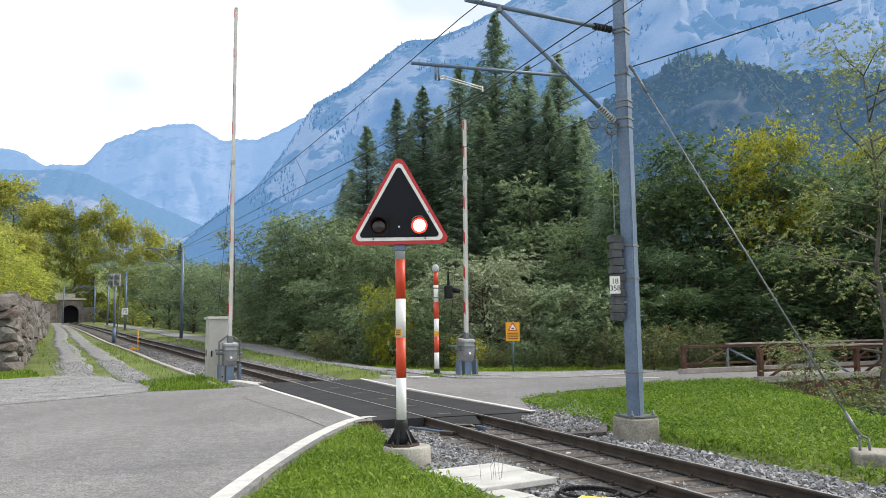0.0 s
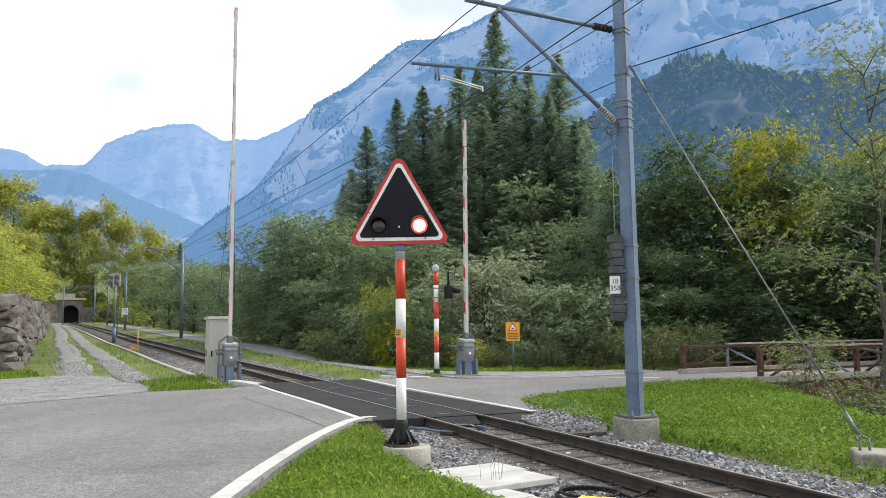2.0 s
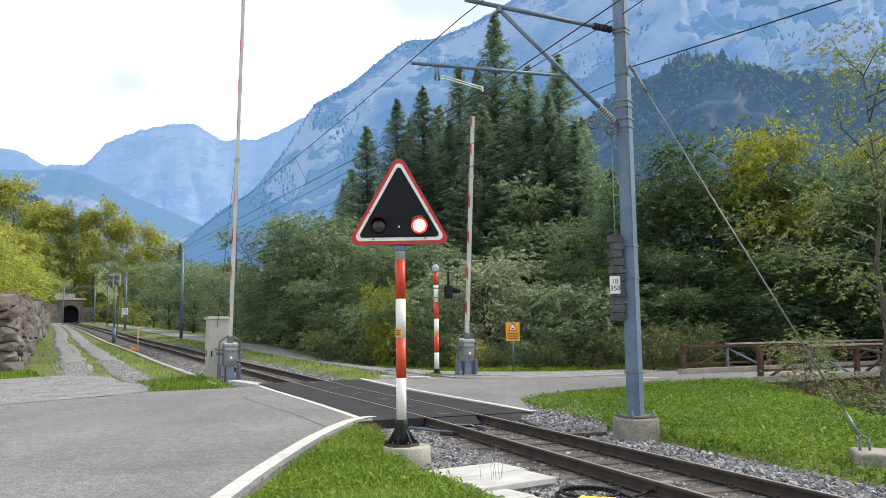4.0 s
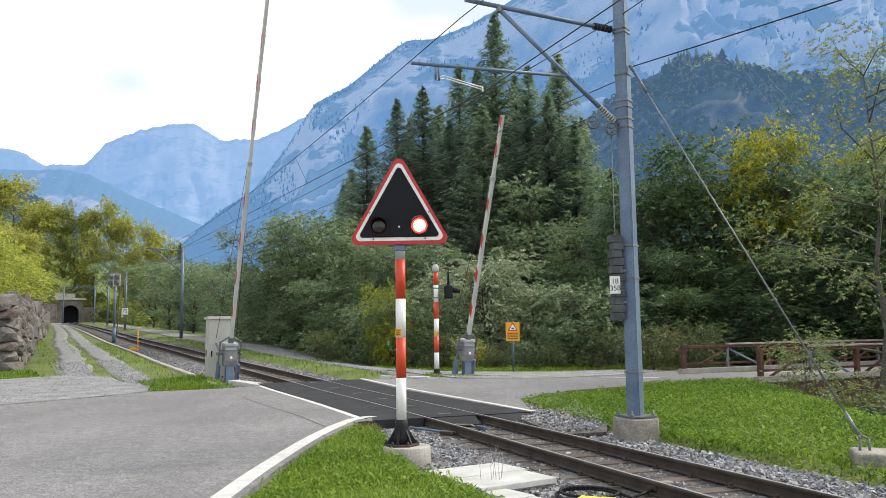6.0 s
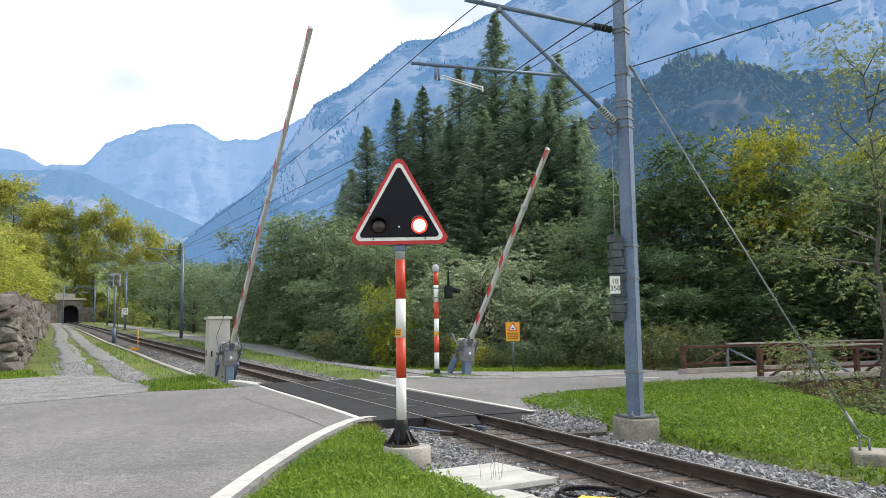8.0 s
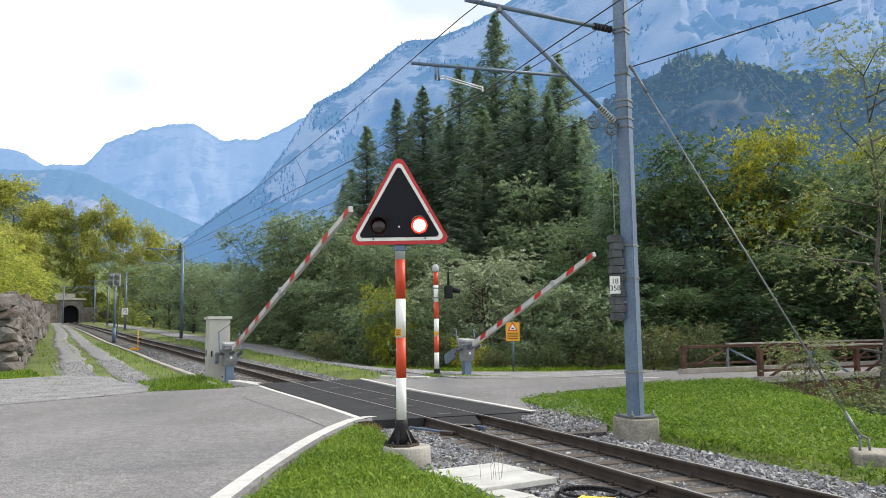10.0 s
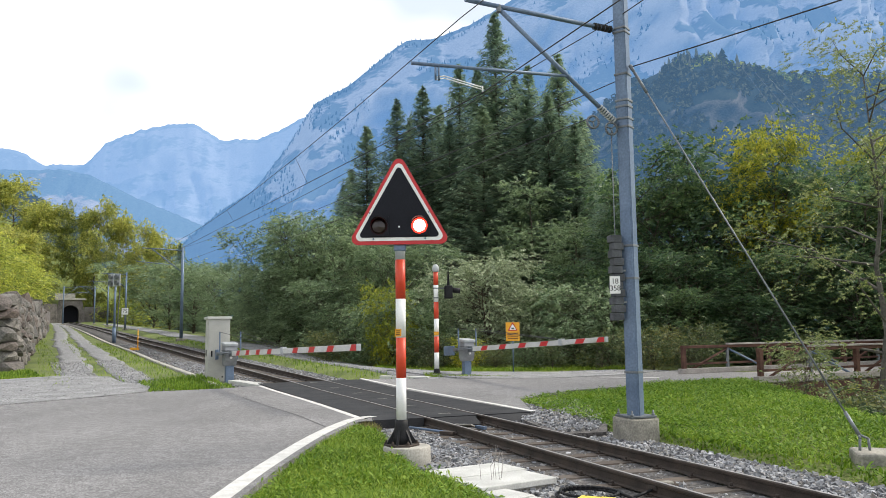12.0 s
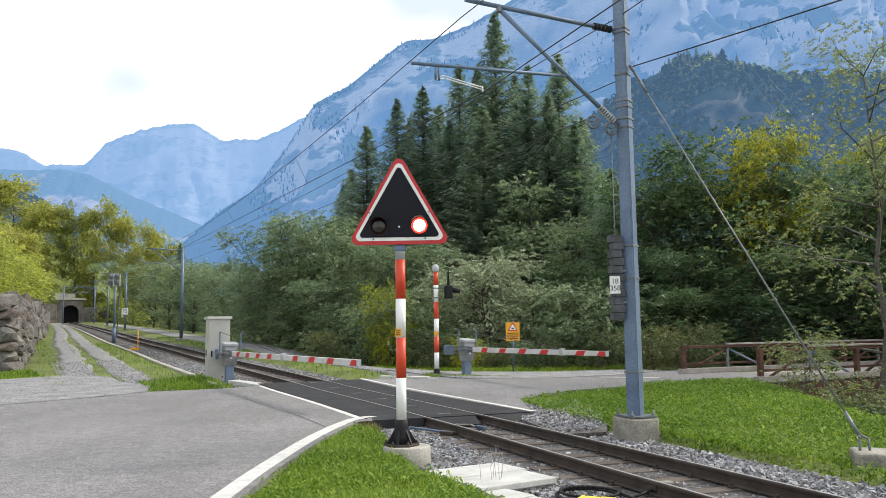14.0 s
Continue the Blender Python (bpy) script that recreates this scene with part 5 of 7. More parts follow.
def build_yellow_sign():
    x, y = 2.80, 32.4
    s = thing("warning_sign", "orange-yellow warning board with a red-edged triangle on a thin post", "sign", pose(x, y, gz(x, y), 0, 0, -4))
    part("post", tb((0, 0.03, 0), (0, 0.03, 1.9), 0.03, n=10), GALV, s)
    b = part("board", bx((0, 0, 1.62), (0.56, 0.02, 0.76), bevel=0.004), SIGN_YELLOW, s)
    for nm, w, d, m in (("triangle_border", 0.40, 0.0, BORDER_RED), ("triangle_face", 0.28, 0.0, SIGNAL_WHITE)):
        bm = bmesh.new()
        prism(bm, rounded_triangle(w, w * 0.88, 0.02), (0, -0.012 - (0.004 if "face" in nm else 0), 1.66 + (0.038 if "face" in nm else 0)), (1, 0, 0), (0, 0, 1), (0, -1, 0), 0.004)
        part(nm, bm, m, b)
    part("symbol", bx((0, -0.022, 1.76), (0.10, 0.004, 0.05)), IRON_BLACK, b)
    for k in range(4):
        part("line", bx((0, -0.013, 1.56 - 0.075 * k), (0.44 - 0.04 * (k == 3), 0.004, 0.030)), BRIDGE_RUST, b, "line of unreadable lettering")


build_yellow_sign()


def build_stake():
    p = track(50.0, -1.9)
    s = thing("marker_stake", "thin orange marker stake with a pale base beside the rails", "stake", pose(p.x, p.y, gz(p.x, p.y)))
    part("stake", tb((0, 0, 0), (0, 0, 1.45), 0.035, 0.03, 8), SIGN_YELLOW, s)
    part("base", bx((-0.2, 0, 0.25), (0.5, 0.3, 0.16), bevel=0.03), SIGN_YELLOW, s, "orange cover box")


build_stake()


# ================= trackside clutter =================
def build_slabs():
    s = thing("cable_chamber", "pale concrete chamber with flat lids beside the rails", "concrete chamber")
    e1, e2 = Vector((0.84, 0.54, 0)).normalized(), Vector((0.45, -0.89, 0)).normalized()
    ang = math.degrees(math.atan2(e1.y, e1.x))
    o = Vector((-0.20, 9.42, 0))

    def block(name, c, size, top, turn, material, label=""):
        bm = bmesh.new()
        box(bm, (0, 0, 0), size, None, 0.010)
        bmesh.ops.transform(bm, matrix=pose(c.x, c.y, top - size[2] / 2, 0, 0, turn), verts=bm.verts)
        part(name, bm, material, s, label)
    for k in range(2):
        c = o + e1 * 0.50 + e2 * (0.30 + 0.605 * k)
        block("lid", c, (1.02, 0.595, 0.07), -0.035 - 0.004 * k, ang, CONCRETE_WHITE, "pale flat concrete lid")
    c = o + e1 * 0.50 + e2 * 0.60
    block("chamber_wall", c, (0.94, 1.12, 0.26), -0.108, ang, CONCRETE)
    d = Vector((0.60, -0.80, 0)).normalized()
    an = math.degrees(math.atan2(d.y, d.x))
    for k in range(3):
        c = Vector((0.50, 8.42, 0)) + d * (0.22 + 0.46 * k)
        block("duct_cover", c, (0.45, 0.32, 0.05), -0.075 - 0.01 * k, an + k, CONCRETE_WHITE if k < 2 else CONCRETE, "pale duct cover")
        block("duct", c, (0.45, 0.27, 0.2), -0.127 - 0.01 * k, an + k, CONCRETE)


build_slabs()


def build_box_and_hose():
    b = thing("yellow_box", "yellow moulded plastic box lying beside the rail", "box", pose(1.40, 7.50, -0.16, 0, 0, -28))
    part("body", bx((0, 0, 0.07), (0.44, 0.28, 0.15), bevel=0.03), BOX_YELLOW, b)
    part("lid", bx((0, 0, 0.155), (0.40, 0.25, 0.03), bevel=0.012), BOX_YELLOW, b)
    part("handle", bx((0.1, 0, 0.185), (0.14, 0.05, 0.02), bevel=0.006), BOX_YELLOW, b)
    bm = bmesh.new()
    pts = []
    for k in range(74):
        a = 0.17 * k
        r = 0.30 + 0.03 * math.sin(a * 0.37)
        pts.append(Vector((1.47 + r * math.cos(a) * 1.05, 8.28 + r * math.sin(a) * 0.95, -0.125 + 0.0008 * k + 0.012 * math.sin(a * 0.9))))
    pts += [Vector((1.85, 8.05, -0.10)), Vector((2.1, 7.7, -0.12)), Vector((2.25, 7.2, -0.13))]
    pipe(bm, pts, 0.016, 7)
    lone("cable_coil", bm, IRON_BLACK, "coiled black cable lying on the ballast", "cable", smooth=True)
    rods = thing("point_rod", "greased metal rod and bracket beside the near rail", "rod")
    p, q = track(14.6, -1.05), track(13.7, -0.70)
    part("rod", tb((p.x, p.y, -0.10), (q.x, q.y, -0.10), 0.022, n=8), GALV, rods)
    part("bracket", bx((q.x, q.y, -0.11), (0.26, 0.16, 0.06), Matrix.Rotation(radians(-35), 3, "Z"), 0.01), RAIL_SIDE, rods)
    q = track(14.3, -0.1)
    part("plate", bx((q.x, q.y, -0.09), (0.30, 0.34, 0.02), Matrix.Rotation(radians(-20), 3, "Z") @ Matrix.Rotation(radians(-14), 3, "X")), CONCRETE, rods, "pale tilted guard plate")
    part("hinge", bx((q.x + 0.25, q.y - 0.1, -0.11), (0.3, 0.06, 0.05), Matrix.Rotation(radians(-60), 3, "Z")), GALV, rods)
    # magnet between the rails at the near end
    p = track(8.6, -0.42)
    m = thing("rail_contact", "small rusty rail contact bolted beside the near rail", "rail contact", pose(p.x, p.y, -0.10, 0, 0, 20))
    part("body", bx((0, 0, 0.03), (0.30, 0.14, 0.07), bevel=0.02), RAIL_SIDE, m)
    part("cap", bx((0.02, 0, 0.07), (0.16, 0.10, 0.03), bevel=0.012), CONCRETE_OLD, m)
    part("cable", tb((-0.1, 0, 0.02), (-0.45, -0.1, -0.03), 0.015, n=6), IRON_BLACK, m)


build_box_and_hose()


# ================= bridge =================
def build_bridge():
    b = thing("footbridge", "rusty brown steel truss bridge with weathered wooden handrails", "bridge")
    ax = Vector((0.896, 0.444, 0))
    for o, first in ((Vector((9.10, 23.0, 0)), True), (Vector((8.40, 28.0, 0)), False)):
        n = 4
        gap = 4.18
        for k in range(n):
            p = o + ax * (gap * k)
            low = -0.75 if k or first else -0.1
            bm = bx((p.x, p.y, (0.93 + low) / 2), (0.15, 0.13, 0.93 - low), Matrix.Rotation(radians(26.4), 3, "Z"), 0.012)
            part("post", bm, BRIDGE_RUST, b)
            if k < n - 1:
                q = o + ax * (gap * (k + 1))
                mid = (p + q) / 2
                for e, w in ((p, 1), (q, -1)):
                    top, bot = mid + Vector((0, 0, 0.86)), e + ax * (0.1 * w) + Vector((0, 0, 0.05))
                    bm = bmesh.new()
                    tube(bm, top, bot, 0.04, n=6)
                    part("diagonal", bm, BRIDGE_RUST if w > 0 else GALV, b)
                part("middle_post", bx((mid.x, mid.y, 0.46), (0.09, 0.08, 0.9), Matrix.Rotation(radians(26.4), 3, "Z"), 0.008), GALV_DARK, b)
                bm = bmesh.new()
                box(bm, (mid.x, mid.y, 0.34), (gap, 0.05, 0.07), Matrix.Rotation(radians(26.4), 3, "Z"), 0.005)
                part("middle_rail", bm, BRIDGE_RUST, b)
        c = o + ax * (gap * (n - 1) / 2)
        part("top_chord", bx((c.x, c.y, 0.93), (gap * (n - 1) + 0.2, 0.12, 0.10), Matrix.Rotation(radians(26.4), 3, "Z"), 0.01), BRIDGE_RUST, b)
        part("handrail", bx((c.x + 0.9, c.y + 0.45, 1.01), (gap * (n - 1) - 2.2, 0.16, 0.06), Matrix.Rotation(radians(26.4), 3, "Z"), 0.01), OLD_WOOD, b, "weathered grey wooden handrail")
        part("kerb_beam", bx((c.x, c.y, 0.09), (gap * (n - 1) + 0.4, 0.20, 0.18), Matrix.Rotation(radians(26.4), 3, "Z"), 0.015), OLD_WOOD, b, "weathered wooden kerb beam")
        part("girder", bx((c.x, c.y, -0.33), (gap * (n - 1), 0.16, 0.56), Matrix.Rotation(radians(26.4), 3, "Z"), 0.01), BRIDGE_RUST, b)
    # deck planks
    o = Vector((9.1, 23.2, 0))
    nrm = Vector((-0.444, 0.896, 0))
    mesh = finish("plank", bx((0, 0, 0), (0.22, 4.3, 0.06), None, 0.008), OLD_WOOD)
    for k in range(52):
        c = o + ax * (0.35 + 0.235 * k) + nrm * 2.05
        pl = new("plank", mesh)
        pl.parent = b
        pl.matrix_basis = pose(c.x, c.y, -0.035, 0, 0, 26.4)


build_bridge()


# ================= tunnel =================
def build_tunnel():
    p, q = track(182.0, 0), track(182.0, 1)
    m = pose(p.x, p.y, p.z - 0.2, 0, 0, math.degrees(math.atan2(q.y - p.y, q.x - p.x)))
    t = thing("tunnel_portal", "grey stone tunnel portal with a dark arched mouth", "tunnel", m, kind="structure")
    # face with an arched opening
    bm = bmesh.new()
    arch = [(-1.75, 0.0), (-1.75, 2.4)] + [(-1.75 * math.cos(a), 2.4 + 1.7 * math.sin(a)) for a in (math.pi * k / 12 for k in range(1, 12))] + [(1.75, 2.4), (1.75, 0.0)]
    outer = [(-2.9, 0.0), (-2.9, 2.4)] + [(-2.9 + 5.8 * k / 12, 5.3) for k in range(1, 12)] + [(2.9, 2.4), (2.9, 0.0)]
    A = [bm.verts.new((u, -0.4, v)) for u, v in arch]
    B = [bm.verts.new((u, -0.4, v)) for u, v in outer]
    C = [bm.verts.new((u, 2.4, v)) for u, v in arch]
    D = [bm.verts.new((u, 1.0, v)) for u, v in outer]
    for k in range(len(arch) - 1):
        bm.faces.new((A[k], A[k + 1], B[k + 1], B[k]))
        bm.faces.new((A[k], C[k], C[k + 1], A[k + 1]))
        bm.faces.new((B[k], B[k + 1], D[k + 1], D[k]))
    part("face", bm, TUNNEL_STONE, t)
    # black sheet close behind the mouth, added to give the tunnel's deep shade
    part("back", bx((0, 2.5, 2.3), (5, 0.2, 5)), PANEL_DARK, t, "near-black sheet standing in for the shade inside the tunnel")
    part("coping", bx((0, -0.4, 5.45), (6.4, 0.6, 0.4), bevel=0.05), CONCRETE, t, "pale coping")
    part("parapet", bx((-1.2, -0.3, 6.2), (4.2, 0.3, 1.1), bevel=0.05), CONCRETE, t)
    part("wing_wall", bx((6.5, -1.0, 1.7), (7.4, 0.6, 4.0), Matrix.Rotation(radians(-14), 3, "Z"), 0.1), TUNNEL_STONE, t, "stone wing wall")
    part("wing_wall", bx((-4.2, -0.5, 2.2), (2.8, 0.6, 4.4), Matrix.Rotation(radians(10), 3, "Z"), 0.1), TUNNEL_STONE, t, "stone wing wall")


build_tunnel()


# ================= dry wall with boulders =================
def stone_mesh(seed, flat=0.35):
    rng = random.Random(seed)
    bm = bmesh.new()
    bmesh.ops.create_icosphere(bm, subdivisions=2, radius=0.5)
    for v in bm.verts:
        c = v.co.copy()
        p = Vector([math.copysign(abs(k * 2) ** 0.45, k) * 0.5 for k in c])
        d = noise.noise(c * 2.3 + Vector((seed * 3.1, 0, 0))) * 0.30 + noise.noise(c * 5 + Vector((0, seed * 1.7, 0))) * 0.14
        v.co = p * (1 + d)
    # split faces
    for _ in range(7):
        q = Vector((rng.uniform(-1, 1), rng.uniform(-1, 1), rng.uniform(-1, 1))).normalized()
        lim = rng.uniform(0.36, 0.5)
        for v in bm.verts:
            over = v.co.dot(q) - lim
            if over > 0:
                v.co -= q * over * 0.9
    return finish("stone", bm, BOULDER)


def build_wall():
    w = thing("dry_stone_wall", "retaining wall of rough brown and grey boulders", "stone wall", kind="structure")
    rng = random.Random(9)
    meshes = [stone_mesh(k) for k in range(8)]
    y = 35.6
    while y < 96:
        zc = 0.0
        wid = rng.uniform(0.5, 1.15) * (1.0 if y < 50 else 2.2)
        while zc < 2.7:
            h = rng.uniform(0.28, 0.68) * (1.0 if y < 50 else 1.6)
            p = track(y + rng.uniform(-0.2, 0.2), -8.55 + 2.9 * float(draw_in(y)) - 0.12 * zc + rng.uniform(-0.12, 0.12))
            st = new("stone", rng.choice(meshes))
            st.parent = w
            st.matrix_basis = pose(p.x, p.y, gz(p.x + 0.9, p.y) + zc + h * 0.45, rng.uniform(-9, 9), rng.uniform(-9, 9), 26 + rng.uniform(-12, 12) + rng.choice((0, 180))) @ Matrix.Diagonal((1.0, wid * 1.12, h * 1.15, 1))
            zc += h * 0.92
        y += wid * 0.86
    # the end of the wall towards the road
    for (lx, ly, z, sx, sy, sz) in ((-17.55, 32.0, 2.25, 1.9, 1.3, 1.35), (-17.35, 31.9, 0.75, 1.1, 1.0, 1.9), (-18.6, 31.8, 1.25, 1.3, 1.0, 0.8), (-18.3, 31.6, 0.45, 0.8, 0.8, 0.6), (-19.1, 31.7, 0.5, 0.9, 0.9, 0.8), (-19.6, 32.0, 2.0, 1.8, 1.2, 1.6), (-18.7, 31.5, 0.8, 0.5, 0.5, 0.4), (-20.8, 32.2, 1.2, 1.8, 1.2, 1.8), (-21.4, 32.4, 2.6, 1.7, 1.2, 1.2), (-19.9, 31.8, 0.5, 0.9, 0.8, 0.7)):
        st = new("stone", rng.choice(meshes))
        st.parent = w
        st.matrix_basis = pose(lx - 0.75, ly, z + 0.1, rng.uniform(-12, 12), rng.uniform(-12, 12), rng.uniform(-25, 25)) @ Matrix.Diagonal((sx, sy, sz, 1))
    # long far stretch
    bm = bmesh.new()
    rows = []
    for yv in np.arange(94, 142, 2.0):
        dr = 2.9 * float(draw_in(yv)) - 0.6
        p, q, e = track(float(yv), -7.7 + dr), track(float(yv), -8.6 + dr), track(float(yv), -6.8 + dr)
        g = gz(e.x, e.y)
        j = rng.uniform(-0.15, 0.15)
        rows.append([bm.verts.new((p.x, p.y, g - 0.2)), bm.verts.new((p.x + j, p.y, g + 1.3)), bm.verts.new((p.x, p.y, g + 2.4 + j)), bm.verts.new((q.x, q.y, g + 2.45 + j)), bm.verts.new((q.x, q.y, g - 0.2))])
    for a, b in zip(rows, rows[1:]):
        for k in range(4):
            bm.faces.new((a[k], a[k + 1], b[k + 1], b[k]))
    part("far_stretch", bm, TUNNEL_STONE, w, "rough stone wall running on")


build_wall()


# ================= plants =================
def sprays(centres, size, rng, per=9, flat=0.5, droop=0.3, kite=False):
    """Leafy twigs: each reaches outwards from the stem, with pointed leaves in its plane."""
    n = len(centres)
    d = centres.copy()
    d[:, 2] = 0.15 * np.linalg.norm(d[:, :2], axis=1)
    d /= np.linalg.norm(d, axis=1)[:, None] + 1e-6
    d += rng.normal(0, 0.55, (n, 3)) * np.array([1, 1, 0.7])
    d /= np.linalg.norm(d, axis=1)[:, None] + 1e-9
    up = rng.normal(0, flat, (n, 3)) + np.array([0, 0, 1.0])
    side = np.cross(d, up)
    side /= np.linalg.norm(side, axis=1)[:, None] + 1e-9
    length = size * rng.uniform(2.4, 4.6, n)
    out = []
    for k in range(per):
        t = (k + 0.6) / per
        p = centres + d * (length * t)[:, None]
        p[:, 2] -= droop * length * t * t
        sg = 1.0 if k % 2 else -1.0
        if k == per - 1:
            sg = 0.0
        ax = d * 0.65 + side * (0.85 * sg) + rng.normal(0, 0.28, (n, 3))
        ax[:, 2] -= 0.22
        ax /= np.linalg.norm(ax, axis=1)[:, None] + 1e-9
        nrm = up + rng.normal(0, 0.4, (n, 3))
        w = np.cross(ax, nrm)
        w /= np.linalg.norm(w, axis=1)[:, None] + 1e-9
        l = (size * rng.uniform(0.75, 1.25, n) * (1.1 - 0.35 * t))[:, None]
        mid = p + ax * l * 0.45
        if kite:
            out.append(np.stack([p, mid + w * l * 0.30, p + ax * l, mid - w * l * 0.30], 1))
        else:
            out.append(np.stack([p + ax * l * 0.1 + w * l * 0.36, p + ax * l * 1.1, p + ax * l * 0.1 - w * l * 0.36], 1))
    return np.concatenate(out)


def make_broadleaf(H, R, seed, n_leaf, size, base=0.12, limbs=13, trunk_r=0.16, tight=0.10, stems=1, lift=(0.1, 0.5), kite=False):
    """Trunk and limb mesh, leaf positions. Crown from base*H to H."""
    rng = np.random.default_rng(seed)
    bm = bmesh.new()
    tips = []
    for st in range(stems):
        lean = rng.normal(0, 0.05, 2) * H if stems == 1 else rng.normal(0, 0.16, 2) * H
        spine = []
        for k in range(7):
            t = k / 6
            spine.append(Vector((lean[0] * t * t + rng.normal(0, 0.01) * H * (k > 0), lean[1] * t * t + rng.normal(0, 0.01) * H * (k > 0), -0.3 + t * H * 0.86)))
        for k in range(6):
            tube(bm, spine[k], spine[k + 1], trunk_r * (1 - k / 6.6), trunk_r * (1 - (k + 1) / 6.6), 7, caps=False)
        for i in range(limbs):
            t = base + (0.95 - base) * (i + rng.uniform(0, 0.9)) / limbs
            j = min(5, int(t * 6 / 0.9))
            f = t * 6 / 0.9 - j
            p = spine[j].lerp(spine[j + 1], min(1, f))
            ang = rng.uniform(0, 6.28)
            prof = math.sin(math.pi * min(0.97, (t - base) / (1.06 - base) * 0.80 + 0.17)) ** 0.7
            L = R * prof * rng.uniform(0.7, 1.15)
            rise = rng.uniform(*lift) * L
            q1 = p + Vector((math.cos(ang) * L * 0.5, math.sin(ang) * L * 0.5, rise * 0.7))
            q2 = p + Vector((math.cos(ang + 0.2) * L, math.sin(ang + 0.2) * L, rise))
            r0 = trunk_r * 0.45 * (1 - t * 0.6)
            tube(bm, p, q1, r0, r0 * 0.6, 4, caps=False)
            tube(bm, q1, q2, r0 * 0.6, r0 * 0.15, 4, caps=False)
            for s in (0.35, 0.55, 0.75, 0.92, 1.05):
                c = p.lerp(q1, s * 2) if s < 0.5 else q1.lerp(q2, (s - 0.5) * 2)
                tips.append((c.x, c.y, c.z, 0.6 + 0.5 * s))
            for _ in range(3):
                s = rng.uniform(0.4, 1.0)
                c = q1.lerp(q2, s) + Vector(rng.normal(0, 0.22, 3).tolist()) * L
                tube(bm, q1.lerp(q2, s * 0.5), c, r0 * 0.3, r0 * 0.08, 3, caps=False)
                tips.append((c.x, c.y, c.z, 1.1))
        top = spine[-1]
        tips += [(top.x, top.y, top.z + H * 0.05, 0.8), (top.x, top.y, top.z + H * 0.11, 0.5), (top.x, top.y, top.z - H * 0.03, 1.0)]
    tips = np.array(tips)
    n_twig = n_leaf // 9
    pick = rng.integers(0, len(tips), n_twig)
    spread = H * tight * tips[pick, 3:4]
    off = rng.normal(0, 1, (n_twig, 3))
    off *= (rng.uniform(0.05, 1.0, (n_twig, 1)) ** 0.5) / (np.linalg.norm(off, axis=1)[:, None] + 1e-9)
    off[:, 2] *= 0.6
    c = tips[pick, :3] + off * spread
    c = c[c[:, 2] > 0.05]
    return bm, sprays(c, size, rng, kite=kite)


def broadleaf(name, H, R, seed, n_leaf, size, leaf, label, category="tree", bark=BARK, **kw):
    t = thing(name, label, category)
    bm, q = make_broadleaf(H, R, seed, n_leaf, size, **kw)
    part("trunk" if category == "tree" else "stem", bm, bark, t, smooth=True)
    crown = new("crown", quads_mesh("crown", q, leaf))
    crown.parent = t
    return t


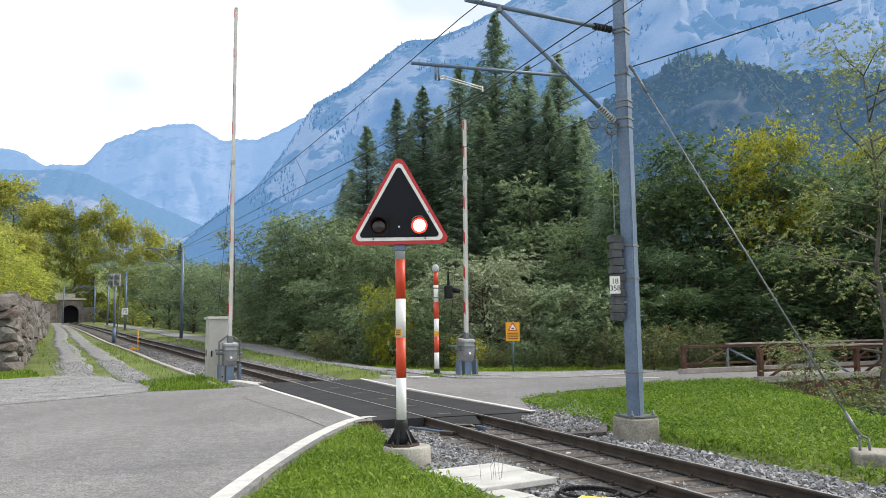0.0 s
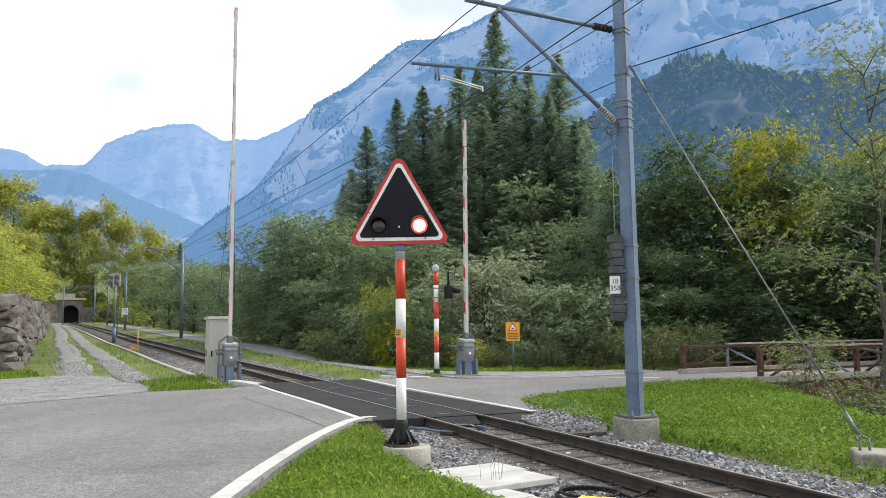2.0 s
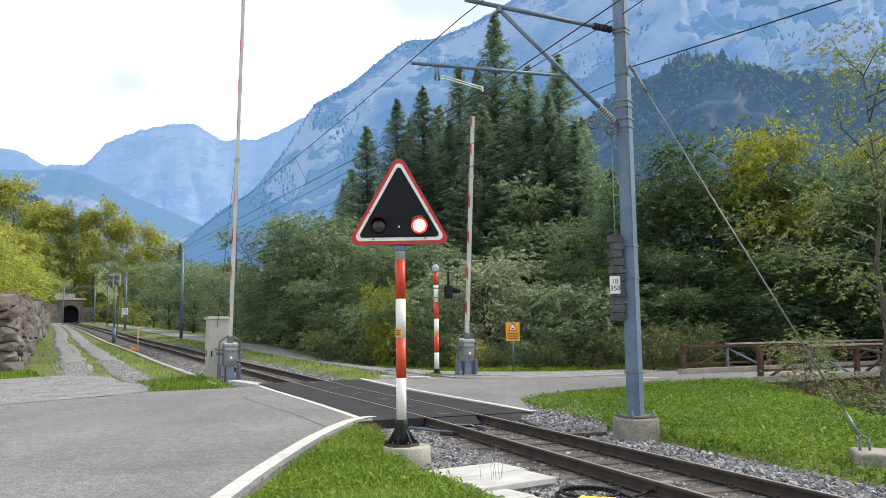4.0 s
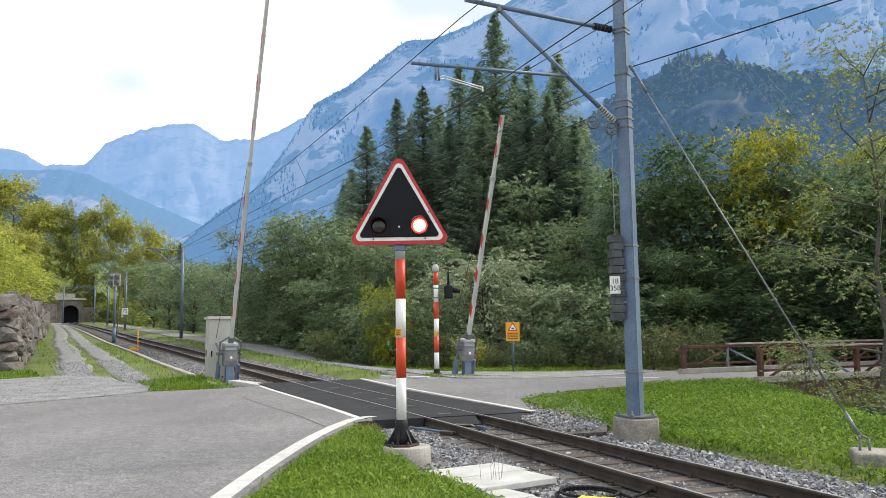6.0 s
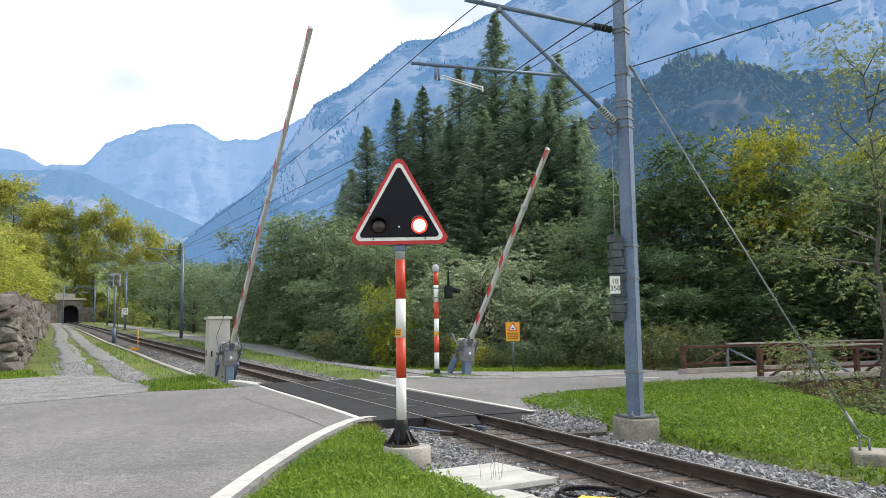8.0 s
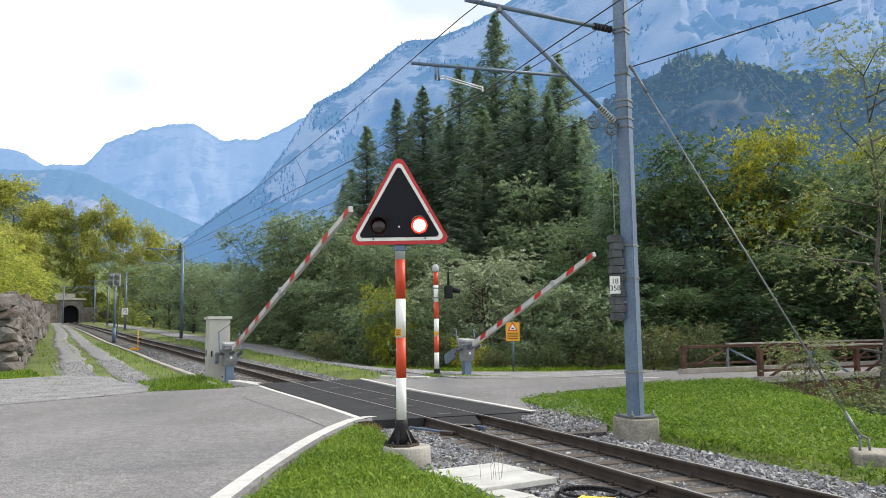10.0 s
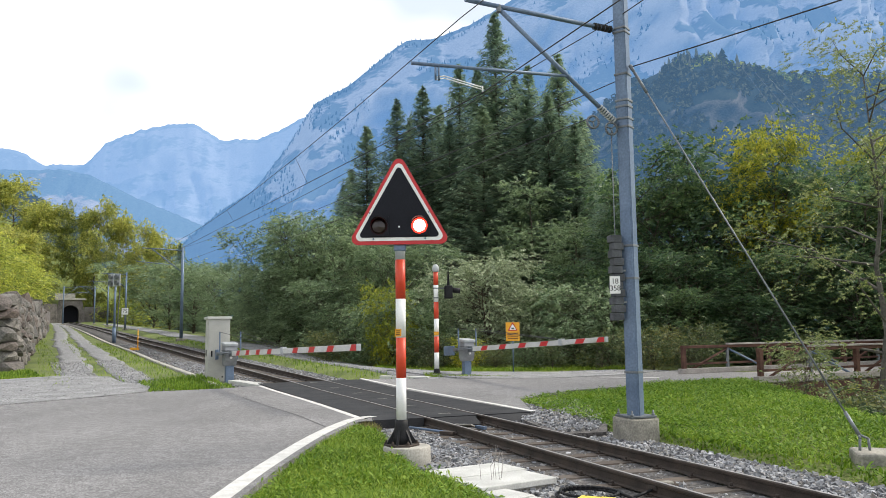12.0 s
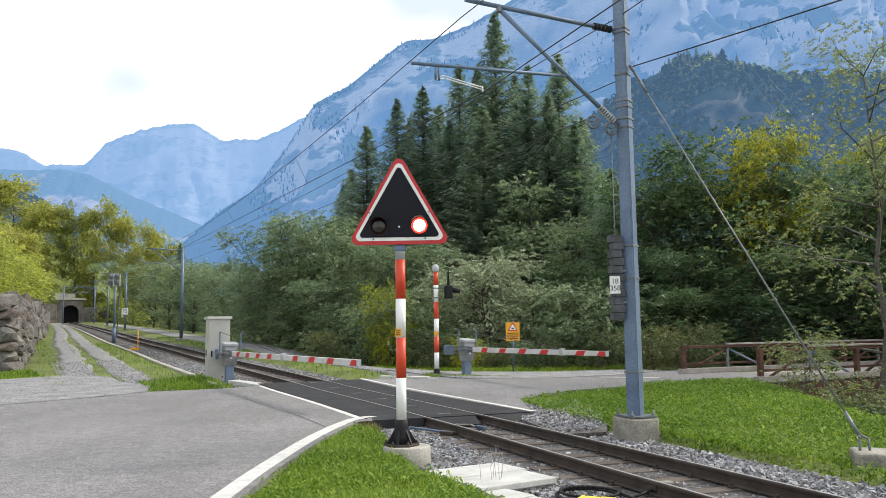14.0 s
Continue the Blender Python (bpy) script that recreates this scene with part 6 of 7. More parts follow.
def spruce(H, R, seed, label):
    """Whorls of boughs that sag and turn up at the tip, hung with narrow needle twigs."""
    rng = np.random.default_rng(seed)
    t = thing("spruce", label, "tree", group="spruces")
    bm = bmesh.new()
    tube(bm, (0, 0, -0.4), (0, 0, H * 0.5), 0.011 * H, 0.006 * H, 9, caps=False)
    tube(bm, (0, 0, H * 0.5), (0, 0, H * 0.99), 0.006 * H, 0.0006 * H, 7, caps=False)
    Q = []
    z = H * 0.06
    while z < H * 0.985:
        f = z / H
        n = 8 if f < 0.75 else 6
        L0 = R * 1.06 * (1 - f) ** 0.98 * (0.8 + 0.2 * min(1, f / 0.15)) + 0.06
        a0 = rng.uniform(0, 6.283)
        for k in range(n):
            a = a0 + 6.283 * k / n + rng.uniform(-0.3, 0.3)
            L = L0 * rng.uniform(0.72, 1.08)
            sag = L * (0.42 - 0.60 * f)
            d = np.array([math.cos(a), math.sin(a)])
            m = max(7, int(L * 5.8))
            s = (np.arange(m) + rng.uniform(0, 1, m)) / m
            zj = z + rng.uniform(-0.25, 0.25)
            px = np.stack([d[0] * s * L, d[1] * s * L, zj - sag * s + 0.22 * L * s * s], -1)
            fw = np.stack([d[0] * np.ones(m), d[1] * np.ones(m), np.zeros(m)], -1)
            for sgn in (-1, 1):
                wl = (0.22 + 0.42 * (1 - 0.7 * s) * min(1.0, L / 2.0)) * rng.uniform(0.7, 1.35, m)
                side = np.stack([-d[1] * sgn * np.ones(m), d[0] * sgn * np.ones(m), np.zeros(m)], -1)
                tip = px + (side * 0.8 + fw * 0.55) * wl[:, None]
                tip[:, 2] -= wl * rng.uniform(0.05, 0.65, m)
                wv = fw * (0.045 + 0.05 * rng.uniform(0, 1, m))[:, None]
                Q.append(np.stack([px - wv, px + wv, tip], 1))
            # the turned-up end of the bough
            e = px[-1]
            sd = np.array([-d[1], d[0], 0]) * 0.06
            Q.append(np.array([[e - sd - [d[0] * 0.25, d[1] * 0.25, 0], e + sd - [d[0] * 0.25, d[1] * 0.25, 0], e + [d[0] * 0.28, d[1] * 0.28, 0.10]]]))
            if k % 2 == 0 and L > 0.8:
                tube(bm, (0, 0, z), (px[-1][0], px[-1][1], px[-1][2]), 0.03, 0.008, 4, caps=False)
        z += (0.25 if f < 0.8 else 0.19) * (H / 22) * rng.uniform(0.8, 1.2)
    # leading shoot
    for k in range(10):
        a, zz = rng.uniform(0, 6.283), H * (0.95 + 0.045 * k / 10)
        d = np.array([math.cos(a), math.sin(a), 0])
        o = np.array([0, 0, zz])
        Q.append(np.array([[o - [0, 0, 0.08], o + [0, 0, 0.08], o + d * 0.35 * (1.15 - k / 10) + [0, 0, 0.05]]]))
    part("trunk", bm, BARK, t, smooth=True)
    c = new("crown", quads_mesh("crown", np.concatenate(Q), NEEDLES))
    c.parent = t
    return t


def beyond(spots):
    """Keep hedge plants clear of the path beside the railway."""
    return [(max(s[0], float(rail_x(s[1])) + 8.2), *s[1:]) if s[0] < 1 else s for s in spots]


def plant(proto, spots, href):
    """Stand copies at x, y with height h; the first spot takes the original."""
    rng = random.Random(hash(proto.name) % 7 + 3)
    used = False
    for i, (x, y, h, *w) in enumerate(spots):
        s = h / href
        wd = (w[0] if w else 1.0) * s
        m = pose(x, y, gz(x, y), 0, 0, (i * 137.5) % 360)
        if not used:
            proto.matrix_world = m @ Matrix.Diagonal((wd, wd, s, 1))
            used = True
            first = (wd, s)
        else:
            c = copy_thing(proto, m)
            c.scale = (wd, wd, s)


def set_trees():
    sp1 = spruce(24.0, 7.0, 21, "tall dark green spruce with drooping boughs")
    plant(sp1, [(2.9, 61, 22.6), (5.9, 61, 22.0), (-2.5, 60.5, 18.0), (4.3, 60, 26.7), (1.5, 63, 23.5, 1.05), (-3.3, 57.5, 18.5, 1.1), (7.1, 62.5, 23.3), (-7.6, 60, 12.3, 1.2), (4.4, 66, 22.5), (-3.6, 64, 17.0), (0.6, 59, 17.5), (8.9, 63, 20.5)], 24.0)
    sp2 = spruce(20.0, 6.5, 22, "dark green spruce with ragged boughs")
    plant(sp2, [(10.6, 58, 17.6), (-6.8, 58.5, 13.2), (7.6, 55, 18.6), (8.7, 57, 22.2), (-1.4, 58.5, 19.9), (-5.4, 56, 15.9, 1.1), (9.3, 54, 16.3), (-0.2, 66, 20.9, 1.1), (10.0, 46, 11.1, 1.15), (3.0, 56, 17.8, 1.2), (6.2, 56.5, 18.8, 1.1), (-50.2, 150, 17.5), (-47.0, 152, 14.0), (-43.8, 140, 12.5)], 20.0)
    al = broadleaf("alder", 8.5, 2.3, 31, 15500, 0.15, LEAF_ALDER, "grey-green alder with loose upright crown", limbs=22, base=0.03, stems=4, trunk_r=0.07, tight=0.07, lift=(0.5, 1.3))
    tagged(al, group="alders along the path")
    plant(al, beyond([(-16.2, 58, 5.8, 1.1), (-13.4, 54.5, 6.8, 1.1), (-11.2, 52, 8.0), (-8.8, 50, 8.0), (-6.6, 47, 7.2), (-5.6, 50, 8.4), (-4.0, 44, 6.2, 1.1), (-10.5, 47.5, 5.6, 1.2), (-14.0, 50.5, 5.0, 1.2), (-2.6, 46, 6.5, 1.1), (-19.5, 64, 5.6, 1.2), (-23.5, 72, 6.0, 1.3), (-29.5, 84, 7.0, 1.4), (-8.0, 42.5, 4.2, 1.3), (-12.0, 46.0, 4.0, 1.3), (-17.5, 57, 4.6, 1.3), (-27.0, 92, 8.0, 1.3), (-36.0, 104, 9.0, 1.3), (-44.0, 120, 10.0, 1.3)]), 8.5)
    al2 = broadleaf("alder", 9.0, 2.8, 32, 17000, 0.155, LEAF_DARK, "dark green broad-leaved tree with dense crown", limbs=24, base=0.04, stems=3, trunk_r=0.11, tight=0.085, lift=(0.2, 0.7))
    tagged(al2, group="trees behind the bridge")
    plant(al2, [(11.4, 44, 9.8), (13.0, 43, 10.6, 1.1), (14.8, 46, 13.0), (15.6, 41.5, 10.0, 1.1), (18.9, 42, 10.2, 1.1), (20.4, 38, 9.0, 1.1), (23.0, 40, 10.8, 1.1), (23.6, 35.5, 9.6, 1.1), (9.2, 40, 5.8, 1.2), (12.2, 38, 5.6, 1.3), (15.4, 37, 5.5, 1.4), (18.4, 35, 5.4, 1.4), (21.2, 33, 5.5, 1.4), (26.5, 42, 12, 1.2), (7.7, 43, 5.4, 1.2), (17.0, 47, 10.5, 1.2), (22.0, 45, 11.0, 1.2), (24.5, 31.5, 6.0, 1.3), (10.6, 36.5, 3.6, 1.5), (13.8, 34.8, 3.2, 1.6)], 9.0)
    ye = broadleaf("maple", 11.0, 3.0, 33, 24000, 0.15, LEAF_MAPLE, "yellow-green maple with sunlit crown", limbs=22, base=0.25, trunk_r=0.16, tight=0.10)
    plant(ye, [(16.9, 40.2, 12.8, 0.60), (27.0, 48, 14.0, 0.8)], 11.0)
    bi = broadleaf("ash", 11.0, 2.2, 34, 12000, 0.13, LEAF_ALDER, "slender grey-green ash before the spruces", limbs=20, base=0.15, trunk_r=0.12, tight=0.085)
    plant(bi, [(5.9, 52.5, 12.4), (7.7, 47.5, 8.8, 1.2), (9.0, 50, 9.5, 1.1)], 11.0)
    wi = broadleaf("willow_bush", 5.2, 3.2, 35, 30000, 0.11, LEAF_SILVER, "large rounded silver-green willow bush", "bush", limbs=30, base=0.02, stems=3, trunk_r=0.07, tight=0.14)
    plant(wi, [(2.2, 39.0, 5.3, 0.85), (4.6, 38.6, 3.8, 0.75)], 5.2)
    bu = broadleaf("bush", 3.0, 1.7, 36, 6800, 0.115, LEAF_ALDER, "grey-green leafy roadside bush", "bush", limbs=16, base=0.02, stems=4, trunk_r=0.04, tight=0.15)
    tagged(bu, group="bushes along the path")
    plant(bu, beyond([(-5.2, 38.2, 3.0), (0.0, 37.0, 2.0), (3.6, 35.2, 1.3), (5.8, 35.6, 2.4), (7.6, 36.6, 4.2), (-7.8, 41.0, 3.0), (-11.0, 44.0, 3.2), (-14.2, 49.0, 3.0), (1.4, 36.0, 1.2), (-17.5, 54.0, 3.0), (-20.8, 60.0, 3.2), (-24.8, 68.0, 3.5), (7.0, 38.0, 4.0), (-1.8, 38.5, 2.8), (-2.2, 40, 4.0)]), 3.0)
    yb = broadleaf("bush", 3.4, 1.5, 37, 10000, 0.095, LEAF_MAPLE, "yellow-green bush turning autumnal", "bush", limbs=16, base=0.02, stems=4, trunk_r=0.04, tight=0.14)
    plant(yb, beyond([(-3.3, 37.4, 4.2, 0.62), (-3.9, 37.0, 2.2, 0.7), (1.0, 34.8, 1.5)]), 3.4)
    he = broadleaf("hedge_bush", 2.4, 1.4, 44, 7000, 0.085, LEAF_HEDGE, "ragged hedge bush with yellowing leaves", "bush", limbs=16, base=0.02, stems=5, trunk_r=0.025, tight=0.15)
    tagged(he, group="hedge along the lane")
    plant(he, [(8.4, 32.0, 1.9), (9.4, 30.6, 1.4), (6.6, 33.6, 1.8), (4.6, 33.9, 1.2), (2.2, 34.4, 1.0), (-0.6, 35.4, 1.7), (-5.6, 38.0, 1.6), (10.4, 32.4, 2.0)], 2.4)
    bank = broadleaf("shrub", 2.2, 1.3, 38, 2600, 0.10, LEAF_PALE, "loose shrub on the stream bank with pale leaves", "bush", limbs=16, base=0.02, stems=6, trunk_r=0.016, tight=0.13, kite=True)
    plant(bank, [(9.0, 20.0, 1.8, 0.8), (9.9, 18.6, 1.8), (10.6, 21.0, 1.7)], 2.2)
    au = broadleaf("shrub", 2.0, 1.3, 39, 4200, 0.075, LEAF_HEDGE, "shrub on the stream bank with yellowing leaves", "bush", limbs=16, base=0.02, stems=5, trunk_r=0.02, tight=0.15, kite=True)
    plant(au, [(9.5, 15.2, 2.5, 1.1), (9.8, 13.4, 2.5, 1.1), (10.6, 16.2, 2.7, 1.1), (10.9, 18.6, 2.4), (9.6, 17.2, 2.1)], 2.0)
    # hillside and tunnel woods
    su = broadleaf("beech", 16.0, 4.6, 40, 28000, 0.29, LEAF_SUNNY, "sunlit yellow-green beech on the hillside", limbs=26, base=0.10, trunk_r=0.22, tight=0.11)
    tagged(su, group="hillside trees")
    plant(su, [(-91.5, 196, 27, 0.54), (-85.2, 192, 29.5, 0.50), (-79.2, 197, 28.5, 0.52), (-72.6, 193, 27.5, 0.52), (-66.8, 188, 24, 0.58), (-62.5, 184, 18, 0.8), (-100, 192, 25, 0.8), (-110, 200, 26), (-60.0, 110, 11), (-71, 128, 10), (-48.0, 82, 8), (-39.0, 66, 6.5), (-84.0, 150, 9), (-97, 172, 9), (-31.5, 53, 5.0)], 16.0)
    hb = broadleaf("bush", 4.0, 2.4, 41, 7000, 0.18, LEAF_YELLOW, "bright yellow-green hillside bush", "bush", limbs=18, base=0.02, stems=4, trunk_r=0.05, tight=0.14)
    tagged(hb, group="hillside bushes")
    plant(hb, [(-27.2, 44, 3.6), (-25.0, 40.5, 2.6), (-30.5, 50, 4.0), (-34.0, 57, 4.2), (-38.5, 66, 4.4), (-43.5, 77, 4.8), (-49.5, 90, 5.0), (-56.0, 104, 5.4), (-63.0, 118, 5.6), (-74, 134, 6), (-84.0, 152, 6.5), (-93.0, 168, 6.5), (-23.2, 36.5, 2.2), (-99.0, 181, 7), (-89.0, 193, 6), (-78.0, 184, 5), (-71, 181, 6), (-64, 178, 6), (-28.8, 40.0, 4.5), (-33.0, 46, 5.5), (-58, 168, 6), (-52, 160, 5)], 4.0)
    # tree leaning into view beside the bridge
    side = broadleaf("ash", 15.0, 4.4, 43, 22000, 0.088, LEAF_PALE, "open-crowned ash with sparse pale leaves", limbs=24, base=0.22, trunk_r=0.15, tight=0.062, bark=BARK_GREY)
    plant(side, [(13.75, 24.6, 14.5, 0.95)], 15.0)


set_trees()


# ================= grass =================
def grass_mesh(pts, h, w, rng, lean=0.5):
    n = len(pts)
    a = rng.uniform(0, 6.283, n)
    d = np.stack([np.cos(a), np.sin(a), np.zeros(n)], -1)
    s = np.stack([-d[:, 1], d[:, 0], np.zeros(n)], -1) * (w * rng.uniform(0.6, 1.3, n))[:, None]
    hh = h * rng.uniform(0.45, 1.25, n)
    l = hh * lean * rng.uniform(0.2, 1.4, n)
    up = np.zeros((n, 3))
    up[:, 2] = 1
    mid = pts + up * (hh * 0.6)[:, None] + d * (l * 0.35)[:, None]
    tip = pts + up * (hh * 0.92)[:, None] + d * l[:, None]
    q1 = np.stack([pts - s, pts + s, mid + s * 0.8, mid - s * 0.8], 1)
    q2 = np.stack([mid - s * 0.8, mid + s * 0.8, tip + s * 0.1, tip - s * 0.1], 1)
    V = np.concatenate([pts - s, pts + s, mid + s * 0.8, mid - s * 0.8, tip], 0)
    i = np.arange(n)
    F = [(int(k), int(k + n), int(k + 2 * n), int(k + 3 * n)) for k in i] + [(int(k + 3 * n), int(k + 2 * n), int(k + 4 * n)) for k in i]
    return V, F


def clear_of_block(x, y):
    """Nothing grows on the anchor block of the guy rod or trodden close to it."""
    return np.hypot((x - 5.26) / 0.52, (y - 9.40) / 0.50) > 1.0


def grass(name, poly, n, h, w, material, label, seed, lat=None, patchy=0.0, lean=0.5):
    rng = np.random.default_rng(seed)
    P = np.array(poly)
    x = rng.uniform(P[:, 0].min(), P[:, 0].max(), n)
    y = rng.uniform(P[:, 1].min(), P[:, 1].max(), n)
    k = inside(poly, x, y) & clear_of_block(x, y)
    x, y = x[k], y[k]
    if patchy:
        v = np.array([noise.noise((a * 1.3, b * 1.3, seed)) for a, b in zip(x, y)])
        k = v > rng.uniform(-0.6, patchy, len(x))
        x, y = x[k], y[k]
    z = ground_z(x, y) - 0.01
    hv = h * (0.75 + 0.5 * np.array([noise.noise((a * 0.9, b * 0.9, seed + 5)) for a, b in zip(x, y)]))
    V, F = grass_mesh(np.stack([x, y, z], -1), hv, w, rng, lean)
    tagged(new(name, soup(name, V.tolist(), F, material)), label, "grass", kind="stuff")


def lat_band(y0, y1, l0, l1, step=1.0):
    ys = list(np.arange(y0, y1 + 0.01, step))
    return [(track(float(y), l0).x, track(float(y), l0).y) for y in ys] + [(track(float(y), l1).x, track(float(y), l1).y) for y in ys[::-1]]


def herbs(name, poly, n, size, material, label, seed, rise):
    """Low broad leaves of clover, plantain and dandelion among the blades."""
    rng = np.random.default_rng(seed)
    P = np.array(poly)
    x, y = rng.uniform(P[:, 0].min(), P[:, 0].max(), n), rng.uniform(P[:, 1].min(), P[:, 1].max(), n)
    k = inside(poly, x, y) & clear_of_block(x, y)
    x, y = x[k], y[k]
    v = np.array([noise.noise((p * 1.1, q * 1.1, seed)) for p, q in zip(x, y)])
    k = v > rng.uniform(-0.7, 0.35, len(x))
    x, y = x[k], y[k]
    m = len(x)
    h = rise * rng.uniform(0.35, 1.15, m)
    p = np.stack([x, y, ground_z(x, y) + h], -1)
    a = rng.uniform(0, 6.283, m)
    ax = np.stack([np.cos(a), np.sin(a), rng.normal(0.25, 0.45, m)], -1)
    w = np.stack([-np.sin(a), np.cos(a), rng.normal(0, 0.35, m)], -1)
    l = (size * rng.uniform(0.5, 1.4, m))[:, None]
    wd = l * rng.uniform(0.10, 0.24, m)[:, None]
    tip = p + ax * l
    tip[:, 2] -= l[:, 0] * 0.2
    mid = p + ax * l * 0.5
    q = np.stack([p, mid + w * wd, tip, mid - w * wd], 1)
    tagged(new(name, quads_mesh(name, q, material)), label, "herbs", kind="stuff")


front = [(-1.88, 5.2), (-1.90, 7.8), (-1.86, 9.5), (-1.72, 12.0), (-1.55, 13.4), (-1.0, 13.2), (-0.85, 11.6), (-0.55, 10.2), (-0.30, 9.35), (0.12, 8.75), (0.72, 8.2), (1.0, 7.4), (1.1, 5.2)]
grass("grass", front, 52000, 0.17, 0.0095, GRASS, "lush green grass between road edge and ballast", 1, lean=0.75)
grass("dry_grass", [(-1.6, 13.0), (-1.5, 14.6), (-0.7, 14.5), (-0.5, 12.6), (-0.9, 11.6)], 5200, 0.16, 0.006, GRASS_DRY, "dry yellowed grass tufts at the corner of the road", 2, patchy=0.5)
lawn = [(5.6, 5.0), (4.45, 8.6), (3.5, 11.0), (2.75, 12.9), (2.73, 13.55), (2.54, 15.07), (2.10, 16.53), (1.68, 18.88), (2.75, 20.3), (3.9, 21.2), (6.2, 22.9), (9.0, 24.4), (9.6, 23.2), (9.4, 20), (8.4, 15), (8.4, 12), (9.6, 5.0)]
grass("grass", lawn, 90000, 0.095, 0.013, GRASS, "bright green meadow grass on the bank", 3, lean=0.9)
herbs("meadow_herbs", lawn, 70000, 0.075, HERB, "broad-leaved herbs and clover in the meadow bank", 31, 0.085)
herbs("meadow_herbs", front, 16000, 0.055, HERB, "broad-leaved herbs among the roadside grass", 32, 0.13)
grass("grass", lat_band(24.0, 60, -3.9, -2.8), 17000, 0.20, 0.012, GRASS, "grass strip between farm track and cable duct", 4)
grass("grass", [(-8.3, 22.5), (-5.1, 23.4), (-5.5, 25.0), (-8.2, 28.5), (-10.0, 26.0)], 11000, 0.20, 0.012, GRASS, "grass round the cabinet", 5)
grass("grass", lat_band(24.6, 70, 1.9, 3.5), 26000, 0.17, 0.016, GRASS, "grass strip beyond the rails", 6)
grass("grass", lat_band(26.5, 70, -7.4, -6.6), 10000, 0.22, 0.012, GRASS, "grass at the foot of the wall", 7)
grass("grass", [(-23, 25.5), (-16.2, 26.5), (-14.2, 28.5), (-16.8, 32.0), (-23, 31.5)], 16000, 0.2, 0.012, GRASS, "grass before the wall end", 8)
grass("grass", lat_band(28.5, 70, -5.6, -4.9), 10000, 0.16, 0.012, GRASS, "grass between the wheel ruts", 9)
grass("grass", [(-0.6, 26.8), (2.6, 26.9), (2.2, 28.2), (-0.8, 28.6)], 5000, 0.16, 0.012, GRASS, "grass round the barrier foot", 10)
grass("grass", [(-3, 34.6), (1.5, 33.0), (4, 32.6), (8, 33.0), (9, 35), (4, 36.5), (-3, 38)], 16000, 0.20, 0.012, GRASS, "tall grass under the bushes", 11)


# ================= mountains =================
def mountain(name, ridge, D, foot_y, foot_z, material, label, seed, rough=1.0, cols=220, rows=60, jag=1.0):
    """A massif: ridge line given as x, height at distance D, falling towards the valley."""
    rx = np.array([p[0] for p in ridge], float)
    rz = np.array([p[1] for p in ridge], float)
    xs = np.linspace(rx[0], rx[-1], cols)
    zs = np.interp(xs, rx, rz)
    V, F = [], []
    for j in range(rows + 1):
        t = j / rows
        for i in range(cols):
            y = foot_y + (D - foot_y) * t
            x = xs[i] * y / D
            z = foot_z + (zs[i] - foot_z) * t ** 1.55
            a = rough * D * 0.05 * math.sin(math.pi * t) * min(1.0, zs[i] / (D * 0.33))
            v = noise.fractal((x / (D * 0.10), y / (D * 0.10) + seed, z / (D * 0.12)), 1.0, 2.0, 6)
            v2 = abs(noise.noise((xs[i] / (D * 0.045) + seed, t * 1.5, seed)))
            y2 = y + a * v * 2.2 - a * v2 * 1.5
            z2 = z + a * v * 0.5 + noise.fractal((xs[i] / (D * 0.009), seed, t * 9), 0.8, 2.0, 4) * D * 0.0016 * jag * t
            V.append((x, y2, z2))
    for i in range(cols):
        V.append((xs[i] * 1.03, D * 1.08, foot_z))
    for j in range(rows + 1):
        for i in range(cols - 1):
            a = j * cols + i
            F.append((a, a + 1, a + cols + 1, a + cols))
    me = soup(name, V, F, material)
    me.polygons.foreach_set("use_smooth", [True] * len(me.polygons))
    tagged(new(name, me), label, "mountain", kind="structure")
    return np.array(V[:cols * (rows + 1)]).reshape(rows + 1, cols, 3)


def far_forest(name, grid, n, t0, t1, height, material, label, seed, sides=6, gate=-0.1, freq=0.004, i0=0.0, i1=1.0):
    """Conifers too far off to count, each three ragged tiers."""
    rng = np.random.default_rng(seed)
    R, C = grid.shape[0] - 1, grid.shape[1] - 1
    V, F = [], []
    for _ in range(n):
        a, b = rng.uniform(t0, t1) * R, rng.uniform(i0, i1) * C
        j, i = min(R - 1, int(a)), min(C - 1, int(b))
        fa, fb = a - j, b - i
        p = (grid[j, i] * (1 - fb) + grid[j, i + 1] * fb) * (1 - fa) + (grid[j + 1, i] * (1 - fb) + grid[j + 1, i + 1] * fb) * fa
        if noise.noise((p[0] * freq, p[1] * freq, p[2] * freq * 1.5 + seed)) < gate:
            continue
        h = height * rng.uniform(0.55, 1.25)
        w = h * rng.uniform(0.16, 0.26)
        round_top = rng.uniform() < 0.35
        for z0, z1, r in ((0.0, 0.55, 1.0), (0.32, 0.8, 0.72), (0.6, 1.0, 0.45)):
            k0 = len(V)
            if round_top:
                r, z1 = r * 1.6, z0 + (z1 - z0) * 0.75
            for k in range(sides):
                t = 6.283 * k / sides + rng.uniform(-0.3, 0.3)
                rr = w * r * rng.uniform(0.7, 1.2)
                V.append((p[0] + rr * math.cos(t), p[1] + rr * math.sin(t), p[2] + h * (z0 + rng.uniform(-0.05, 0.05))))
            V.append((p[0], p[1], p[2] + h * z1))
            F += [(k0 + k, k0 + (k + 1) % sides, k0 + sides) for k in range(sides)]
    tagged(new(name, soup(name, V, F, material)), label, "woods", kind="stuff")


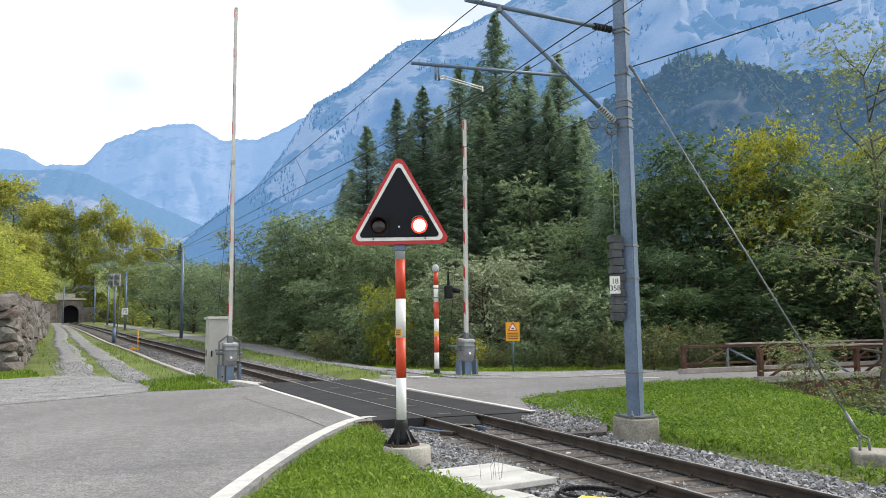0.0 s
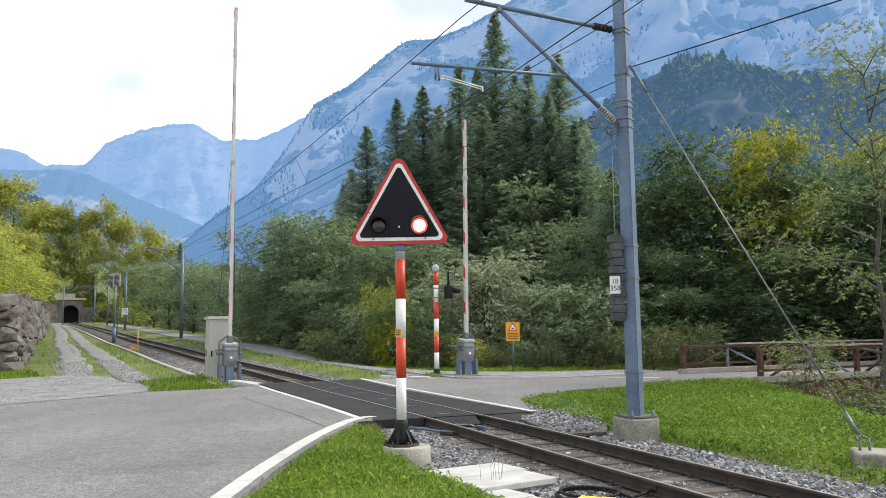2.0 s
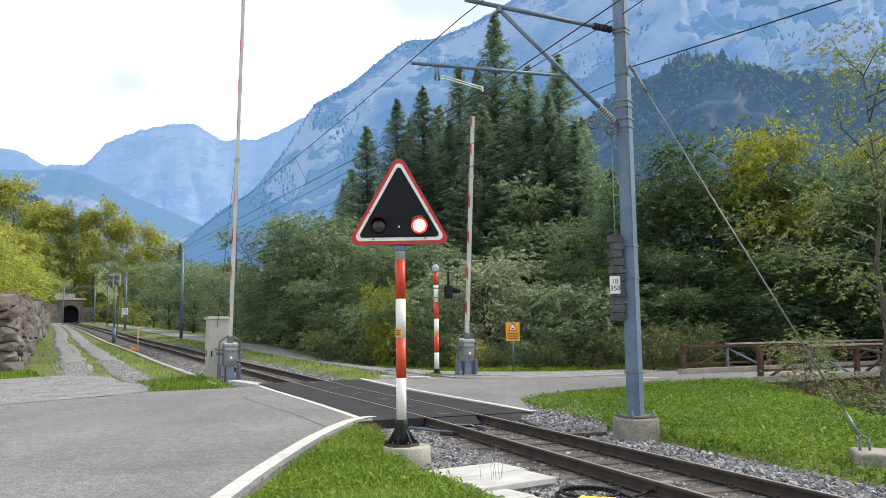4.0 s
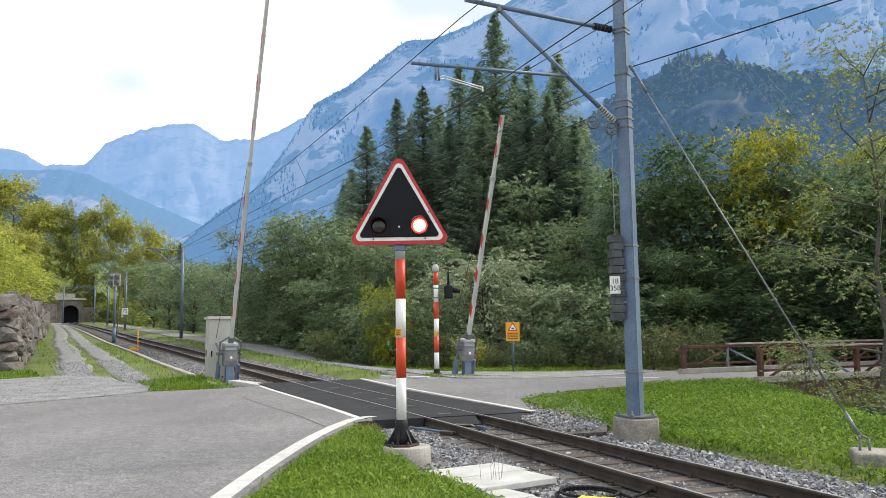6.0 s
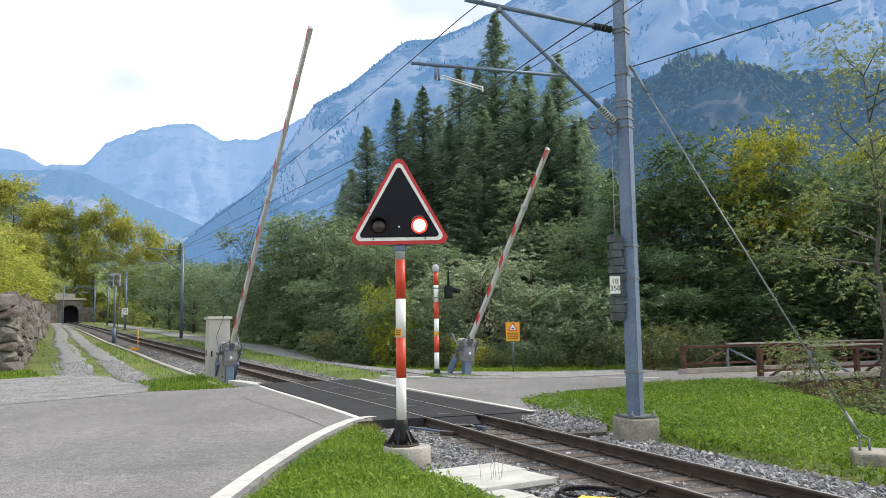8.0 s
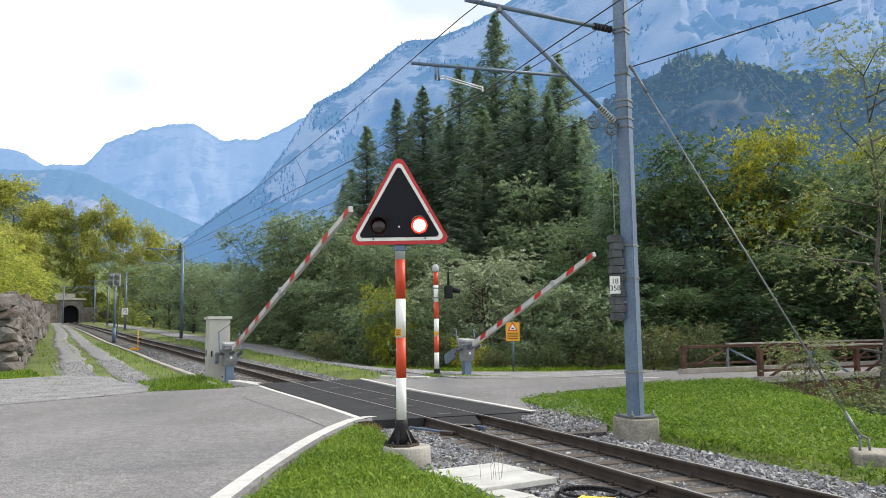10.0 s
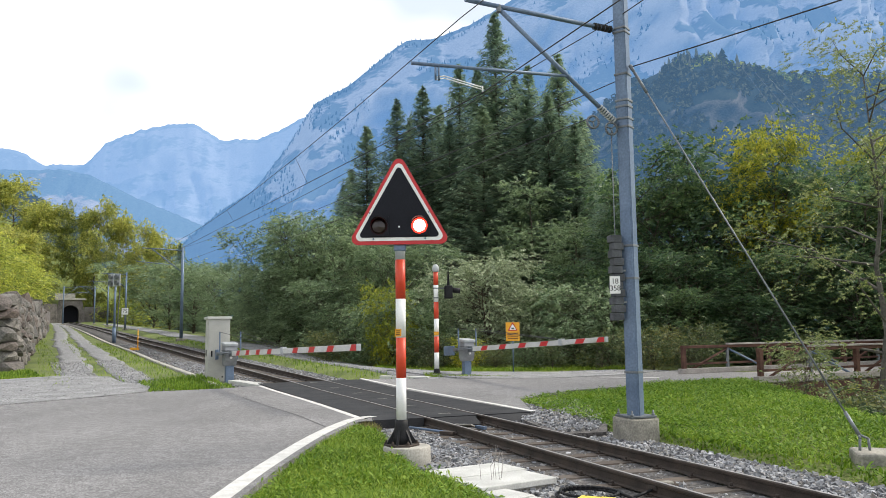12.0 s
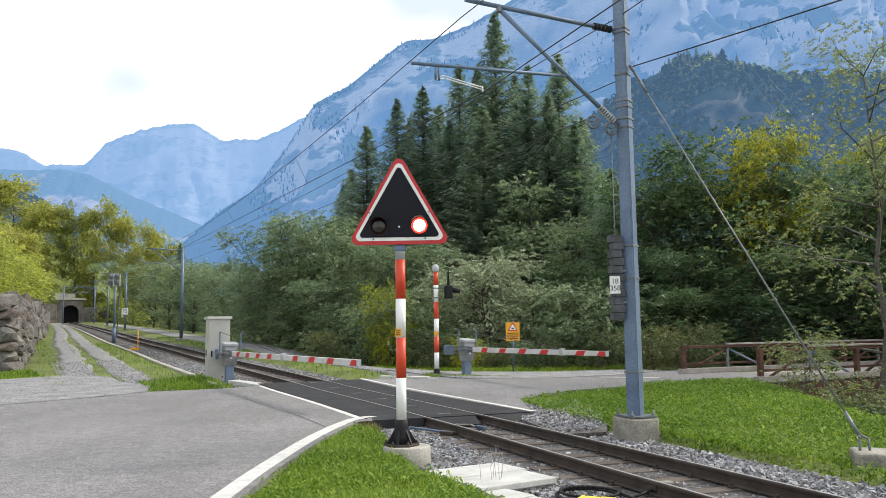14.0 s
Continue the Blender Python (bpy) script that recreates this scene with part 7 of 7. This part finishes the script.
def canopy(name, grid, n, t0, t1, size, material, label, seed, bare=None, i0=0.0, i1=1.0):
    """Round broad-leaved crowns too far off to count, each an uneven dome of loose clumps."""
    rng = np.random.default_rng(seed)
    R, C = grid.shape[0] - 1, grid.shape[1] - 1
    Q = []
    for _ in range(n):
        a, b = rng.uniform(t0, t1) * R, rng.uniform(i0, i1) * C
        j, i = min(R - 1, int(a)), min(C - 1, int(b))
        fa, fb = a - j, b - i
        p = (grid[j, i] * (1 - fb) + grid[j, i + 1] * fb) * (1 - fa) + (grid[j + 1, i] * (1 - fb) + grid[j + 1, i + 1] * fb) * fa
        if bare and math.hypot((p[0] - bare[0]) / 1.6, p[2] - bare[2]) < bare[3] * (1 + 0.5 * noise.noise((p[0] * 0.05, p[2] * 0.05, 1.0))):
            continue
        s = size * rng.uniform(0.55, 1.2)
        m = 24
        d = rng.normal(0, 1, (m, 3))
        d[:, 2] = np.abs(d[:, 2]) * 1.1
        d /= np.linalg.norm(d, axis=1)[:, None]
        c = p + d * s * np.array([0.42, 0.42, 0.75]) * rng.uniform(0.7, 1.05, (m, 1)) + np.array([0, 0, s * 0.1])
        u = np.cross(d, rng.normal(0, 1, (m, 3)))
        u /= np.linalg.norm(u, axis=1)[:, None] + 1e-9
        v = np.cross(d, u) + rng.normal(0, 0.3, (m, 3))
        k = s * rng.uniform(0.13, 0.26, (m, 1))
        Q.append(np.stack([c + u * k * 1.2, c + v * k * 1.1, c - u * k - v * k * 0.6], 1))
    tagged(new(name, quads_mesh(name, np.concatenate(Q), material)), label, "woods", kind="stuff")


# lit copy of the ridge woods: sunlight put into a brighter yellow-green
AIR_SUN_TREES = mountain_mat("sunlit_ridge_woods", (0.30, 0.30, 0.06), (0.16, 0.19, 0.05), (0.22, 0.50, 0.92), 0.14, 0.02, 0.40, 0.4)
# the farther the massif, the stronger the haze glow painted into its material
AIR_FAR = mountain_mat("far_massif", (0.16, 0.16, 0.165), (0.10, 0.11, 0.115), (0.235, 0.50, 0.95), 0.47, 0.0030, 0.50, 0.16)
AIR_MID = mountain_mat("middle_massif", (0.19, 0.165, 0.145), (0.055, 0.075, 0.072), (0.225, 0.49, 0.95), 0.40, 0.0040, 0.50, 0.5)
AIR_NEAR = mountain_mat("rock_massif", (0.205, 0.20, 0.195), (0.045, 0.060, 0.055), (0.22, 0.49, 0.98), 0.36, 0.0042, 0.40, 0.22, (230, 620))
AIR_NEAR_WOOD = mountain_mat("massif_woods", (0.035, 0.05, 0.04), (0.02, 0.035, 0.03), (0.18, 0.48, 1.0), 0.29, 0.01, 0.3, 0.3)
# ridge and spur woods carry a weaker blue haze, also painted as emission
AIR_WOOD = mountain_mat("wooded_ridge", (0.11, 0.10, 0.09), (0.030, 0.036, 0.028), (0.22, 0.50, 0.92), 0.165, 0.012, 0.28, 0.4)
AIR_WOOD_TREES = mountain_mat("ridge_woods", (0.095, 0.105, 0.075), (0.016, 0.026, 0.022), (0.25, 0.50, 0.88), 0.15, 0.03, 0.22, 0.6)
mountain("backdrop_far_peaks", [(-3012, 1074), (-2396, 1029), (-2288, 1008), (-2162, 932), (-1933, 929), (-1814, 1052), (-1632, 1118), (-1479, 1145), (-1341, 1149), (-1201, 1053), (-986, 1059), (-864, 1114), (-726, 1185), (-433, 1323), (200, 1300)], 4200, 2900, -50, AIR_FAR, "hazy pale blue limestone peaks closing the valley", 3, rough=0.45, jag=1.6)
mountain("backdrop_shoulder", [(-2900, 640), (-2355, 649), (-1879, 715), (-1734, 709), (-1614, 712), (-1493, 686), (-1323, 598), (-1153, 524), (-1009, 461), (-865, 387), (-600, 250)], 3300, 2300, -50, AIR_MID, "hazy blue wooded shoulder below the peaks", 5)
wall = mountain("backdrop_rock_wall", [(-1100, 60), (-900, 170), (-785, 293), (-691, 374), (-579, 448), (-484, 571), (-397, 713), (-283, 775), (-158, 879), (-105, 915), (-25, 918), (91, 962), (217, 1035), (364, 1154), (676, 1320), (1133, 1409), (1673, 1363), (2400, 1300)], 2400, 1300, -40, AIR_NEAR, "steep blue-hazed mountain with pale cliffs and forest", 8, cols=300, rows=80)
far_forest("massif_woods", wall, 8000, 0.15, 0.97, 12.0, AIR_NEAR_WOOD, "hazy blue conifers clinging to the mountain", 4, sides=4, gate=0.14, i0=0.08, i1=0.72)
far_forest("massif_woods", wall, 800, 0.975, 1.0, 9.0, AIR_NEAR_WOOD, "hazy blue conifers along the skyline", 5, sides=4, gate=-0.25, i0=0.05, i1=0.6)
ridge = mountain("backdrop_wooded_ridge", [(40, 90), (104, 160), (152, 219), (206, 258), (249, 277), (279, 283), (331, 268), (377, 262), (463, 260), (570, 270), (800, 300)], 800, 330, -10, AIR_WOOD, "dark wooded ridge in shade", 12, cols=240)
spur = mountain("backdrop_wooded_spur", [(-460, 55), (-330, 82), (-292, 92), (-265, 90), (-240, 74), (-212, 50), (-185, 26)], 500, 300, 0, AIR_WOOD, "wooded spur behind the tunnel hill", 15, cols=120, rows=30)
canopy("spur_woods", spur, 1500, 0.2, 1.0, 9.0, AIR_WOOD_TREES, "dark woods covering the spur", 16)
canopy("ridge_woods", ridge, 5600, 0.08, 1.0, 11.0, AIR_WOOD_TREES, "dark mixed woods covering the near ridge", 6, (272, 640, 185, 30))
# crest trees take the brighter copy, so their sunlight is painted
canopy("ridge_top_woods", ridge, 70, 0.965, 1.0, 8.0, AIR_SUN_TREES, "trees along the ridge top, coloured yellow-green as if sunlit", 7, None, 0.27, 0.46)
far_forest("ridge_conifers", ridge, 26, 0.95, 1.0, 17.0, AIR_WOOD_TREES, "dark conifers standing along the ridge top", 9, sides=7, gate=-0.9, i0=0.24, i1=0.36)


for k in range(3):
    p, q = Vector((118 + 5 * k, 300, 103 - 2 * k)), Vector((121 + 7 * k, 250, 52 - 1.5 * k))
    lone("power_line", tb(p, q, 0.06, n=4), GALV, "pale distant power line crossing the wooded slope", "wire", group="power lines")


def build_stalks():
    rng = random.Random(5)
    s = thing("dry_stalks", "few thin dry grass stalks beside the chamber lid", "grass")
    for k in range(7):
        x, y = 0.47 + rng.uniform(-0.12, 0.14), 8.85 + rng.uniform(-0.05, 0.08)
        h = rng.uniform(0.18, 0.36)
        bm = bmesh.new()
        pipe(bm, [Vector((x, y, -0.08)), Vector((x + rng.uniform(-0.03, 0.03), y, h * 0.5)), Vector((x + rng.uniform(-0.09, 0.09), y, h))], 0.0022, 4)
        part("stalk", bm, OLD_WOOD, s)


build_stalks()


# ================= what moves =================
def motions():
    near = [(0.0, 88.9), (2.6, 88.9), (3.0, 87.8), (3.2, 87.0), (4.2, 82.5), (5.3, 74.6), (5.5, 72.8), (6.0, 67.2), (6.5, 61.4), (7.0, 55.6), (7.5, 50.0), (8.0, 43.4), (8.2, 40.8), (9.2, 26.5), (10.3, 12.3), (10.5, 10.4), (11.0, 6.6), (11.5, 3.6), (12.0, 1.6), (12.4, 0.3), (12.7, 0.1), (14.0, 0.1)]
    far = [(0.0, 89.0), (2.6, 89.0), (3.0, 88.4), (3.2, 87.9), (4.2, 83.2), (5.3, 75.8), (5.5, 73.8), (6.0, 68.8), (6.5, 63.4), (7.0, 58.2), (7.5, 52.4), (8.0, 46.4), (8.2, 43.8), (9.2, 29.3), (10.3, 15.0), (10.5, 12.8), (11.0, 8.6), (11.5, 5.0), (12.0, 2.6), (12.5, 0.6), (12.8, 0.0), (14.0, 0.0)]
    walk(ARM_NEAR, [(t, pose(0, 0, 0.957, 0, -a, 0)) for t, a in near])
    walk(ARM_FAR, [(t, pose(0, 0, 0.959, 0, -a, 0)) for t, a in far])
    # the two lamps flash in turn once a second
    for k, (insert, (x, y, z)) in enumerate(LAMPS):
        lit = k == 1
        turn = 0 if lit else 180
        rows = [(0.0, pose(x, y, z, 0, 0, turn))]
        for n in range(28):
            t = 0.5 * n + 0.233
            for i in range(4):
                rows.append((t + i / 30.0, pose(x, y, z, 0, 0, turn + 60 * i)))
            turn += 180
        rows.append((14.0, pose(x, y, z, 0, 0, turn)))
        walk(insert, rows)


motions()
